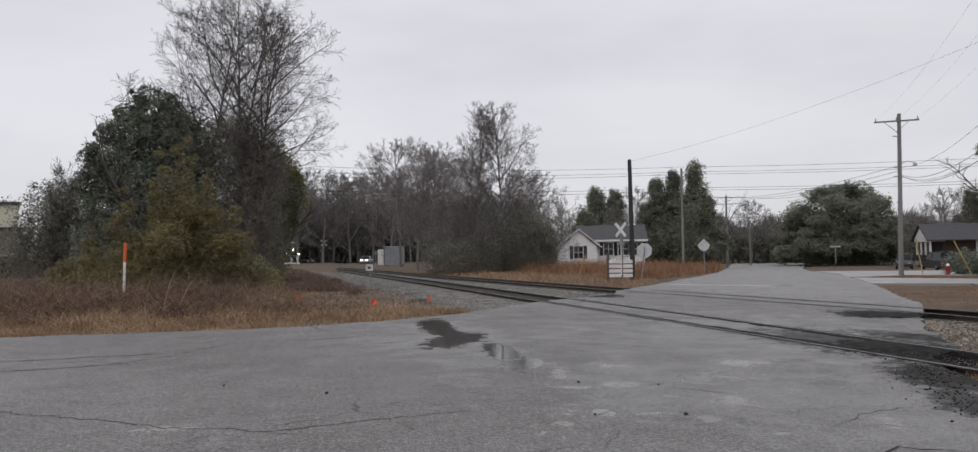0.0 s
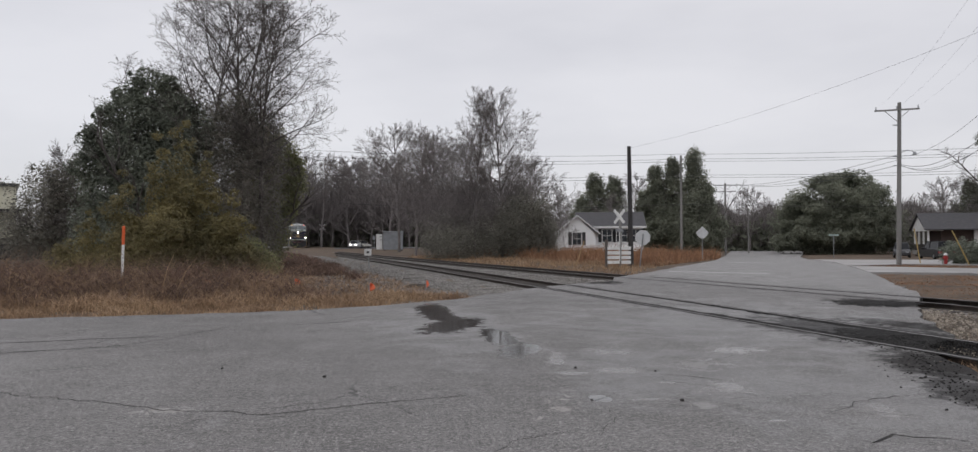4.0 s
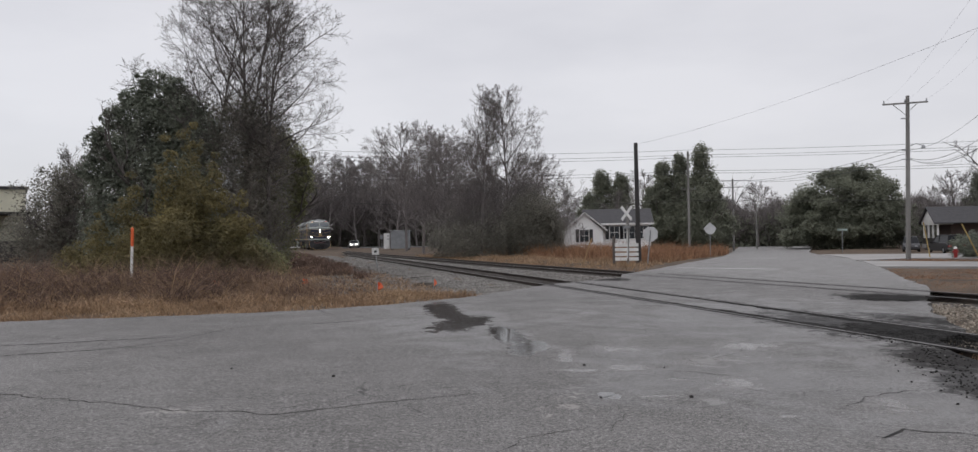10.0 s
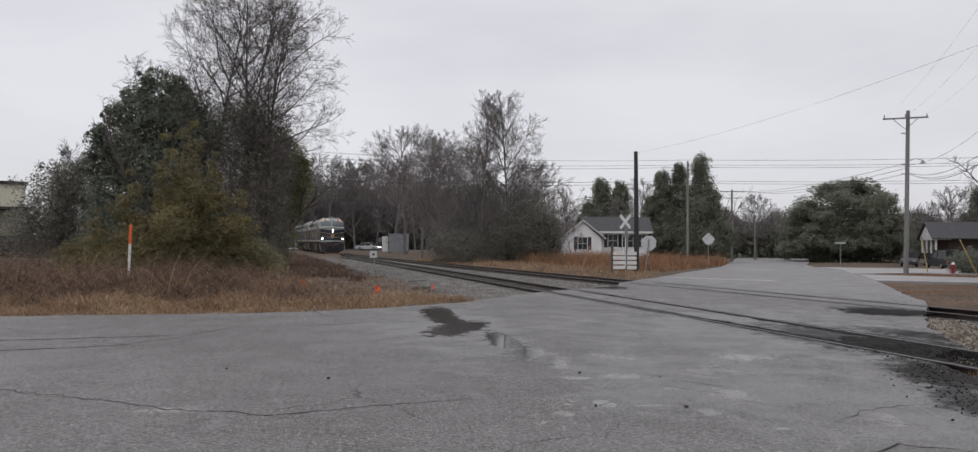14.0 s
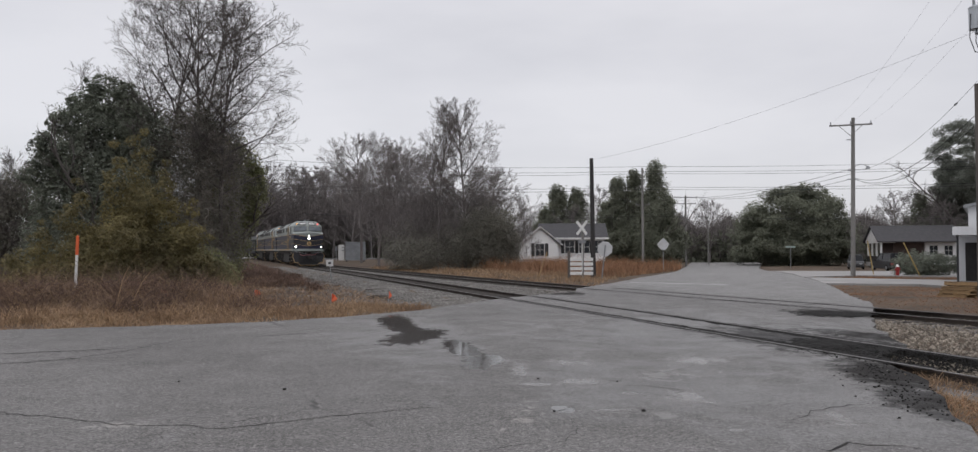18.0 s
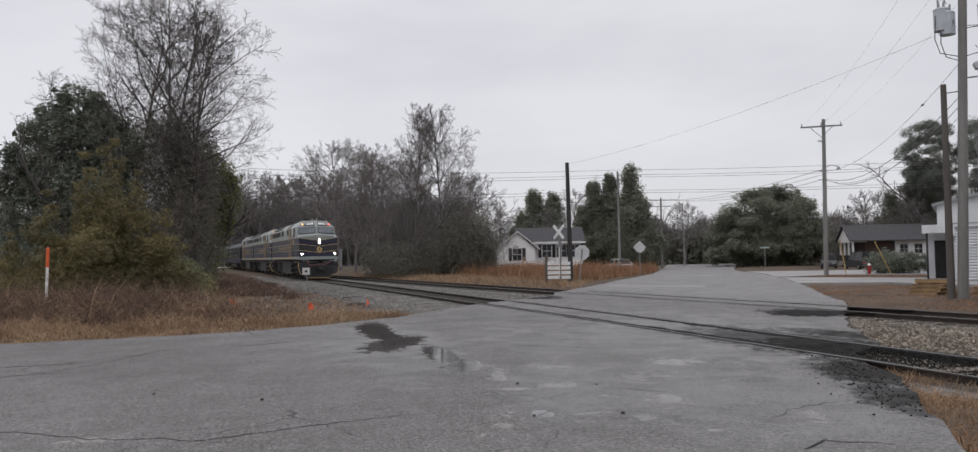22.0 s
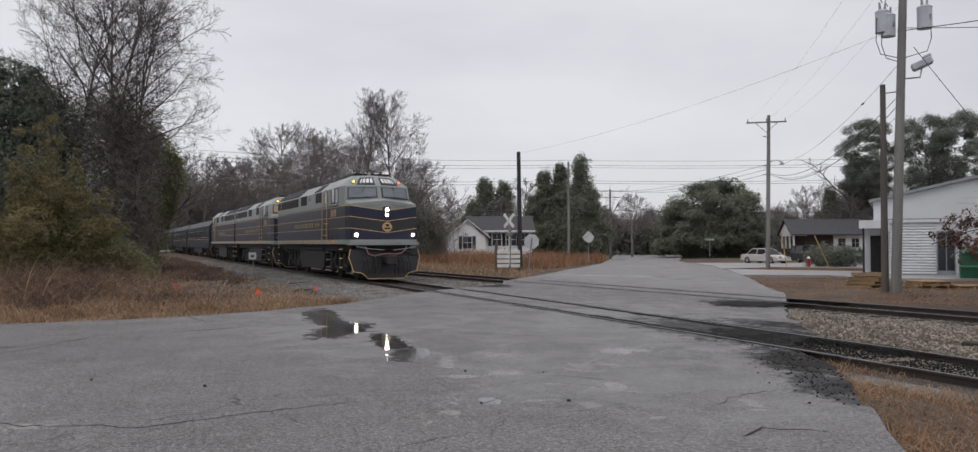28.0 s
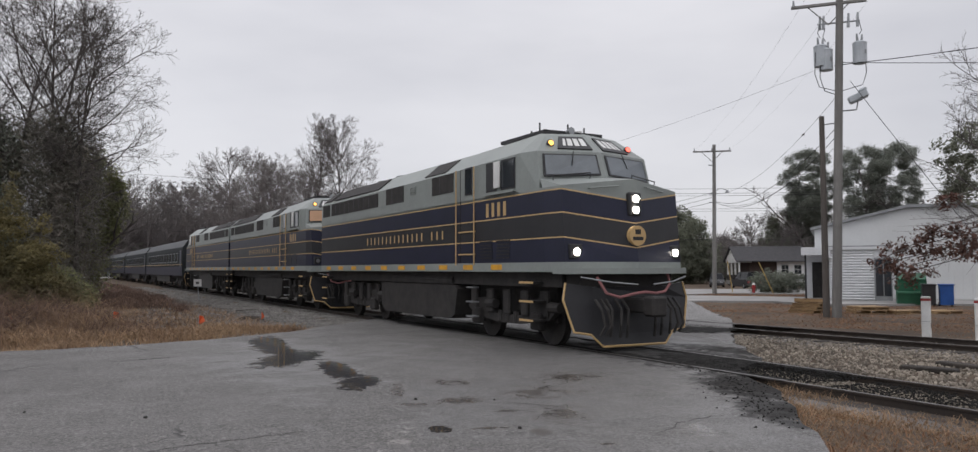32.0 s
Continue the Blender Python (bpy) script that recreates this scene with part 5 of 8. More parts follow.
leafy_tree("evergreen_bush", "green leafy shrub at the foot of the thicket", (-13.4, 34.8, 0), [(0, 0, 0.9, 1.3, 1.0, 0.9), (-0.9, -0.2, 1.4, 0.9, 0.8, 1.1), (0.9, 0.3, 0.6, 0.8, 0.8, 0.6)], 12000, 0.06, LEAF_G, 31, shell=0.3)
rc = random.Random(61)
cedar = []
for cx, cz, n, w in ((-15.3, 6.4, 10, 1.6), (-16.2, 5.6, 9, 1.6), (-14.4, 5.2, 9, 1.5), (-17.4, 4.2, 8, 1.5), (-13.4, 3.6, 7, 1.4), (-18.6, 2.8, 7, 1.3), (-15.3, 3.3, 9, 1.9), (-16.9, 2.5, 8, 2.0), (-14.4, 2.0, 7, 1.8), (-12.9, 1.6, 6, 1.2), (-19.4, 1.7, 6, 1.1)):
    # each leader is a ragged plume, broad at its foot and pointed above
    for k in range(n):
        f = k / (n - 1)
        q = w * (1.05 - 0.85 * f) * 0.62
        cedar.append((cx + rc.gauss(0, 0.30) * (1.2 - f), 32.3 + rc.gauss(0, 0.4), max(0.3, cz * (0.2 + 0.8 * f)) + rc.uniform(-0.1, 0.1), q, q, q * 0.75))
leafy_tree("cedar_bush", "olive-brown cedar bush at the edge of the weeds", (-16.2, 32.4, 0), at_origin(-16.2, 32.4, cedar), 85000, 0.07, LEAF_C, 23, dict(height=4.6, trunk_r=0.12, spread=0.9, kids=(8, 5)), droop=0.4, shell=0.6, puff=0.38, per=45, wide=0.3)
BUSH = at_origin(-23.8, 43.6, [(-24.0, 43.6, 3.3, 1.8, 1.6, 2.0), (-23.5, 43.8, 4.5, 1.6, 1.4, 1.3), (-24.8, 43.4, 1.7, 2.1, 1.8, 1.5), (-22.6, 44.1, 4.3, 1.6, 1.2, 2.0), (-22.0, 43.4, 2.0, 1.8, 1.4, 2.0)])
leafy_tree("roadside_bush", "brown leafless bush with a few leaves", (-23.8, 43.6, 0), BUSH, 20000, 0.07, LEAF_V, 24, dict(height=6.4, trunk_r=0.1, spread=0.9, kids=(18, 10, 7, 4), start=0.08, wander=0.1), shell=0.15)
leafy_tree("roadside_bush", "tangle of thin brown twigs", (-23.2, 43.9, 0), BUSH, 9000, 0.2, VINESTEM, 34, shell=0.2, puff=0.4, wide=0.035)
# hedgerow of leafless trees beyond the tracks
proto = [bare_tree("bare_tree", "leafless roadside tree, grey brown", 31 + k, (0, 0, 0), kids=kk, height=hh, trunk_r=rr, spread=sp, start=st, up=u, wander=0.08, fine=fi, trunk_len=0.9, bushy=0.5, wide=w, base=b)
         for k, (kk, hh, rr, sp, st, fi, u, w, b) in enumerate([((28, 10, 8, 6), 15.4, 0.13, 0.95, 0.3, 0.007, 0.12, 2.7, 3.2), ((28, 10, 8, 6), 15.2, 0.14, 1.15, 0.30, 0.007, 0.12, 3.7, 3.8), ((24, 10, 7, 5), 14.2, 0.14, 1.15, 0.22, 0.008, 0.12, 4.2, 2.4), ((22, 9, 6, 3), 7.5, 0.06, 1.2, 0.06, 0.009, 0.1, 3.0, 0.2),
             ((20, 9, 6, 3), 15.0, 0.18, 1.15, 0.16, 0.016, 0.12, 5.4, 1.2), ((20, 9, 6, 3), 13.0, 0.18, 1.2, 0.14, 0.016, 0.12, 5.6, 0.8), ((24, 10, 7, 4), 17.4, 0.2, 1.15, 0.24, 0.011, 0.12, 6.6, 4.0)])]
places = [(0, 2.87, 67.9, 0, 0.98), (1, 5.33, 67.4, 100, 1.0), (2, 3.6, 74.0, 230, 0.85), (6, -0.75, 104.6, 50, 1.0), (2, 2.1, 87.2, 10, 1.0), (2, 0.6, 80, 200, 0.9), (3, 4.0, 70, 30, 1.0), (3, 7.6, 69, 90, 0.9), (2, 9.0, 75, 210, 0.55), (2, 4.6, 84, 130, 0.85),
          (3, 0.2, 72, 160, 0.9), (3, 1.4, 70, 300, 1.0), (3, 2.4, 68, 20, 0.9), (3, 6.2, 68, 250, 0.9), (2, 0.2, 92, 75, 1.05), (2, -0.6, 84, 140, 0.8), (2, 3.4, 98, 80, 1.0), (4, -0.5, 128, 200, 1.1), (3, 14.0, 77, 10, 0.55),
          (4, -14.6, 172, 40, 1.15), (4, -9.6, 168, 140, 1.28), (4, -4.4, 170, 260, 1.25), (5, -19.5, 175, 10, 1.3), (4, -24.5, 172, 90, 1.15), (5, -7.0, 176, 200, 1.45), (5, 0.8, 166, 300, 1.35), (4, 6.0, 160, 20, 1.1),
          (5, -16.5, 160, 33, 1.4), (4, -11.8, 158, 220, 1.3), (5, -6.2, 161, 77, 1.45), (4, -1.6, 164, 122, 1.3), (5, -22.0, 164, 190, 1.4), (4, -13.2, 181, 300, 1.5), (5, -2.6, 182, 15, 1.6), (4, 3.2, 172, 250, 1.4), (4, 65.6, 129.9, 70, 0.8), (5, 60.5, 133, 150, 0.75), (4, 27.5, 122, 10, 0.75), (4, 37.0, 116, 80, 0.85), (4, 30.0, 108, 200, 0.6), (5, 75.1, 94.1, 30, 0.84), (5, 77.9, 91.4, 210, 0.86), (4, 72.2, 96.6, 130, 0.6)]
rnd = random.Random(77)
for k in range(44):
    x = -34 + 66 * (k + rnd.random()) / 44
    places.append((rnd.choice((4, 5)), x + 2, rnd.uniform(176, 225) - 1.1 * max(0, x), rnd.uniform(0, 360), rnd.uniform(0.95, 1.3)))
for k in range(12):
    places.append((rnd.choice((2, 3)), 8 + k * 2.4, rnd.uniform(95, 125), rnd.uniform(0, 360), rnd.uniform(0.6, 0.85)))
for k in range(34):
    a = radians(27 + 32 * (k + rnd.random()) / 34)
    d = rnd.uniform(140, 230) if a < radians(44) else rnd.uniform(115, 150)
    places.append((rnd.choice((4, 5)), EYE[0] + d * math.sin(a), d * math.cos(a), rnd.uniform(0, 360), rnd.uniform(0.6, 0.85)))
for i, x, y, turn, s in places:
    copy_thing(proto[i], pose(x, y, fall(x, y), 0, 0, turn) @ Matrix.Scale(s, 4))
for p in proto:
    for o in (*p.children_recursive, p):
        bpy.data.objects.remove(o)
leafy_tree("undergrowth", "dark tangled undergrowth under leafless trees", (4.0, 66.6, 0), at_origin(4.0, 66.6,
           [(-0.5, 67.6, 1.1, 1.6, 1.6, 1.2), (0.9, 67.2, 1.4, 2.7, 2.2, 1.6), (4.1, 66.6, 1.6, 2.7, 2.2, 1.9), (6.8, 66.0, 2.2, 2.2, 2.0, 2.6), (1.8, 71, 2.4, 3.4, 2.0, 2.4), (5.0, 71, 2.6, 4.0, 2.0, 2.6)]), 48000, 0.065, LEAF_V, 28, shell=0.1)
leafy_tree("cedar_bush", "dark brown-green cedar at the end of the hedgerow", (7.5, 65.8, 0), at_origin(8.4, 65.6,
           [(8.4, 65.6, 3.5, 1.9, 1.6, 2.2), (7.8, 65.8, 1.3, 2.6, 2.0, 1.4), (7.0, 66.0, 3.0, 1.7, 1.6, 2.2), (9.4, 65.6, 2.0, 1.5, 1.3, 1.8)]), 32000, 0.075, LEAF_V, 29, dict(height=5, trunk_r=0.1, spread=0.9, kids=(8, 5)), shell=0.3)


def far_woods(name, label, seed, a0, a1, d0, d1, h, n, mat, thin):
    """A belt of distant wood: countless thin upright twigs, or dark foliage below."""
    g = np.random.default_rng(seed)
    a = np.radians(g.uniform(a0, a1, n))
    d = g.uniform(d0, d1, n)
    X, Y = EYE[0] + d * np.sin(a), d * np.cos(a)
    top = h * (0.8 + 0.2 * np.sin(a * 61 + 1.3) * np.sin(a * 23)) * (0.93 + 0.07 * np.sin(a * 190 + 2 * np.sin(a * 67)))
    Z = top * g.random(n) ** (0.8 if thin else 1.3) - 0.6
    P = np.stack([X, Y, Z], 1)
    up = g.normal(0, 0.45 if thin else 1.0, (n, 3))
    up[:, 2] += 1.0 if thin else 0
    up /= np.linalg.norm(up, axis=1)[:, None]
    sd = np.cross(up, g.normal(size=(n, 3)))
    sd /= np.linalg.norm(sd, axis=1)[:, None]
    s = (g.uniform(0.8, 2.2, n) if thin else g.uniform(0.35, 0.8, n))[:, None]
    w = 0.035 if thin else 0.5
    V = np.stack([P - up * s, P + sd * s * w, P + up * s, P - sd * s * w], 1).reshape(-1, 3)
    tagged(link_mesh(name, V.tolist(), np.arange(4 * n).reshape(-1, 4).tolist(), mat), label, "woods", kind="stuff")


# the pale tone of these belts stands in for haze
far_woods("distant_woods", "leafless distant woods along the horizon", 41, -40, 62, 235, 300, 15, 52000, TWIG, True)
# unseen ring behind the camera, added to darken reflections on the train
far_woods("distant_woods", "unseen leafless woods added behind the viewpoint", 47, 66, 316, 75, 130, 12, 34000, TWIG, True)
far_woods("distant_thicket", "unseen dark undergrowth added below the woods behind the viewpoint", 48, 66, 316, 75, 130, 6.0, 16000, LEAF_F, False)
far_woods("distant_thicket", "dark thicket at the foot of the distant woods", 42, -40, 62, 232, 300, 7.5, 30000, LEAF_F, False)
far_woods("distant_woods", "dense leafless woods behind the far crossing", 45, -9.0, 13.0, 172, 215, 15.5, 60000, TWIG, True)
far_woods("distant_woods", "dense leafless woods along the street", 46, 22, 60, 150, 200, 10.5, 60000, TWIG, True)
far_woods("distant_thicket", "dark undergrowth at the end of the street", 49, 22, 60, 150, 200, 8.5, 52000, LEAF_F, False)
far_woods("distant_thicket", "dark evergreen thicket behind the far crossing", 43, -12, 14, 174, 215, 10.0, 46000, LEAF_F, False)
# evergreens behind the white house, the broad oak at the junction, the pines
def blobs_cone(h, r, seed, n=44):
    """Ragged sprays round a conifer, broad below the middle and pointed above."""
    rn = random.Random(seed)
    out = []
    for i in range(n):
        f = (i + rn.random()) / n
        rim = r * min(1.0, 0.7 + 1.4 * f) * (1 - f * 0.95) ** 0.68 * rn.uniform(0.5, 1.3)
        a = i * 2.4 + rn.uniform(-0.5, 0.5)
        q = r * (0.42 - 0.17 * f) * rn.uniform(0.7, 1.3)
        k = max(0.0, rim - q * 0.6)
        out.append((k * math.cos(a), k * math.sin(a), h * (0.05 + 0.93 * f), q, q, q * 0.9))
    return out


for x, y, h, r, sd in ((33.7, 99.0, 11.9, 2.8, 1), (35.7, 98.1, 13.4, 2.9, 2), (38.3, 96.9, 14.2, 3.8, 3), (32.4, 100, 8.5, 2.3, 4), (31.6, 118, 12.0, 3.7, 5), (34.6, 117, 11.6, 3.3, 6), (39.7, 96.1, 9.4, 2.8, 7), (36.9, 96.5, 9.5, 2.8, 8), (29.6, 118.6, 8.0, 2.8, 9)):
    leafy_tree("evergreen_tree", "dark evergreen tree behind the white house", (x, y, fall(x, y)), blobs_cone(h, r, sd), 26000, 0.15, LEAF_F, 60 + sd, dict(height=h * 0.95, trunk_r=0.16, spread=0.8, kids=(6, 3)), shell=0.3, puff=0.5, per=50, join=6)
rn = random.Random(9)
ob = [(0, 0, 4.5, 7.4, 4.6, 5.2), (-3.0, 0, 4.0, 5.0, 4.0, 4.2), (3.4, 0, 4.4, 5.0, 4.0, 4.6)]
for k in range(92):
    # sprays over a dome that reaches almost to the ground
    a, e = k * 2.4 + rn.uniform(-0.4, 0.4), math.asin(rn.uniform(-0.15, 1.0))
    q = rn.uniform(0.9, 1.7)
    ob.append((8.9 * math.cos(e) ** 0.8 * math.cos(a), 6.0 * math.cos(e) * math.sin(a), max(1.2, 2.6 + 8.7 * math.sin(e) * rn.uniform(0.88, 1.04)), q * 1.3, q * 1.1, q * 0.7))
ob += [(1.6, 0, 12.0, 1.3, 1.2, 1.0), (4.4, 0, 11.4, 1.2, 1.1, 1.0), (1.2, 0, 11.0, 1.8, 1.5, 1.0), (-8.6, 0, 4.2, 1.5, 1.3, 0.8), (9.0, 0, 3.2, 1.5, 1.3, 0.9)]
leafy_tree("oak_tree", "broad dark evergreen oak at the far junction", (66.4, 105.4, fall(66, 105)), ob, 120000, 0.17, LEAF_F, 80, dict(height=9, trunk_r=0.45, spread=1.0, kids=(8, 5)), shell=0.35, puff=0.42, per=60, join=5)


def pine_blobs(h, r, seed):
    """Rounded needle clumps on the ends of the boughs, with sky between them."""
    rn = random.Random(seed)
    out = []
    for k in range(56):
        z = 0.47 + 0.51 * (k + rn.random()) / 56
        rim = r * max(0.2, 1 - ((z - 0.74) / 0.27) ** 2) ** 0.5
        a = k * 2.4 + rn.uniform(-0.5, 0.5)
        q = rim * rn.uniform(0.45, 0.95)
        out.append((q * math.cos(a), q * math.sin(a), h * z, r * rn.uniform(0.16, 0.32), r * rn.uniform(0.16, 0.32), r * rn.uniform(0.10, 0.17)))
    return out


for x, y, h, r, sd in ((78.8, 86.3, 20.0, 3.8, 1), (83.5, 81.2, 19.7, 4.3, 2), (86.3, 78.3, 20.2, 4.0, 3), (82.2, 90.2, 14.7, 3.6, 4)):
    leafy_tree("pine_tree", "tall grey-green pine behind the houses", (x, y, fall(x, y)), pine_blobs(h, r, sd), 52000, 0.115, LEAF_P, 90 + sd, dict(height=h * 1.12, trunk_r=0.2, spread=1.25, kids=(16, 6), start=0.42, up=0.15, ratio=0.2), shell=0.1, puff=0.72, per=50, wide=0.32, join=2)
for x, y, h, r, sd in ((77.5, 92.4, 10.4, 3.1, 5), (81.6, 92.4, 11.7, 3.4, 7), (86.9, 88.4, 9.8, 3.1, 8)):
    leafy_tree("evergreen_tree", "dark low evergreen behind the porch house", (x, y, fall(x, y)), blobs_cone(h, r, sd), 15000, 0.13, LEAF_F, 190 + sd, dict(height=h * 0.9, trunk_r=0.14, spread=0.8, kids=(6, 3)), shell=0.3, puff=0.5, per=50, join=6)

# ---- grass and weeds ----
def blades(name, label, spots, hgt, width, mat, seed, lean=0.5, segs=2):
    """Dry stalks, each a narrow bent strip, joined."""
    g = np.random.default_rng(seed)
    P = np.array(spots)
    n = len(P)
    h = hgt * (0.35 + 0.9 * g.random(n))
    # tussocks: taller and lower patches
    h *= 0.82 + 0.38 * np.sin(1.1 * P[:, 0] + 1.4 * np.sin(0.8 * P[:, 1] + seed)) * np.sin(1.3 * P[:, 1] + 1.1 * np.sin(0.9 * P[:, 0])) + 0.18 * np.sin(3.7 * P[:, 0] + 2.9 * P[:, 1])
    a = g.uniform(0, math.tau, n)
    L = np.stack([np.cos(a), np.sin(a), np.zeros(n)], 1)
    a2 = g.uniform(0, math.tau, n)
    S = np.stack([np.cos(a2), np.sin(a2), np.zeros(n)], 1) * (width * (0.6 + 0.8 * g.random(n)))[:, None]
    k = lean * (0.3 + 1.0 * g.random(n))
    rows = []
    for i in range(segs + 1):
        f = i / segs
        c = P + L * (h * k * f * f)[:, None]
        c[:, 2] += h * (f - 0.35 * k * f * f)
        w = 1 - 0.8 * f
        rows += [c - S * w, c + S * w]
    V = np.stack(rows, 1).reshape(-1, 3)
    m = 2 * (segs + 1)
    F = []
    for i in range(segs):
        q = np.array([2 * i, 2 * i + 1, 2 * i + 3, 2 * i + 2])
        F.append(np.arange(n)[:, None] * m + q)
    return tagged(link_mesh(name, V.tolist(), np.concatenate(F).tolist(), mat), label, "grass" if mat in (STRAW, STRAW_R) else "weeds", kind="stuff")


def verge_z(x, y):
    return ground_level(x, y, False) - 0.01


def scatter(n, box4, keep, seed, clump=0.0):
    rnd = random.Random(seed)
    out = []
    while len(out) < n:
        x, y = rnd.uniform(box4[0], box4[1]), rnd.uniform(box4[2], box4[3])
        d = noise.noise((x * 0.55, y * 0.55, seed)) * 0.8 + 0.5
        if d < clump * rnd.random() or not keep(x, y) or on_paving(x, y):
            continue
        out.append((x, y, verge_z(x, y)))
    return out


def left_edge(x):
    return 18.3 if x < -12 else 18.6 + max(0, x + 11) ** 1.25 * 0.42


off_rail = lambda x, y: x < track1(y) - 3.0 - max(0, y - 22.5) * 1.4
bank = lambda x, y: x < -9.6 - max(0, y - 23) * 0.3
blades("verge_grass", "dry straw-coloured grass along the road edge", scatter(26000, (-30, -5.5, 18, 25.5), lambda x, y: off_rail(x, y) and y < left_edge(x) + 4.5, 1, 0.9), 0.3, 0.011, STRAW, 101, 1.1)
blades("tall_dry_grass", "matted tall dry grass", scatter(17000, (-30, -8.5, 20.5, 28), lambda x, y: bank(x, y) and y > left_edge(x) + 1.8, 2, 1.25), 0.55, 0.011, STRAW, 102, 1.4, 3)
blades("brown_weeds", "brown tangled brambles and weeds", scatter(34000, (-32, -8.8, 22.0, 34), lambda x, y: bank(x, y) and y > left_edge(x) + 2.8, 3, 1.2), 0.75, 0.010, BRAMBLE, 103, 1.3, 3)
blades("brown_weeds", "taller brown stalks before the trees", scatter(15000, (-30, -12.5, 25, 37), bank, 4, 1.3), 1.15, 0.010, BRAMBLE, 104, 1.0, 3)
blades("arching_stems", "long pale arching bramble stems", scatter(2600, (-28, -10.5, 22.5, 31), bank, 14, 1.2), 1.5, 0.009, STRAW, 114, 1.6, 4)
blades("bank_grass", "sparse dry grass on the railway bank", scatter(3000, (-16, -6, 22, 52), lambda x, y: track1(y) - 8 < x < track1(y) - 4.2, 5, 1.2), 0.20, 0.011, BRAMBLE, 105, 1.0)
blades("bramble_tangle", "tall tangle of arching brown brambles", scatter(9000, (-21, -12.6, 23.5, 29.5), lambda x, y: math.hypot((x + 16.4) / 4.2, (y - 26.4) / 2.6) < 1 or math.hypot((x + 13.6) / 1.6, (y - 25.2) / 1.6) < 1, 17, 1.3), 1.25, 0.008, BRAMBLE, 117, 1.9, 4)
blades("bramble_tangle", "pale dead bramble stems over the weeds", scatter(1500, (-21, -12.0, 23.5, 29.5), lambda x, y: math.hypot((x + 15.6) / 4.6, (y - 26.0) / 2.8) < 1, 18, 1.2), 1.7, 0.007, STRAW, 118, 2.2, 5)
blades("leaf_litter", "matted dark dead grass and leaf litter on the bank", scatter(9000, (-17, -5.6, 21, 44), lambda x, y: track1(y) - 9 < x < track1(y) - 3.6, 15, 1.2), 0.11, 0.016, BRAMBLE, 115, 2.2)
blades("bank_straw", "pale dead grass tufts on the bank", scatter(3600, (-17, -5.6, 21, 40), lambda x, y: track1(y) - 9 < x < track1(y) - 4.6, 16, 1.35), 0.3, 0.010, STRAW, 116, 1.5, 3)
blades("corner_grass", "dead brown grass in the corner between road and track", scatter(30000, (-9, 1.5, -3, 9.6), lambda x, y: x < track1(y) - 0.95, 6, 0.4), 0.11, 0.006, STRAW, 106, 1.5)
blades("bank_weeds", "dark brown weeds along the foot of the thicket", scatter(16000, (-19, -7, 34, 72), lambda x, y: track1(y) - 10 < x < track1(y) - 5.6, 19, 0.7), 0.5, 0.013, BRAMBLE, 120, 1.2, 3)
blades("bank_litter", "dark litter and low stalks beside the far ballast", scatter(14000, (-24, -8, 44, 100), lambda x, y: track1(y) - 9 < x < track1(y) - 4.6, 20, 0.6), 0.22, 0.022, BRAMBLE, 121, 1.6)
rnd = random.Random(71)
edge = []
for _ in range(7000):
    y = rnd.uniform(0, 9.2)
    x = track1(y) - 0.82 - 1.3 * rnd.random()
    if not on_paving(x, y):
        edge.append((x, y, -0.16))
blades("rail_edge_grass", "dead grass growing up to the rail", edge, 0.17, 0.007, STRAW, 119, 1.2)
blades("corner_weeds", "dark dead stalks among the corner grass", scatter(16000, (-9, 1.5, -3, 9.6), lambda x, y: x < track1(y) - 1.0, 7, 0.8), 0.13, 0.008, STRAW_R, 107, 1.5)
blades("island_grass", "thin brown grass beside the driveway", scatter(22000, (8, 24, 12, 36), lambda x, y: x > track2(y) + 2.6, 8, 0.6), 0.08, 0.012, STRAW_R, 108, 1.6)
blades("island_grass", "brown leaf litter and grass under the poles", scatter(9000, (8, 22, 10, 30), lambda x, y: x > track2(y) + 2.6, 9, 0.7), 0.07, 0.018, STRAW_R, 109, 1.8)
blades("strip_grass", "brown grass strip by the pole", scatter(6000, (20, 36, 34, 47), lambda x, y: True, 10, 0.3), 0.14, 0.014, STRAW_R, 110, 1.0)
field = lambda x, y: x > track2(y) + 2.2 and x < 0.62 * (y - 28.5) + 0.2 + max(0, y - 50) * 0.05
blades("field_grass", "tawny grass in the field beyond the tracks", scatter(24000, (-2, 32, 33, 80), field, 11, 1.0), 0.42, 0.02, STRAW, 111, 0.9)
blades("field_weeds", "reddish brown field weeds before the white house", scatter(26000, (4, 34, 46, 80), lambda x, y: field(x, y) and x > track2(y) + 8.5, 12, 1.1), 1.15, 0.018, STRAW_R, 112, 0.6, 3)

# ---- poles and cables ----
def utility_pole(label, at, h, r, mat=POLE, lean=(0, 0)):
    t = thing("utility_pole", label, "utility pole", at)
    part("pole_shaft", rods(((0, 0, -0.4), (lean[0], lean[1], h), r, r * 0.72), n=14), mat, t)
    return t


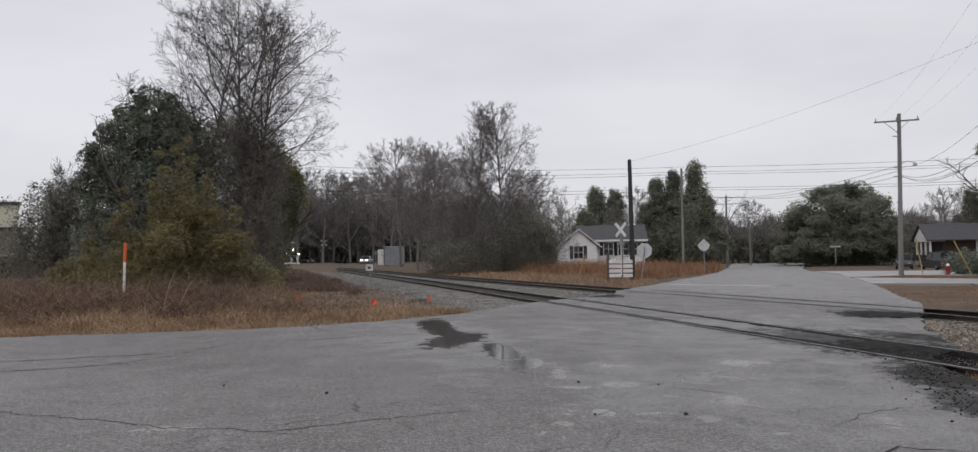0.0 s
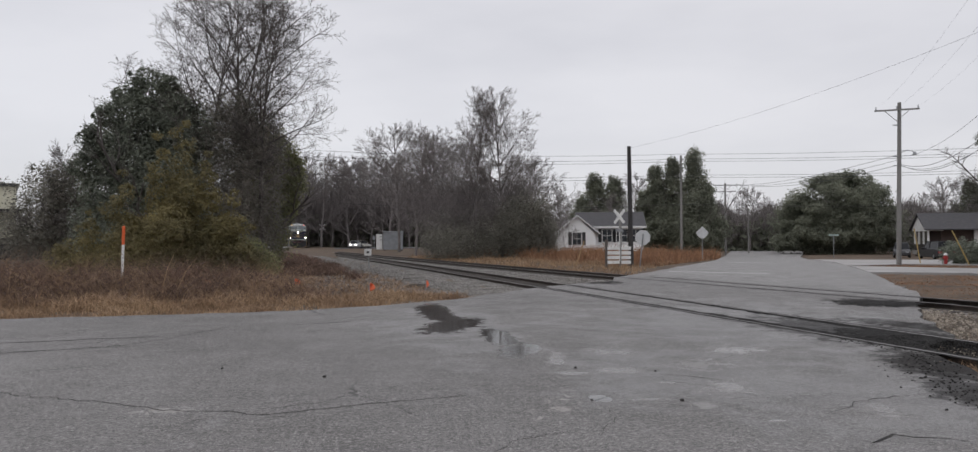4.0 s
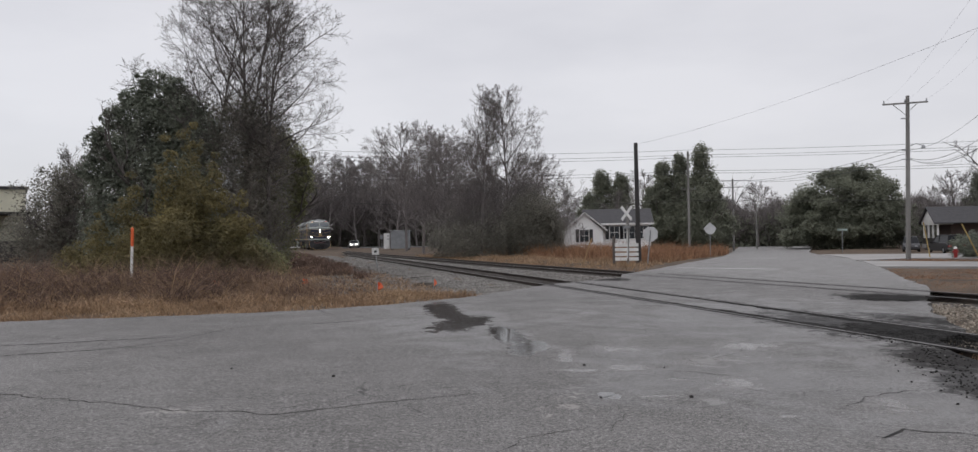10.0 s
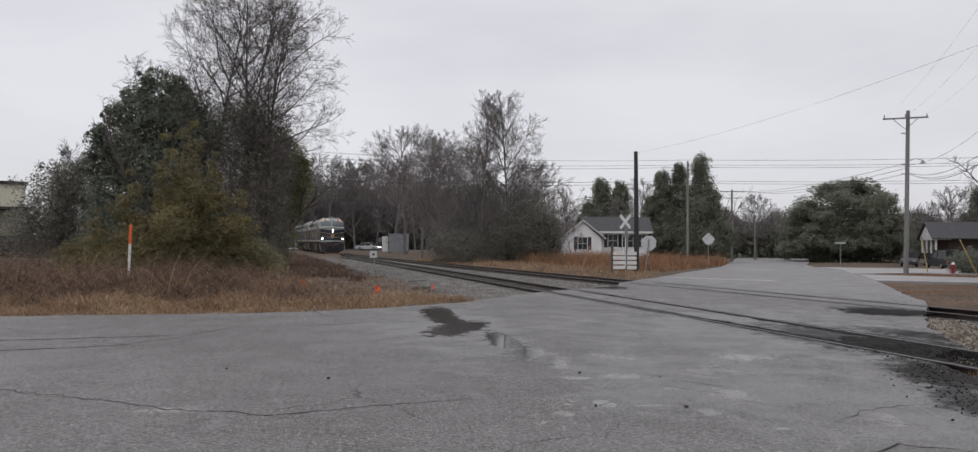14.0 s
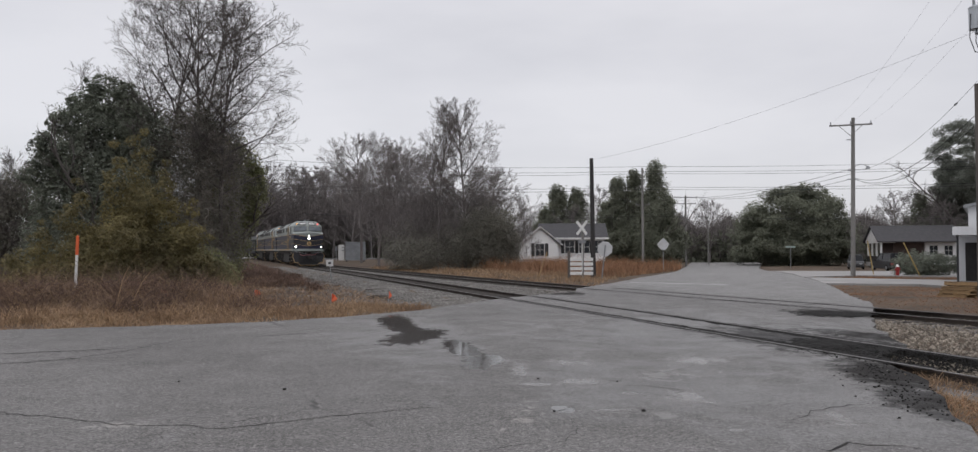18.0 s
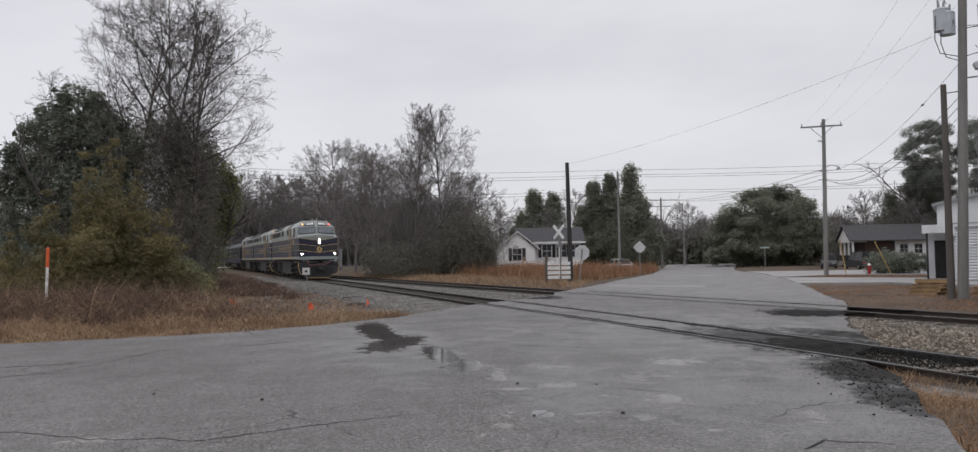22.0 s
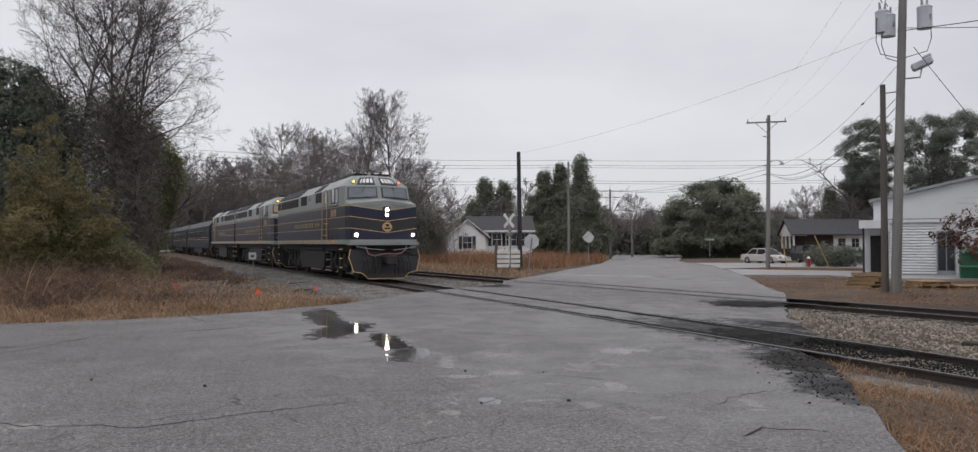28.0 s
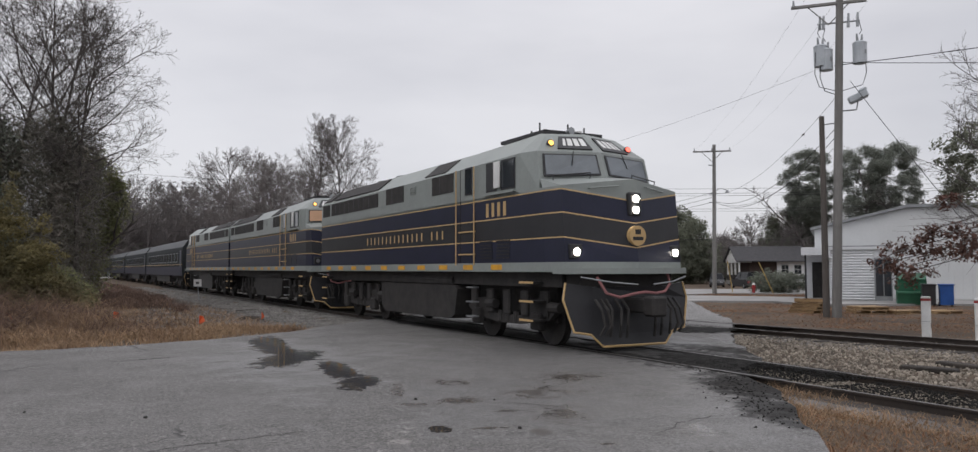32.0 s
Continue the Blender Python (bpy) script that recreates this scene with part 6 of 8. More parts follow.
def crossarm(t, z, half, dx, dy, ins=3, sag=0.0):
    """A wooden arm across (dx, dy) with braces and insulators."""
    bm = bmesh.new()
    rod(bm, (-dx * half, -dy * half, z), (dx * half, dy * half, z + sag), 0.065, n=4)
    a = part("crossarm", bm, POLE, t)
    for s in (-1, 1):
        part("brace", rods(((0, 0, z - 0.75), (s * dx * half * 0.55, s * dy * half * 0.55, z - 0.03), 0.02), n=5), POLE, t)
    for q in range(ins):
        k = -0.93 + 1.86 * q / max(1, ins - 1)
        part("insulator", rods(((dx * half * k, dy * half * k, z + 0.03), (dx * half * k, dy * half * k, z + 0.26), 0.05, 0.03)), STEEL, a)


utility_pole("short black creosoted pole without wires beside the crossing", (8.7, 45.5, -0.05), 7.45, 0.165, POLE_D, (-0.1, 0))
fp = utility_pole("grey wooden utility pole with one crossarm", (27.34, 45.06, -0.1), 10.75, 0.16, POLE, (0.2, 0))
crossarm(fp, 10.25, 1.35, 0.83, -0.55)
part("street_lamp_arm", line_rod([(0.15, 0, 7.35), (0.5, -0.3, 7.55), (0.85, -0.55, 7.4)], 0.025), STEEL, fp)
part("lamp_head", rods(((0.85, -0.55, 7.42), (0.85, -0.55, 7.18), 0.07, 0.16)), STEEL, fp, "small grey street lamp")
for z in (9.2, 7.1, 6.5):
    part("bracket", boxes((-0.3, 0.3, -0.05, 0.05, z, z + 0.06)), STEEL, fp)

tp = utility_pole("tall grey utility pole with three transformers", (12.49, 20.41, -0.1), 12.0, 0.17, POLE, (0.32, -0.25))
dx, dy = 0.72, -0.69
crossarm(tp, 11.25, 1.25, dx, dy, 2)
part("fuse_arm", rods(((-dx * 0.7 + 0.25, -dy * 0.7 - 0.2, 10.55), (dx * 0.7 + 0.25, dy * 0.7 - 0.2, 10.55), 0.03), n=6), STEEL, tp)
for k in (-0.62, -0.5, 0.32, 0.62):
    x, y = dx * k + 0.25, dy * k - 0.2
    part("fuse_cutout", rods(((x, y, 10.35), (x + 0.03, y, 10.85), 0.055, 0.035)), STEEL, tp)
for k, q in ((-0.66, 0.1), (0.62, 0.1), (-0.1, -0.45)):
    x, y, z = dx * k + 0.22 + q * 0.5, dy * k - 0.2 - q * 0.5, (9.0 if abs(k) > 0.3 else 8.85)
    tank = bmesh.new()
    rod(tank, (x, y, z), (x, y, z + 0.72), 0.235, n=16)
    rod(tank, (x, y, z + 0.72), (x, y, z + 0.78), 0.25, 0.19, n=16)
    tk = part("transformer", tank, GREYBOX_L, tp, "pale grey transformer can")
    for o in (-0.1, 0.1):
        part("bushing", rods(((x + o, y, z + 0.76), (x + o * 1.3, y, z + 1.05), 0.05, 0.03)), STEEL, tk)
    part("lug", boxes((x - 0.03, x + 0.03, y - 0.26, y - 0.2, z + 0.3, z + 0.45)), STEEL, tk)
    part("jumper_wire", line_rod([(x, y, z + 1.05), (x + 0.12 * (1 if k > 0 else -1), y, z + 1.2), (x, y, z + 1.55)], 0.012, 4), WIRE, tp)
    part("drop_wire", line_rod([(x + (0.25 if k > 0 else -0.25), y, z + 0.5), (x + (0.3 if k > 0 else -0.3), y, z - 0.3), (x + (0.1 if k > 0 else -0.1), y, z - 0.75), (0.22, -0.18, z - 0.95)], 0.014, 4), WIRE, tp)
part("flood_arm", line_rod([(0.2, -0.16, 7.35), (0.62, -0.56, 7.36), (0.66, -0.6, 7.72)], 0.028), STEEL, tp)
fl_head = part("flood_lamp", boxes((-0.36, 0.3, -0.17, 0.17, -0.12, 0.12), (0.05, 0.33, -0.15, 0.15, 0.1, 0.22), bevel=0.035), GREYBOX_L, tp, "pale boxy floodlight")
fl_head.matrix_basis = pose(0.68, -0.62, 7.82, 0, -22, -45)
part("lens", boxes((-0.3, 0.1, -0.14, 0.14, -0.135, -0.121)), STEEL, fl_head)
sp = utility_pole("old cut-off wooden pole", (12.30, 20.66, -0.1), 7.2, 0.125, POLE_B)
part("tie_bar", line_rod([(0.0, 0, 6.9), (0.45, -0.3, 6.95)], 0.02), STEEL, sp)


def cable(p, q, sag, r=0.014, name="cable", label="dark overhead cable between wooden poles", kinks=()):
    p, q = Vector(p), Vector(q)
    pts = []
    for i in range(17):
        f = i / 16
        v = p.lerp(q, f)
        v.z -= 4 * sag * f * (1 - f)
        pts.append(v)
    vs, fs = [], []
    d = (q - p).normalized()
    u = d.cross(Vector((0, 0, 1))).normalized()
    w = u.cross(d)
    for v in pts:
        vs += [v + u * r, v + w * r, v - u * r, v - w * r]
    for i in range(16):
        for s in range(4):
            fs.append((4 * i + s, 4 * i + (s + 1) % 4, 4 * i + 4 + (s + 1) % 4, 4 * i + 4 + s))
    ob = tagged(link_mesh(name, vs, fs, WIRE), label, "cable")
    for f in kinks:
        v = p.lerp(q, f)
        v.z -= 4 * sag * f * (1 - f)
        part("splice", rods((v - d * 0.12, v + d * 0.12, 0.035)), WIRE, ob)
    return ob


FP, TP = Vector((27.5, 45.0, 0)), Vector((12.78, 20.18, 0))
top_f = [FP + Vector((0.83 * k, -0.55 * k, 10.4)) for k in (-1.25, 0, 1.25)]
top_t = [TP + Vector((0.72 * k, -0.69 * k, 11.4)) for k in (-1.15, 0, 1.15)]
for a, b in zip(top_f, top_t):
    cable(a, b, 0.5, 0.0035)
for z0, z1, sg in ((7.05, 8.0, 0.9), (6.5, 6.9, 1.1), (6.45, 6.6, 1.3), (6.4, 6.2, 1.0)):
    cable(FP + Vector((0.1, 0, z0)), TP + Vector((0, 0, z1)), sg, 0.014 if sg > 1 else 0.009, kinks=(0.82,) if z0 > 7 else ())
# the long span from the black pole to the transformer pole
cable((8.62, 45.5, 7.3), TP + Vector((-0.2, 0, 9.0)), 0.45, 0.0045)
cable((12.6, 20.3, 8.9), (30, -3, 11.0), 0.6, 0.015)
cable((12.7, 20.2, 9.0), (34, 6, 9.3), 0.5, 0.012)
cable((12.95, 19.95, 8.3), (11.95, 12.7, -0.12), 0.1, 0.013, label="heavy dark guy cable down to the ground")
# the line of wires across the road, from pole to pole, and on beyond
p2 = utility_pole("distant grey utility pole by the evergreens", (33.3, 90.3, fall(33, 90)), 12.6, 0.17)
crossarm(p2, 7.9, 0.9, 0.9, -0.3, 2)
p3 = utility_pole("distant utility pole with two crossarms", (45.2, 101.2, fall(45, 101)), 10.2, 0.16)
crossarm(p3, 9.9, 1.7, 0.95, -0.3)
crossarm(p3, 9.0, 1.5, 0.95, -0.3)
p4 = utility_pole("distant utility pole down the street", (55.0, 112.0, fall(55, 112)), 7.0, 0.14)
utility_pole("distant utility pole behind the cream building", (-36.9, 82, 0), 7.6, 0.12)
for k, z in enumerate((12.2, 11.6, 11.3, 9.6, 9.3)):
    cable((-12, 106, z + 1.4 - 0.2 * k), (33.4, 90.3, z), 0.5, 0.018)
    cable((33.4, 90.3, z), (95, 62, z + 0.9), 0.7, 0.018)
cable((33.4, 90.3, 5.9), (95, 66, 6.0), 0.6, 0.018)
cable((-8, 112, 6.8), (33.4, 90.3, 5.9), 0.6, 0.018)
for k, s in enumerate((-1.5, 0, 1.5)):
    cable((45.2 + 0.95 * s, 101.2 - 0.3 * s, 9.3), FP + Vector((0, 0, 7.2 - 0.35 * k)), 0.8, 0.014)
    cable((45.2 + 0.95 * s, 101.2 - 0.3 * s, 9.2), (55.0, 112.0, 6.2), 0.3, 0.014)


# ---- crossing signs and fence ----
def sign_post(name, label, at, h, r=0.04, mat=STEEL, turn=0.0, square=False):
    t = thing(name, label, "road sign", at, turn)
    part("post", boxes((-r, r, -r, r, -0.2, h)) if square else rods(((0, 0, -0.2), (0, 0, h), r)), mat, t)
    return t


def crossbuck(at, turn, h, label, s=1.0):
    t = sign_post("crossbuck", label, at, h, 0.06 * s, POLE, turn, True)
    for a in (45, -45):
        bm = boxes((-0.56 * s, 0.56 * s, -0.012, 0.012, -0.09 * s, 0.09 * s), bevel=0.004)
        b = part("blade", bm, WHITE, t, "white crossbuck blade")
        b.matrix_basis = pose(0, -0.07 - (0.03 if a > 0 else 0), h - 0.42 * s, 0, a, 0)
    return t


cb = crossbuck((7.37, 43.87, 0), -62, 3.4, "wooden crossbuck post at the crossing, white blades")
part("track_count_sign", boxes((-0.3, 0.3, -0.09, -0.075, 2.05, 2.25)), STEEL, cb)
part("reflective_strip", boxes((-0.03, 0.03, -0.075, -0.062, 0.3, 2.3)), WHITE, cb, "white reflective strip")


def octagon(r):
    return [(r * math.cos(radians(22.5 + 45 * k)), r * math.sin(radians(22.5 + 45 * k))) for k in range(8)]


def plate(t, outline, z, mat, name="sign_plate", y=-0.05, label=""):
    bm = bmesh.new()
    a = [bm.verts.new((x, y, z + v)) for x, v in outline]
    b = [bm.verts.new((x, y + 0.006, z + v)) for x, v in outline]
    bm.faces.new(a)
    bm.faces.new(b[::-1])
    for i in range(len(a)):
        bm.faces.new((a[i], a[(i + 1) % len(a)], b[(i + 1) % len(a)], b[i]))
    return part(name, bm, mat, t, label)


st = sign_post("stop_sign", "stop sign seen from its bare metal back, leaning", (8.36, 43.3, 0), 1.95, 0.035, STEEL, -29)
st.matrix_basis = pose(8.36, 43.3, 0, 0, 6, -29)
plate(st, octagon(0.47), 1.72, SIGNBACK, y=0.04)
st2 = sign_post("stop_sign", "stop sign and route sign on one post, seen from behind", (24.3, 66.9, fall(24, 67)), 2.8, 0.04, STEEL, -24)
plate(st2, octagon(0.5), 2.45, SIGNBACK, y=-0.05)
plate(st2, [(0.6 * math.cos(radians(90 * k)), 0.6 * math.sin(radians(90 * k))) for k in range(4)], 2.5, SIGNBACK, y=0.05)
fn = thing("crossing_fence", "short white board fence with wooden posts beside the crossing", "fence", (7.3, 44.0, 0), -20)
for x in (-0.72, 0.66):
    part("post", boxes((x - 0.09, x + 0.09, -0.09, 0.09, -0.2, 1.6 if x < 0 else 1.2), bevel=0.015), POLE_B, fn)
for k, z in enumerate((0.14, 0.42, 0.70, 0.98)):
    part("board", boxes((-0.66, 0.72, -0.13, -0.09, z, z + 0.2), bevel=0.01), WHITE, fn, "white painted board")
ps = thing("guy_guard", "tilted orange-brown guy wire guard in the weeds", "guy guard", (5.6, 47, 0))
part("guard_tube", rods(((0, 0, 0), (0.55, 0, 1.5), 0.035)), PALLET, ps)
ms = thing("railway_marker", "small white square railway marker on a post", "marker", (-7.35, 49.0, -0.2))
part("post", rods(((0.12, 0, -0.1), (0, 0, 1.1), 0.03)), STEEL, ms)
part("plate", boxes((-0.22, 0.22, -0.06, -0.035, 0.86, 1.28), bevel=0.006), WHITE, ms, "white square plate")
part("symbol_bar", boxes((-0.08, 0.08, -0.068, -0.058, 1.0, 1.13)), BLACKP, ms)
om = thing("marker_post", "white plastic marker post with an orange top", "marker post", (-16.6, 28.6, 0.02))
om.matrix_basis = pose(-16.6, 28.6, 0.04, 0, 1.5, 0)
part("tube", rods(((0, 0, -0.1), (0, 0, 1.5), 0.045), n=12), WHITE, om)
part("orange_cap", rods(((0, 0, 1.48), (0, 0, 2.1), 0.05), ((0, 0, 2.1), (0, 0, 2.13), 0.05, 0.025), n=12), ORANGE, om)
for k, (x, y) in enumerate(((-13.59, 26.38), (-10.76, 26.14), (-8.46, 22.9), (-6.65, 24.1))):
    fl = thing("survey_flag", "orange survey flag on a wire in the grass", "flag", (x, y, -0.1), 20 * k, group="survey flags")
    part("wire", rods(((0, 0, 0), (0.03, 0, 0.5), 0.008), n=5), STEEL, fl)
    bm = bmesh.new()
    vs = [bm.verts.new(p) for p in ((0.03, 0, 0.5), (0.2, 0.03, 0.46), (0.24, -0.02, 0.33), (0.13, 0.04, 0.24), (0.02, 0, 0.27))]
    bm.faces.new(vs)
    bmesh.ops.solidify(bm, geom=bm.faces[:], thickness=0.004)
    part("cloth", bm, ORANGE, fl, "orange plastic flag")
for x, y in ((8.62, 13.95), (8.5, 12.45)):
    wp = thing("marker_post", "square white plastic marker post with an orange band", "marker post", (x, y, -0.15), 30)
    part("tube", boxes((-0.115, 0.115, -0.1, 0.1, -0.1, 0.98), bevel=0.015), WHITE, wp)
    part("band", boxes((-0.12, 0.12, -0.105, 0.105, 0.98, 1.03)), REDP, wp, "faded orange band")
    part("cap", boxes((-0.118, 0.118, -0.103, 0.103, 1.03, 1.09), bevel=0.02), WHITE, wp)
    part("sleeve_joint", boxes((-0.118, 0.118, -0.103, 0.103, 0.45, 0.46)), GREYBOX, wp)
    part("small_label", boxes((-0.03, 0.03, -0.108, -0.101, 0.28, 0.42)), BLACKP, wp)

# ---- equipment at the far crossing ----
hut = thing("signal_hut", "grey corrugated steel signal hut on the gravel", "equipment hut", (-0.4, 119.6, 0), -4)
part("wall", boxes((-1.5, 1.5, -1.2, 1.2, 0.1, 2.75)), GREYBOX, hut)
for k in range(11):
    part("rib", boxes((-1.42 + k * 0.284, -1.36 + k * 0.284, -1.23, -1.2, 0.12, 2.72)), GREYBOX, hut)
part("roof", boxes((-1.6, 1.6, -1.3, 1.3, 2.75, 2.9), bevel=0.04), GREYBOX, hut)
part("skid", boxes((-1.4, -1.2, -1.2, 1.2, -0.1, 0.1), (1.2, 1.4, -1.2, 1.2, -0.1, 0.1)), T_DARK, hut)
cab2 = thing("signal_cabinet", "white signal cabinet beside the hut", "cabinet", (-2.5, 119.8, 0), -4)
part("case", boxes((-0.45, 0.45, -0.4, 0.4, 0.1, 2.45), bevel=0.03), WHITE, cab2)
part("vent", boxes((0.1, 0.4, -0.42, -0.4, 1.5, 1.65), (0.1, 0.4, -0.42, -0.4, 2.0, 2.15)), STEEL, cab2)
part("meter_box", boxes((-0.95, -0.6, -0.2, 0.1, 1.6, 2.2)), GREYBOX, cab2)
part("conduit", rods(((-0.75, 0, 0), (-0.75, 0, 1.6), 0.05)), STEEL, cab2)
xb = crossbuck((-11.6, 166, 0), 0, 4.9, "distant crossbuck signal mast at the far crossing", 1.5)
part("lamp_arm", rods(((-0.5, -0.05, 2.6), (0.5, -0.05, 2.6), 0.05)), BLACKP, xb)
part("lamp_hood", rods(((-0.45, -0.1, 2.6), (-0.45, -0.14, 2.6), 0.3), n=14), GREYBOX, xb)
rail = thing("white_guard_rail", "low white guard rail at the far crossing", "guard rail", (-19, 149.7, 0))
for x in (-1.9, 0.2):
    part("post", boxes((x - 0.07, x + 0.07, -0.07, 0.07, -0.1, 2.1)), GREYBOX, rail)
part("beam", boxes((-5.5, 3.2, -0.05, 0.05, 0.15, 0.4)), WHITE, rail)
for x, h in ((-17.35, 1.35), (-16.25, 1.75)):
    c = thing("signal_cabinet", "small pale relay case on a post", "cabinet", (x, 149.8, 0))
    part("case", boxes((-0.22, 0.22, -0.15, 0.15, h * 0.45, h), bevel=0.03), GREYBOX_L, c)
    part("stem", rods(((0, 0, -0.1), (0, 0, h * 0.45), 0.09)), WHITE, c)
sheet("far_road", [(-60, 150.5), (-60, 158), (40, 163), (60, 160), (60, 152), (8, 150)], -0.02, 0.1, ASPHALT, "grey road at the far crossing", False)


# ---- houses ----
def wall_window(t, cx, z0, z1, w, y, shutters=True, mat=WHITE):
    """A sash window in a wall that faces -y."""
    f = part("window_frame", boxes((cx - w / 2 - 0.07, cx + w / 2 + 0.07, y - 0.05, y - 0.005, z0 - 0.07, z1 + 0.07)), mat, t)
    part("pane", boxes((cx - w / 2, cx + w / 2, y - 0.055, y - 0.048, z0, (z0 + z1) / 2 - 0.02)), PANE, f)
    part("pane", boxes((cx - w / 2, cx + w / 2, y - 0.055, y - 0.048, (z0 + z1) / 2 + 0.02, z1)), PANE, f)
    part("muntin", boxes((cx - 0.015, cx + 0.015, y - 0.06, y - 0.054, z0, z1)), mat, f)
    part("sill", boxes((cx - w / 2 - 0.1, cx + w / 2 + 0.1, y - 0.1, y, z0 - 0.12, z0 - 0.07)), mat, f)
    if shutters:
        for s in (-1, 1):
            part("shutter", boxes((cx + s * (w / 2 + 0.27) - 0.19, cx + s * (w / 2 + 0.27) + 0.19, y - 0.05, y - 0.004, z0 - 0.05, z1 + 0.05), bevel=0.01), BLACKP, t, "black shutter")


def clapboards(t, x0, x1, y, z0, z1, step=0.2, mat=SIDING):
    k = 0
    z = z0
    while z < z1 - 0.02:
        part("clapboard", xprism([(y - 0.022, z), (y - 0.004, min(z + step, z1)), (y, min(z + step, z1)), (y, z)], x0, x1), mat, t)
        z += step


def gable_roof(t, x0, x1, y0, y1, ze, zr, over=0.35, mat=SHINGLE, along_x=True):
    """Two thick slopes over a rectangle, ridge along x (or y)."""
    if along_x:
        ym = (y0 + y1) / 2
        for a in (y0 - over, y1 + over):
            sl = (zr - ze) / (ym - y0)
            ea = zr - sl * abs(a - ym)
            part("roof_slope", xprism([(a, ea), (ym, zr), (ym, zr + 0.14), (a, ea + 0.14)], x0 - over, x1 + over), mat, t)
    else:
        xm = (x0 + x1) / 2
        sl = (zr - ze) / (xm - x0)
        for a in (x0 - over, x1 + over):
            ea = zr - sl * abs(a - xm)
            bm = bmesh.new()
            f = [bm.verts.new((p, q, r)) for q in (y0 - over, y1) for p, r in ((a, ea), (xm, zr), (xm, zr + 0.14), (a, ea + 0.14))]
            for i in range(4):
                bm.faces.new((f[i], f[(i + 1) % 4], f[4 + (i + 1) % 4], f[4 + i]))
            bm.faces.new(f[:4])
            bm.faces.new(f[4:])
            part("roof_slope", bm, mat, t)


wh = thing("white_house", "white clapboard cottage with black shutters and a grey shingle roof", "house", (14.35, 81.4, -0.45), -17.5)
part("wall", boxes((2.1, 9.5, 1.2, 8.5, 0, 3.5)), SIDING, wh)
part("wall", boxes((0, 4.0, 0, 6, 0, 2.75)), SIDING, wh)
bm = bmesh.new()
g = [bm.verts.new(p) for p in ((0, -0.01, 2.7), (4.3, -0.01, 2.7), (2.35, -0.01, 4.5), (0, 5, 2.7), (4.3, 5, 2.7), (2.35, 5, 4.5))]
for q in ((0, 1, 2), (3, 5, 4), (0, 2, 5, 3), (1, 4, 5, 2), (0, 3, 4, 1)):
    bm.faces.new([g[i] for i in q])
part("gable", bm, SIDING, wh)
clapboards(wh, 0, 4.3, 0, 0.1, 2.75, 0.26)
clapboards(wh, 4.0, 9.5, 1.2, 0.1, 3.5, 0.26)
gable_roof(wh, 0.15, 4.55, 0, 5.5, 2.7, 4.6, 0.25, SHINGLE, False)
for a, b in (((-0.1, 2.62), (2.35, 4.62)), ((4.8, 2.62), (2.35, 4.62))):
    part("barge_board", rods(((a[0], -0.28, a[1]), (b[0], -0.28, b[1]), 0.08), n=4), WHITE, wh)
gable_roof(wh, 2.45, 9.5, 1.2, 8.5, 3.45, 5.0, 0.35)
part("fascia", boxes((4.1, 9.85, 0.78, 0.84, 3.25, 3.45)), WHITE, wh)
wall_window(wh, 2.3, 1.45, 2.75, 0.95, 0)
for x in (5.6, 7.2, 8.7):
    wall_window(wh, x, 1.75, 3.1, 1.0 if x != 7.2 else 1.1, 1.2)
part("foundation", boxes((0.05, 9.45, 0.05, 8.4, -0.4, 0.1)), BRICK, wh)

ph = thing("porch_house", "low house with a white columned porch, brick front and grey roof", "house", (63.9, 84.6, -0.3), -29)
part("wall", boxes((1.6, 9.0, 0.6, 8, 0, 3.0)), BRICK, ph)
part("wall", boxes((5.2, 9.2, 0.3, 7.6, 0, 3.0)), SIDING, ph)
clapboards(ph, 5.2, 9.2, 0.3, 0.1, 3.0, 0.26)
part("porch_floor", boxes((-0.25, 1.6, -0.6, 7.9, -0.3, 0.25)), CONCRETE, ph)
for y in (-0.4, 2.1, 4.6, 7.1):
    part("porch_column", boxes((-0.15, 0.07, y - 0.11, y + 0.11, 0.25, 2.75), bevel=0.02), WHITE, ph, "white porch column")
part("porch_beam", boxes((-0.2, 0.1, -0.6, 7.9, 2.75, 3.0)), WHITE, ph)
part("porch_beam", boxes((0.1, 1.6, -0.6, -0.35, 2.75, 3.0)), WHITE, ph)
gable_roof(ph, -0.2, 9.2, -0.6, 8, 3.0, 4.95, 0.35)
bm = bmesh.new()
g = [bm.verts.new(p) for p in ((-0.25, -0.55, 3.0), (-0.25, 8, 3.0), (-0.25, 3.7, 4.9), (-0.1, -0.55, 3.0), (-0.1, 8, 3.0), (-0.1, 3.7, 4.9))]
for q in ((0, 2, 1), (3, 4, 5), (0, 1, 4, 3), (1, 2, 5, 4), (2, 0, 3, 5)):
    bm.faces.new([g[i] for i in q])
part("gable", bm, WHITE, ph)
wall_window(ph, 6.2, 1.2, 2.4, 0.9, 0.3, False)
wall_window(ph, 7.9, 1.2, 2.4, 0.9, 0.3, False)
part("foundation", boxes((0, 9.1, 0.4, 7.5, -0.8, 0.0)), BRICK, ph)
part("porch_rail", boxes((-0.2, -0.1, -0.4, 7.1, 0.25, 1.05), (-0.2, 1.5, -0.55, -0.45, 0.25, 1.05)), T_DARK, ph, "dark porch railing")


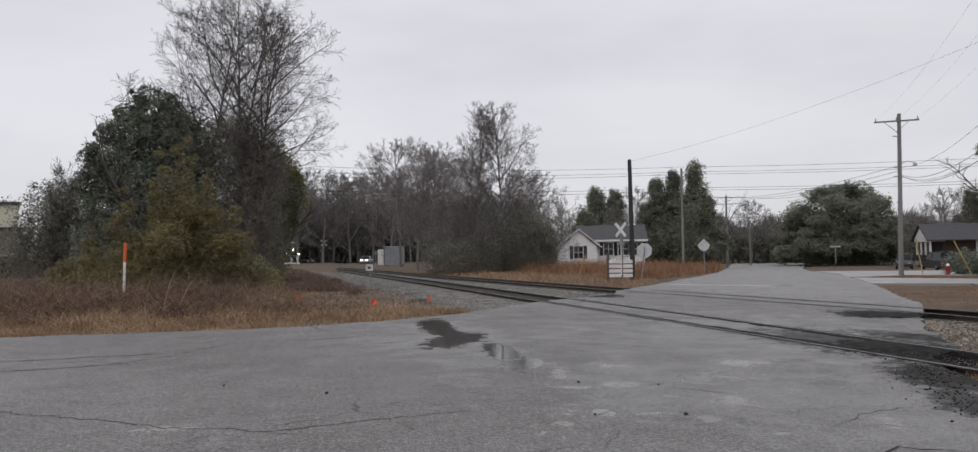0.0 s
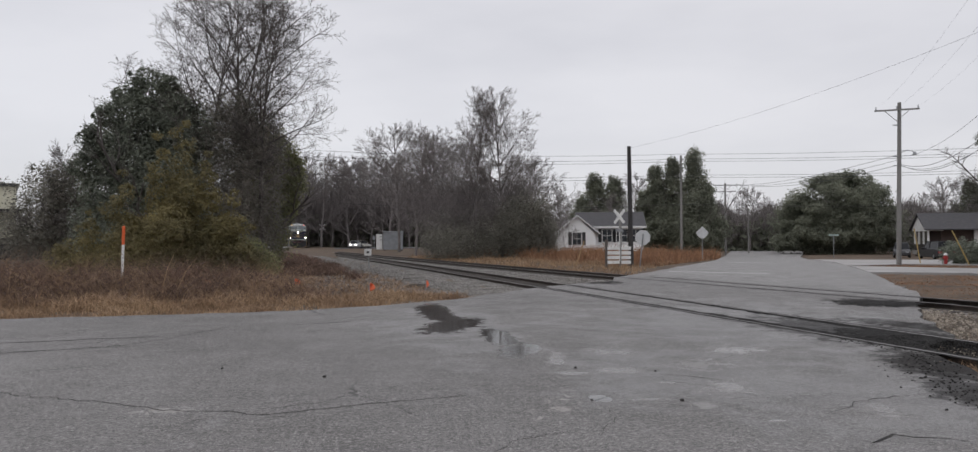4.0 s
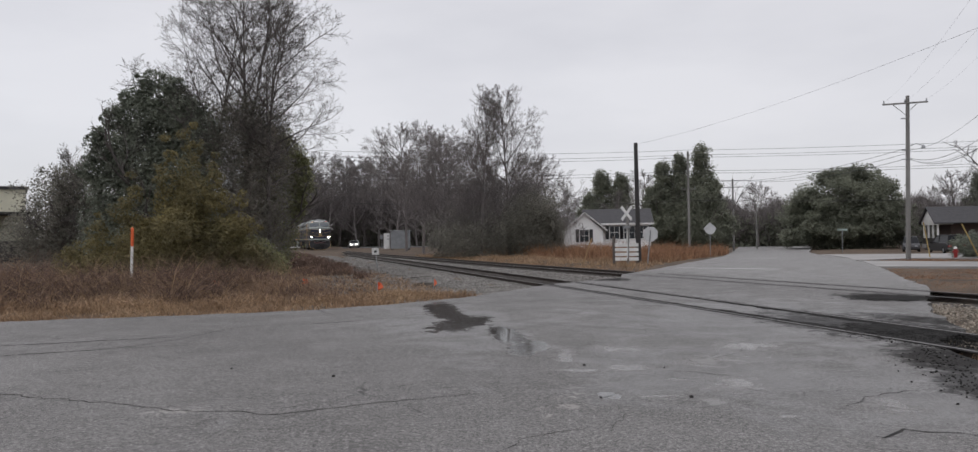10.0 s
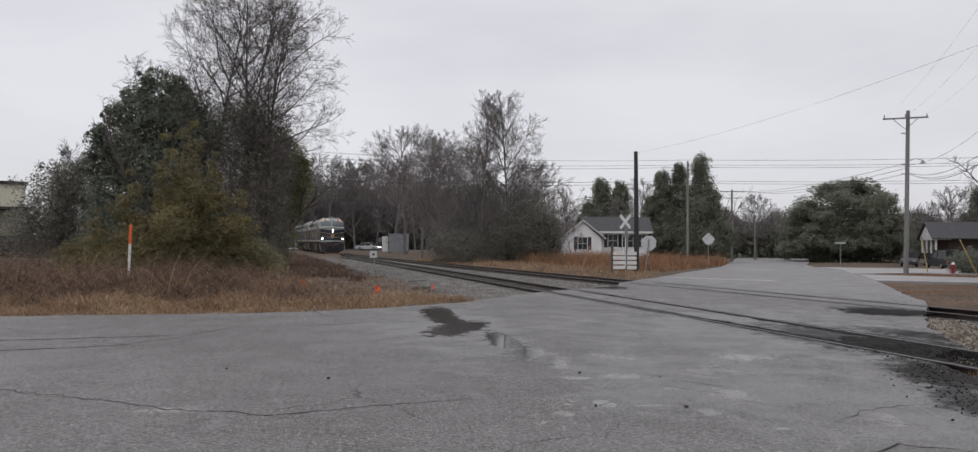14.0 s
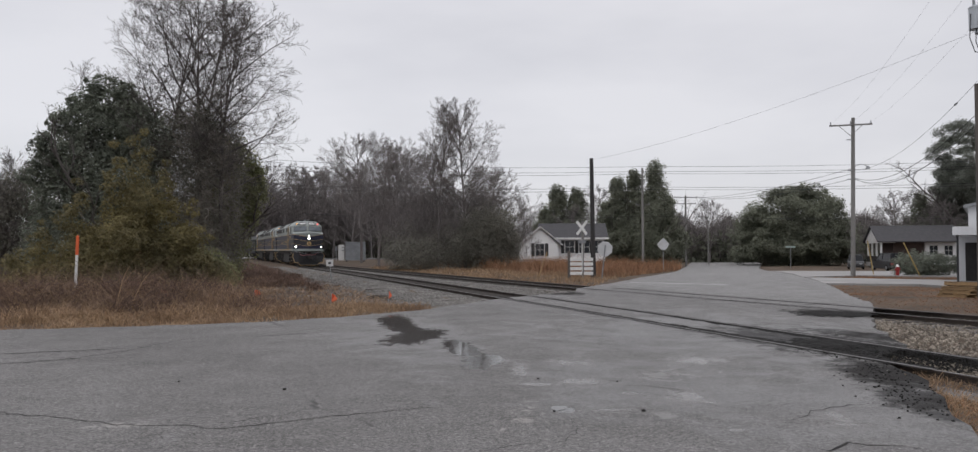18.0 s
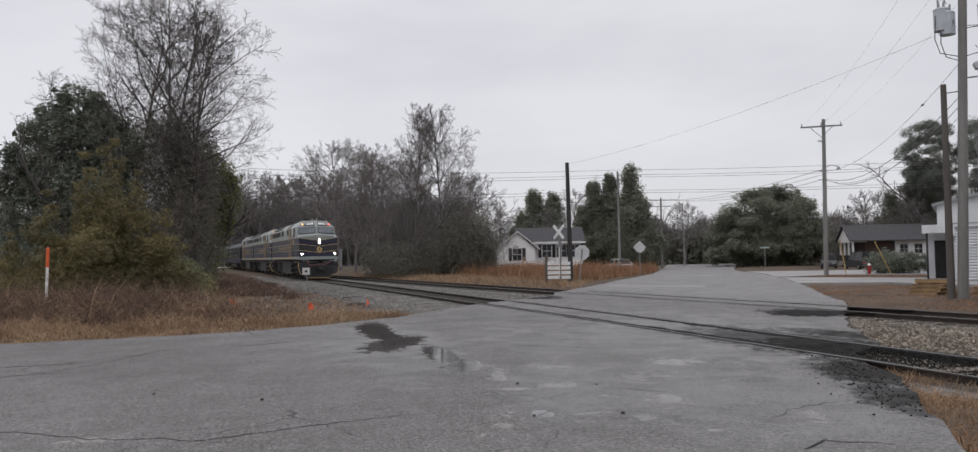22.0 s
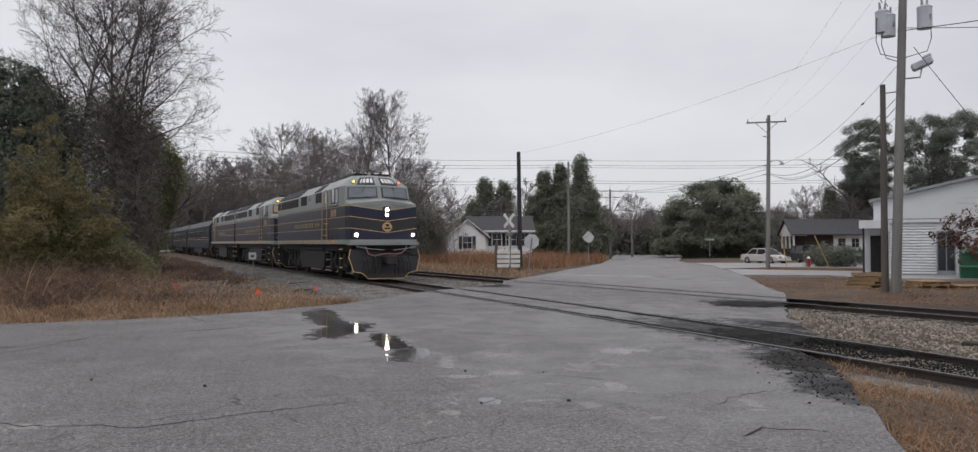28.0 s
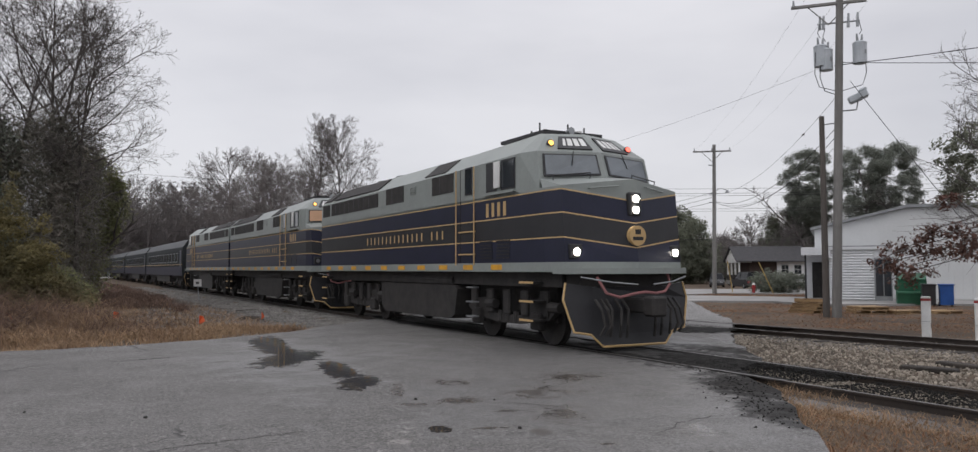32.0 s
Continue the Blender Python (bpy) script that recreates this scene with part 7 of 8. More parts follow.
# ---- corrugated shop ----
shop = thing("metal_workshop", "white corrugated annex before a pale gabled metal hall", "building", (22.6, 30.1, -0.1), -47)
part("annex_wall", boxes((0, 2.85, 0.08, 6, 0, 2.75)), METALW, shop)
for k in range(19):
    z = 0.12 + k * 0.14
    part("corrugation", xprism([(0.075, z), (0.02, z + 0.05), (0.02, z + 0.085), (0.075, z + 0.13)], 0, 2.02), METALW, shop)
    o = boxes((-0.06, -0.001, 0.1, 6, z + 0.03, z + 0.1))
    part("corrugation", o, METALW, shop)
part("fascia", boxes((-0.1, 2.95, -0.06, 0.08, 2.72, 2.86), (-0.16, 0.0, -0.06, 7.5, 2.3, 2.86)), METALW, shop)
part("annex_roof", boxes((-0.1, 2.95, 0, 6.2, 2.86, 2.92)), STEEL, shop)
dr = part("door_frame", boxes((2.05, 2.85, -0.02, 0.09, 0, 2.3)), STEEL, shop, "dark glazed double door")
part("door_pane", boxes((2.1, 2.43, -0.035, -0.018, 0.35, 2.2), (2.48, 2.8, -0.035, -0.018, 0.35, 2.2)), PANE, dr)
part("canopy_post", rods(((-1.2, 0.3, -0.1), (-1.2, 0.3, 2.45), 0.05)), BLACKP, shop)
part("canopy", boxes((-1.4, -0.102, 0.05, 4.0, 2.45, 2.86)), METALW, shop)
part("porch_wall", boxes((-1.3, -0.07, 3.4, 3.6, 0, 2.45)), METALW, shop)
# no opening is cut; a dark panel paints the doorway's inner shade
part("porch_door", boxes((-0.95, -0.3, 3.36, 3.398, 0, 2.1)), T_DARK, shop, "dark panel standing for the shade of an open doorway")
part("porch_slab", boxes((-1.5, -0.07, -0.1, 3.4, -0.15, 0.02)), CONCRETE, shop)
bm = bmesh.new()
g = [bm.verts.new((x, y, z)) for y in (4.0, 20.0) for x, z in ((-0.8, -0.1), (16, -0.1), (16, 5.0), (3.9, 5.05), (-0.8, 3.95))]
bm.faces.new(g[:5])
bm.faces.new(g[5:])
for i in range(5):
    bm.faces.new((g[i], g[(i + 1) % 5], g[5 + (i + 1) % 5], g[5 + i]))
part("hall_wall", bm, METALW2, shop, "pale metal hall wall")
for s in (0, 1):
    x0, x1, za, zb = (-1.0, 3.9, 3.92, 5.07) if s == 0 else (16.2, 3.9, 5.02, 5.07)
    bm = bmesh.new()
    g = [bm.verts.new((x, y, z)) for y in (3.75, 20.2) for x, z in ((x0, za), (x1, zb), (x1, zb + 0.16), (x0, za + 0.16))]
    for i in range(4):
        bm.faces.new((g[i], g[(i + 1) % 4], g[4 + (i + 1) % 4], g[4 + i]))
    bm.faces.new(g[:4])
    bm.faces.new(g[4:])
    part("hall_roof", bm, STEEL, shop)
part("hall_window", rods(((-0.79, 5.2, 3.3), (-0.85, 5.2, 3.3), 0.32), n=8), PANE, shop)
for x in (1.5, 2.6):
    part("downpipe", boxes((x, x + 0.1, 3.94, 4.0, 2.9, 3.6)), METALW2, shop)

for k in range(24):
    part("wall_seam", boxes((3.1 + k * 0.42, 3.13 + k * 0.42, 3.975, 3.999, 0, 4.0)), METALW2, shop)

# cream building far to the west
cr = thing("cream_warehouse", "cream metal warehouse with an open dark lean-to", "building", (-58, 66, 0), 21)
part("wall", boxes((0, 23, 0, 14, 0, 6.4)), CREAM, cr)
part("roof_edge", boxes((-0.2, 23.2, -0.2, 14, 6.4, 6.65)), BLACKP, cr)
part("lean_to_roof", boxes((0, 23.5, -4, 0, 4.1, 4.3)), T_DARK, cr)
for x in (10, 14, 18, 21, 23.2):
    part("lean_to_post", boxes((x - 0.12, x + 0.12, -3.9, -3.7, 0, 4.1)), T_DARK, cr)
part("fence_panel", boxes((0, 25, -4.6, -4.5, 0, 1.9)), T_DARK, cr)


# ---- cars ----
def car(label, paint, length=4.7, h=1.42, suv=False, lamps=False):
    """A car; local y points ahead, origin on the ground under its middle."""
    c = thing("car", label, "car")
    L, wd = length / 2, 0.88
    hood, belt = (0.95, 1.0) if suv else (0.78, 0.88)
    side = [(-L, 0.35), (-L + 0.05, belt - 0.08), (-L + 0.35, belt + (0.0 if not suv else 0.02)), (L - 1.25, belt), (L - 0.25, hood - 0.12), (L, 0.62), (L - 0.02, 0.32), (L - 0.4, 0.22), (-L + 0.4, 0.22)]
    bm = xprism(side, -wd, wd)
    bmesh.ops.bevel(bm, geom=bm.edges[:], offset=0.05, segments=1, affect="EDGES")
    part("body", bm, paint, c)
    rear = (-L + 0.75, -L + 1.35) if not suv else (-L + 0.12, -L + 0.35)
    a = [(rear[0], belt - 0.03), (rear[1], h - 0.05), (rear[1] + 0.3, h), (0.25, h), (0.55, h - 0.06), (1.25, belt - 0.03)]
    bm = bmesh.new()
    lo = [bm.verts.new((s * (wd - 0.06 - (0.2 if z > belt + 0.1 else 0)), y, z)) for s in (-1, 1) for y, z in a]
    n = len(a)
    bm.faces.new(lo[:n])
    bm.faces.new(lo[n:][::-1])
    for i in range(n):
        bm.faces.new((lo[i], lo[(i + 1) % n], lo[n + (i + 1) % n], lo[n + i]))
    part("cabin", bm, CARGLASS, c, "dark glazed cabin")
    part("roof_panel", boxes((-wd + 0.26, wd - 0.26, rear[1] + 0.1, 0.3, h - 0.02, h + 0.02), bevel=0.015), paint, c)
    for s in (-1, 1):
        part("pillar", line_rod([(s * (wd - 0.09), 1.2, belt), (s * (wd - 0.25), 0.45, h - 0.02), (s * (wd - 0.25), rear[1], h - 0.02), (s * (wd - 0.09), rear[0], belt)], 0.035), paint, c)
        part("door_pillar", rods(((s * (wd - 0.05), -0.35, belt - 0.1), (s * (wd - 0.24), -0.3, h), 0.035)), paint, c)
        part("mirror", boxes((s * wd, s * (wd + 0.18), 0.8, 0.95, belt, belt + 0.14), bevel=0.03), paint, c)
        for y in (L - 0.85, -L + 0.9):
            w = part("wheel", rods(((s * (wd - 0.2), 0, 0), (s * (wd + 0.01), 0, 0), 0.32), n=18), TYRE, c, "black tyre")
            w.location = (0, y, 0.32)
            part("hubcap", rods(((s * (wd + 0.005), 0, 0), (s * (wd + 0.02), 0, 0), 0.2), n=14), STEEL, w)
        part("headlamp", boxes((s * 0.5 - 0.16, s * 0.5 + 0.16, L - 0.16, L + 0.01, 0.55, 0.72), bevel=0.02), CARLAMP if lamps else STEEL, c, "lit headlamp" if lamps else "")
        part("tail_lamp", boxes((s * 0.62 - 0.16, s * 0.62 + 0.16, -L - 0.01, -L + 0.06, 0.62, 0.8)), REDP, c)
    part("bumper", boxes((-wd, wd, L - 0.1, L + 0.04, 0.3, 0.46), (-wd, wd, -L - 0.04, -L + 0.1, 0.3, 0.46), bevel=0.03), paint, c)
    return c


beige_car = car("pale beige saloon car driving down the cross street", CARBEIGE)
white_car = car("pale car with its headlamps on at the far crossing", CARPALE, lamps=True)
p = car("dark parked sport utility vehicle in the yard", BLACKP, 4.8, 1.75, True)
p.matrix_basis = pose(56.8, 80.6, fall(56.8, 80.6) - 0.02, 0, 0, 142)
p = car("black parked pickup-sized car before the porch", BLACKP, 5.2, 1.8, True)
p.matrix_basis = pose(51.1, 68.8, fall(51.1, 68.8) - 0.02, 0, 0, -20)
for k, (x, y, pt, tn) in enumerate(((112, 214, CARPALE, 150), (108.5, 216, REDP, -30), (121, 214, CARPALE, 150))):
    p = car("distant parked car along the street", pt)
    p.matrix_basis = pose(x, y, fall(x, y), 0, 0, tn)

# ---- small things on the east side ----
hy = thing("fire_hydrant", "red fire hydrant with a white cap", "hydrant", (29.9, 43.9, -0.1))
part("barrel", rods(((0, 0, 0), (0, 0, 0.58), 0.11), ((-0.18, 0, 0.4), (0.18, 0, 0.4), 0.065), n=12), REDP, hy)
part("bonnet", rods(((0, 0, 0.58), (0, 0, 0.73), 0.12, 0.05), n=12), WHITE, hy, "white domed cap")
leafy_tree("evergreen_bush", "dark clipped evergreen bush by the driveway", (33.1, 45.0, -0.15), [(0, 0, 0.75, 1.6, 1.3, 0.85), (0.9, -0.6, 0.7, 1.2, 1.1, 0.75), (-0.8, 0.4, 0.7, 1.1, 1.0, 0.7)], 12000, 0.06, LEAF_D, 130)
for k, (a, b) in enumerate((((29.2, 45.85, 2.25), (29.45, 45.6, -0.1)), ((29.5, 42.9, 2.1), (30.2, 42.3, -0.1)))):
    y = thing("guy_guard", "yellow guy wire guard on a slant", "guy guard", b)
    part("guard_tube", rods(((0, 0, 0), tuple(Vector(a) - Vector(b)), 0.034)), YELLOWP, y)
sg = thing("street_sign", "green street name sign on a thin post", "road sign", (48.4, 81.5, fall(48, 81)), -35)
part("post", rods(((0, 0, -0.1), (0, 0, 2.65), 0.04)), STEEL, sg)
part("blade", boxes((-0.55, 0.55, -0.02, 0.02, 2.5, 2.7)), SIGNGREEN, sg, "pale green name blade")


def pallet(at, turn, label):
    t = thing("pallet", label, "pallet", at, turn, group="stacked pallets")
    for k in range(7):
        part("deck_board", boxes((-0.6, 0.6, -0.5 + k * 0.16, -0.5 + k * 0.16 + 0.1, 0.115, 0.135)), PALLET, t)
    for x in (-0.55, 0, 0.55):
        part("stringer", boxes((x - 0.02, x + 0.02, -0.5, 0.56, 0.02, 0.115)), PALLET, t)
    for k in (0, 3, 6):
        part("base_board", boxes((-0.6, 0.6, -0.5 + k * 0.16, -0.5 + k * 0.16 + 0.1, 0, 0.02)), PALLET, t)
    return t


pl = pallet((14.1, 23.2, -0.1), 12, "raw pine pallet lying in a stack by the poles")
for k in range(1, 4):
    copy_thing(pl, pose(14.1 + 0.05 * k, 23.2, -0.1 + 0.138 * k, 0, 0 if k < 3 else 4, 12 + 7 * k))
for k in range(3):
    copy_thing(pl, pose(16.0 + k * 1.15, 22.2 - k * 0.7, -0.1, 0, 0, -30 + 9 * k))
copy_thing(pl, pose(16.1, 22.2, 0.04, 0, 0, -20))
dp = thing("dumpster", "green steel dumpster with sloping lids", "dumpster", (23.75, 26.35, -0.08), -47)
part("bin_body", xprism([(-0.6, 0.1), (-0.7, 1.15), (-0.2, 1.45), (0.65, 1.5), (0.6, 0.1)], -0.6, 0.6), GREENP, dp)
part("lid", xprism([(-0.73, 1.17), (-0.2, 1.47), (-0.2, 1.51), (-0.75, 1.21)], -0.59, -0.02), GREENP, dp)
part("lid", xprism([(-0.73, 1.17), (-0.2, 1.47), (-0.2, 1.51), (-0.75, 1.21)], 0.02, 0.59), GREENP, dp)
part("fork_pocket", boxes((-0.68, -0.6, -0.5, 0.5, 0.7, 0.9), (0.6, 0.68, -0.6, 0.6, 0.7, 0.9)), GREENP, dp)
for x in (-0.45, 0.45):
    part("caster", boxes((x - 0.08, x + 0.08, -0.7, -0.5, 0, 0.1)), BLACKP, dp)
b2 = thing("dumpster", "small green steel skip beside the dumpster", "dumpster", (22.75, 25.7, -0.08), -47)
part("bin_body", xprism([(-0.35, 0.05), (-0.45, 0.6), (0.42, 0.65), (0.35, 0.05)], -0.5, 0.5), GREENP, b2)
part("rim", boxes((-0.53, 0.53, -0.48, -0.42, 0.56, 0.62)), GREENP, b2)
for x, y, mt, lab in ((23.4, 24.3, BLUEP, "blue wheeled refuse bin"), (22.9, 24.8, BLACKP, "dark wheeled refuse bin")):
    w = thing("refuse_bin", lab, "refuse bin", (x, y, -0.08), -47)
    part("bin_body", xprism([(-0.28, 0.08), (-0.34, 0.95), (0.34, 0.95), (0.26, 0.08)], -0.27, 0.27), mt, w)
    part("lid", boxes((-0.3, 0.3, -0.38, 0.36, 0.95, 1.02), bevel=0.02), mt, w)
    for s in (-1, 1):
        part("wheel", rods(((s * 0.22, 0.24, 0.1), (s * 0.28, 0.24, 0.1), 0.1), n=12), TYRE, w)

# the tree with withered leaves at the east end of the siding
wtree = thing("withered_tree", "leafless tree with hanging withered red-brown leaves", "tree", (14.4, 13.6, -0.1), 150)
for k, (vs, fs) in enumerate(twig_tree(203, height=11.0, trunk_r=0.14, spread=1.0, kids=(30, 12, 7, 4), lean=0.05, start=0.12, up=0.1, wander=0.11, ratio=0.42, fine=0.004, bushy=0.55)):
    link_mesh("limb" if k else "trunk", vs, fs, BARK, wtree, smooth=True)
SPRAYS = ((7.78, 14.41, 1.75, 0.42, 0.22), (7.97, 14.18, 2.06, 0.50, 0.28), (7.86, 13.99, 1.47, 0.42, 0.32), (8.37, 13.99, 2.26, 0.50, 0.30), (7.92, 13.76, 1.69, 0.45, 0.28), (8.81, 13.93, 2.59, 0.40, 0.22), (8.72, 13.71, 2.05, 0.50, 0.22), (9.18, 13.42, 2.63, 0.45, 0.22), (8.80, 13.26, 2.15, 0.50, 0.20), (9.17, 13.09, 2.37, 0.45, 0.22), (9.05, 13.60, 3.38, 0.40, 0.20), (8.87, 12.99, 1.99, 0.40, 0.20))
for k, (x, y, z, a, c) in enumerate(SPRAYS):
    m = wtree.matrix_basis.inverted()
    v, f = leaf_cloud([(x, y, z, a, a, c)], 290, 0.048, 204 + k, 0.6, 0.1)
    tagged(link_mesh("withered_spray", [m @ Vector(p) for p in v], f, LEAF_B, wtree), "withered red-brown leaves", kind="stuff")
    # the drooping bough that carries the spray, with its side twigs
    foot, tip = Vector((14.45, 13.55, z + 0.9)), Vector((x, y, z + 0.05))
    out = tip + (tip - foot).normalized() * 0.5 - Vector((0, 0, 0.15))
    way = [foot, foot.lerp(tip, 0.35) + Vector((0, 0, 0.22)), foot.lerp(tip, 0.7) + Vector((0, 0, 0.14)), tip, out]
    part("bough", line_rod([m @ q for q in way], 0.013, 5), BARK, wtree)
    rb = random.Random(400 + k)
    twigs = bmesh.new()
    for q in range(16):
        at_ = foot.lerp(tip, rb.uniform(0.3, 1.0)) + Vector((0, 0, 0.12))
        to = at_ + Vector((rb.gauss(-0.25, 0.35), rb.gauss(0.15, 0.35), rb.gauss(0.05, 0.3)))
        rod(twigs, m @ at_, m @ to, 0.006, 0.002, n=4)
    tagged(part("side_twigs", twigs, BARK, wtree), kind="stuff")
leafy_tree("evergreen_tree", "evergreen with bare twigs beside the shop", (17.2, 14.6, -0.1), [(-2.5, 2.3, 5.6, 0.80, 0.80, 0.48), (-2.4, 2.2, 4.9, 0.90, 0.90, 0.54), (-2.7, 2.5, 5.1, 0.60, 0.60, 0.36), (-2.5, 2.2, 4.2, 0.80, 0.80, 0.48), (-2.7, 2.5, 4.3, 0.55, 0.55, 0.33), (-2.4, 2.1, 6.0, 0.80, 0.80, 0.48), (-2.8, 2.8, 4.0, 0.40, 0.40, 0.24)], 6000, 0.06, LEAF_F, 133, dict(height=9, trunk_r=0.1, spread=0.9, kids=(11, 7, 5)))


# ---- long cracks in the asphalt ----
def crack(pts, w, seed):
    """A dark open crack through the points, wandering and uneven in width."""
    rn = random.Random(seed)
    line = []
    for p, q in zip(pts, pts[1:]):
        k = max(2, int(math.hypot(q[0] - p[0], q[1] - p[1]) / 0.11))
        for i in range(k):
            line.append((p[0] + (q[0] - p[0]) * i / k + rn.gauss(0, 0.022), p[1] + (q[1] - p[1]) * i / k + rn.gauss(0, 0.03)))
    vs, fs = [], []
    for i, (x, y) in enumerate(line):
        e = min(1.0, i / 4, (len(line) - 1 - i) / 4)
        k = w * rn.uniform(0.35, 1.3) * e + 0.001
        vs += [(x, y - k, 0.003), (x, y + k, 0.003)]
    for i in range(len(line) - 1):
        fs.append((2 * i, 2 * i + 1, 2 * i + 3, 2 * i + 2))
    tagged(link_mesh("asphalt_crack", vs, fs, CRACK), "dark open crack in the worn asphalt", "crack", kind="structure")


for k, (pts, w) in enumerate((([(-13.6, 9.7), (-12.6, 9.1), (-12.09, 8.8), (-11.76, 8.59), (-11.23, 8.18), (-10.93, 8.02), (-10.48, 7.88), (-10.24, 7.69), (-9.86, 7.75), (-9.53, 7.85), (-9.11, 7.98), (-8.48, 8.06), (-7.8, 8.2)], 0.012), ([(-16.5, 12.2), (-14.4, 12.7), (-13.32, 12.97), (-12.76, 13.19), (-12.26, 13.9), (-11.88, 14.73), (-11.48, 15.49), (-10.8, 15.81)], 0.03), ([(-15.5, 13.9), (-13.66, 14.12), (-13.02, 14.23), (-12.07, 14.38)], 0.035), ([(-10.4, 15.6), (-9.6, 15.82), (-8.87, 16.19)], 0.03), ([(-8.3, 17.2), (-7.9, 17.5), (-7.7, 17.6)], 0.03), ([(-6.2, 18.4), (-5.6, 18.2), (-5.1, 18.3)], 0.03), ([(-5.7, 8.9), (-5.3, 8.75), (-5.0, 8.35), (-4.6, 8.25)], 0.014), ([(-6.9, 8.2), (-6.75, 8.5)], 0.008),
                            ([(-13.16, 12.85), (-12.15, 13.25), (-11.7, 14.0)], 0.008), ([(-9.6, 16.3), (-8.9, 17.0), (-8.5, 17.2)], 0.02), ([(-7.3, 6.2), (-6.9, 6.9), (-6.85, 7.6), (-6.4, 8.1)], 0.006), ([(-5.32, 5.76), (-5.22, 5.57), (-4.84, 5.73), (-4.51, 5.58), (-4.39, 5.38), (-4.26, 5.18)], 0.018), ([(-4.9, 6.6), (-4.2, 7.0), (-3.2, 7.2)], 0.006), ([(-5.9, 8.9), (-5.3, 8.0), (-5.1, 7.4), (-4.6, 7.0)], 0.006),
                            ([(-4.7, 9.6), (-3.9, 10.1), (-3.6, 10.9), (-3.0, 11.3)], 0.006), ([(-3.9, 23.2), (-3.2, 20.4), (-2.7, 18.8), (-1.9, 15.2)], 0.012), ([(-10.8, 7.9), (-10.6, 7.3), (-10.9, 6.7)], 0.005), ([(-4.4, 12.4), (-4.0, 13.6), (-4.2, 14.6)], 0.008), ([(-10.2, 7.7), (-9.9, 7.55), (-9.6, 7.2)], 0.005), ([(-8.6, 5.6), (-8.0, 6.3), (-7.2, 6.5)], 0.005))):
    crack(pts, w, 300 + k)

# ---- small debris on the asphalt and the bank ----
rnd = random.Random(5)
lumps = [(-6.45, 9.55), (-5.55, 9.1), (-6.9, 7.6), (-10.9, 10.5), (-9.6, 9.6), (-6.0, 7.4)]
for x, y in lumps:
    s = rnd.uniform(0.014, 0.024)
    bm = bmesh.new()
    bmesh.ops.create_icosphere(bm, subdivisions=1, radius=s)
    for v in bm.verts:
        v.co = Vector((v.co.x * rnd.uniform(0.8, 1.3), v.co.y * rnd.uniform(0.8, 1.3), max(v.co.z * 0.8, -0.01) + 0.012))
    ob = tagged(part("stone", bm, T_DARK), "dark loose stone on the asphalt", "stone", group="loose stones")
    ob.location = (x, y, 0.0)
grit = [(rnd.gauss(-6.5, 3.2), rnd.uniform(5, 18), 0.0) for _ in range(1500)]
stones("road_grit", [p for p in grit if inside(p[0], p[1], ROAD)], 0.009, 31, label="scattered grit on the road")
for x, y, l, tn in ((-3.6, 27.5, 1.3, 20), (-4.1, 28.4, 1.1, 60), (-5.7, 36, 1.4, 30), (-7.2, 41, 1.5, 80), (-6.2, 31, 1.0, 120)):
    t = thing("old_tie", "broken dark railway tie lying on the bank", "railway tie", (x, y, -0.26), tn)
    part("timber", boxes((-l / 2, l / 2, -0.1, 0.1, 0, 0.14), bevel=0.02), TIE, t)
md = thing("soil_mound", "small dark mound of soil and weeds", "mound", (-6.6, 27.8, -0.35))
bm = bmesh.new()
bmesh.ops.create_icosphere(bm, subdivisions=3, radius=1.0)
for v in bm.verts:
    k = 1 + 0.25 * noise.noise(v.co * 2.3)
    v.co = Vector((v.co.x * 0.75 * k, v.co.y * 0.5 * k, max(v.co.z, -0.2) * 0.38 * k))
part("soil_body", bm, SOIL, md, smooth=True)
for x, y, l, tn in ((4.0, 9.2, 1.9, -12), (3.0, 9.6, 0.9, 10)):
    t = thing("old_tie", "rotten dark tie half sunk in the ballast", "railway tie", (x, y, -0.16), tn - 78)
    part("timber", boxes((-l / 2, l / 2, -0.14, 0.14, 0, 0.09), bevel=0.02), TIE, t)


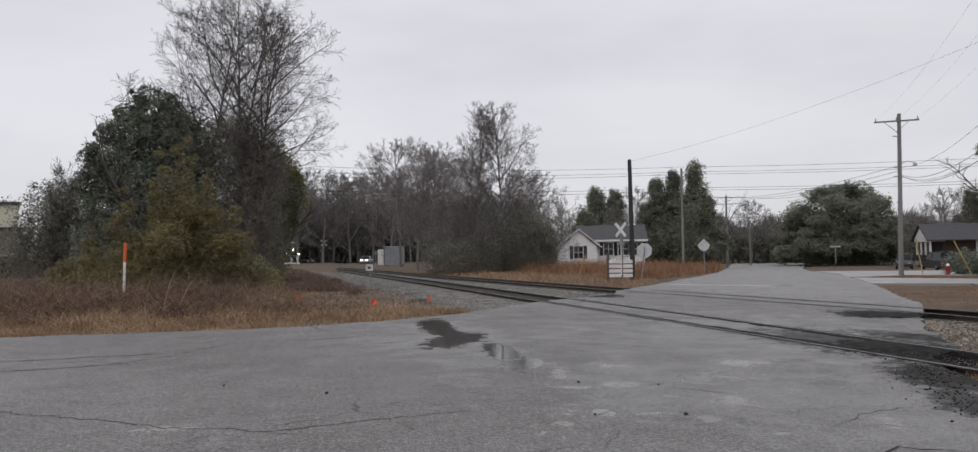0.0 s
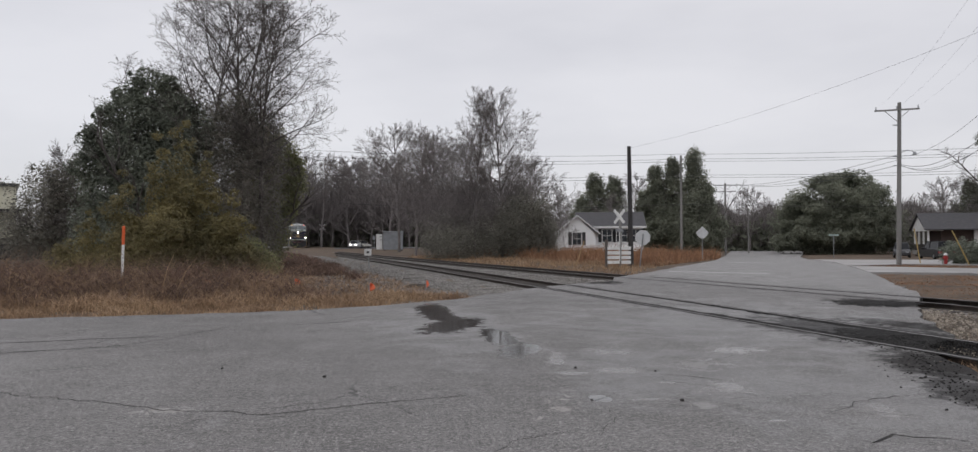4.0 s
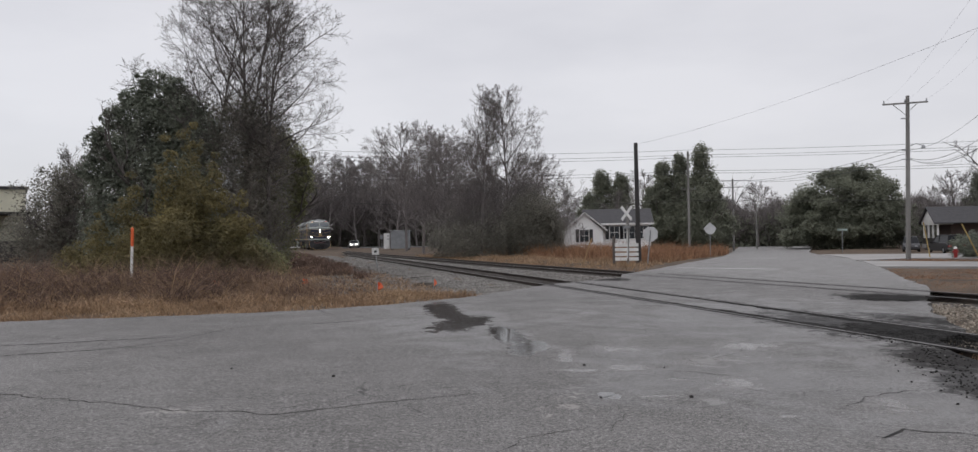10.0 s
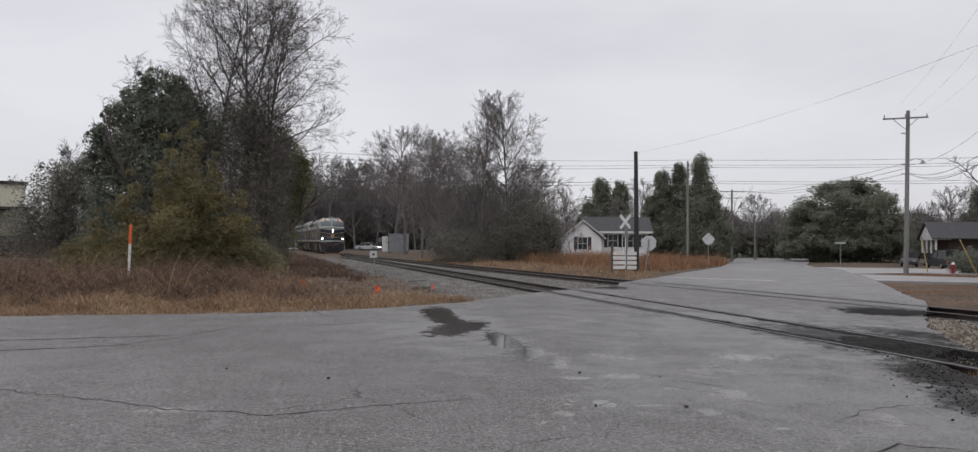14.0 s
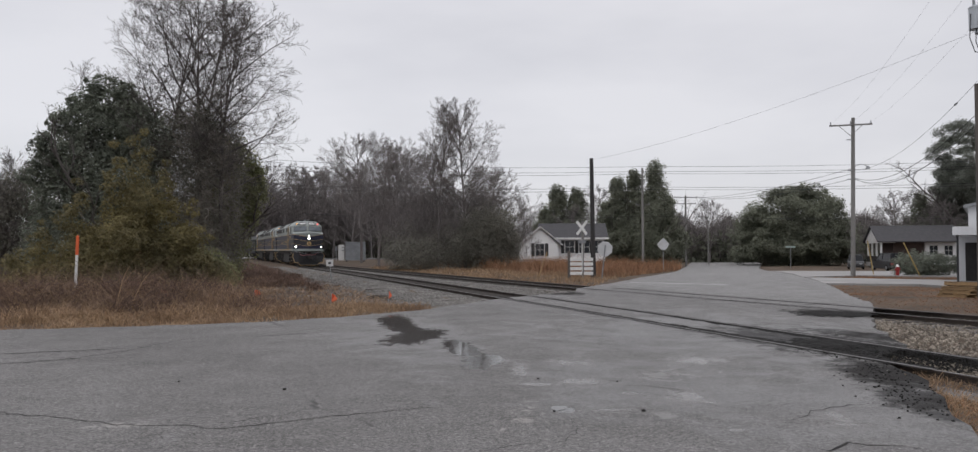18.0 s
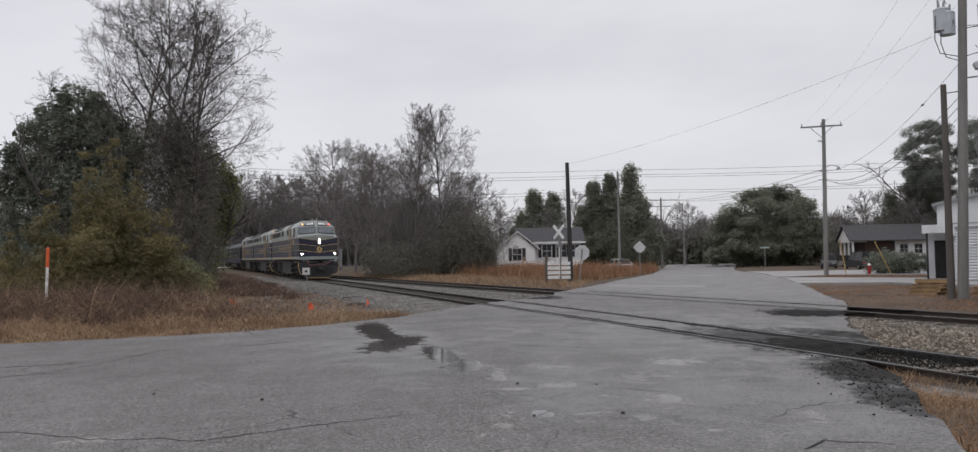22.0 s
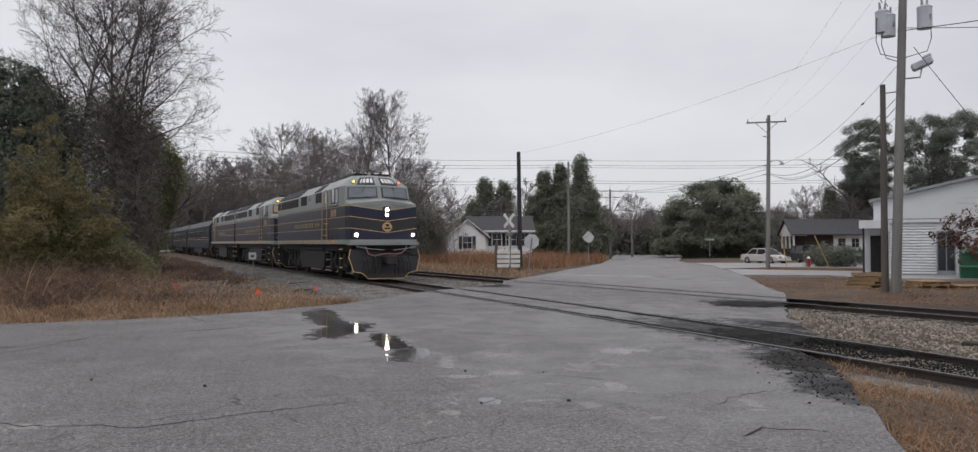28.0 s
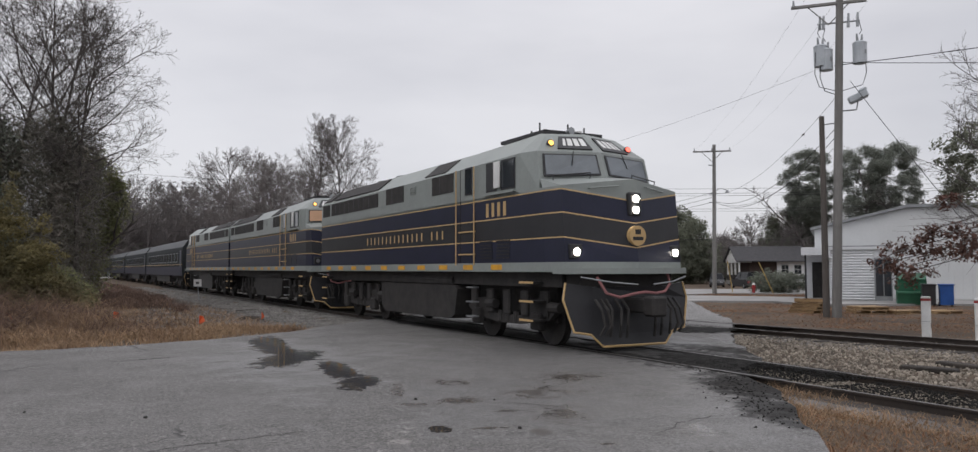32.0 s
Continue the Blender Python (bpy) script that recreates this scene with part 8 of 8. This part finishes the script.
# ---- what moves ----
def motions():
    times = [k * 0.5 for k in range(65)]
    walk(lead, [(t, train_pose(t, 7.5, 5.0)) for t in times])
    walk(second, [(t, train_pose(t, 7.5 + 17.9, 5.0)) for t in times])
    walk(third, [(t, train_pose(t, 7.5 + 36.4, 5.0, True)) for t in times])
    for k, c in enumerate(cars):
        walk(c, [(t, train_pose(t, 7.5 + 45.1 + 12.95 + k * 25.9, 8.9)) for t in times])

    roll = [min(k * 0.14, 32.0) for k in range(230)]
    for w in WHEELS_LEAD:
        y = w.location.y
        walk(w, [(t, pose(0, y, 0.508, math.degrees((train_y(t) - train_y(0)) / 0.508))) for t in roll])
    # the saloon crosses from the field to the yard; the pale car waits, then turns off behind the hut
    def on_ray(az, d):
        a = radians(az)
        return EYE[0] + d * math.sin(a), d * math.cos(a)
    rows = []
    for t, az, d in ((0, -2, 175), (18, 20.5, 112), (20, 23.4, 105), (21, 24.6, 101), (22, 25.4, 99), (23, 26.2, 97), (24, 27.2, 95), (24.5, 28.1, 93.5), (26.5, 33.5, 86), (27, 35.2, 84), (27.5, 36.95, 82), (28, 39.1, 79), (28.5, 41.1, 76.5), (29.2, 44.0, 73.5), (30.5, 49.5, 69), (32, 55.0, 66)):
        rows.append((t, *on_ray(az, d)))
    out = []
    for i, (t, x, y) in enumerate(rows):
        x0, y0 = rows[max(i - 1, 0)][1:]
        x1, y1 = rows[min(i + 1, len(rows) - 1)][1:]
        out.append((t, pose(x, y, fall(x, y) - 0.02, 0, 0, math.degrees(math.atan2(-(x1 - x0), y1 - y0)))))
    walk(beige_car, out)
    rows = [(0, -3.3, 152.5, 165), (2.5, -3.5, 152.3, 168), (4.5, -5.9, 152, 172), (8, -6.9, 151.5, 176), (11, -6.8, 151.2, 178), (12.5, -6.2, 150.8, 195), (13.5, -5.2, 150.4, 225), (14.5, -1.8, 150.3, 262), (15.5, 4.5, 151.5, 275), (16.5, 13, 153, 278), (20, 48, 158, 278), (32, 90, 164, 278)]
    walk(white_car, [(t, pose(x, y, 0, 0, 0, tn)) for t, x, y, tn in rows])


motions()
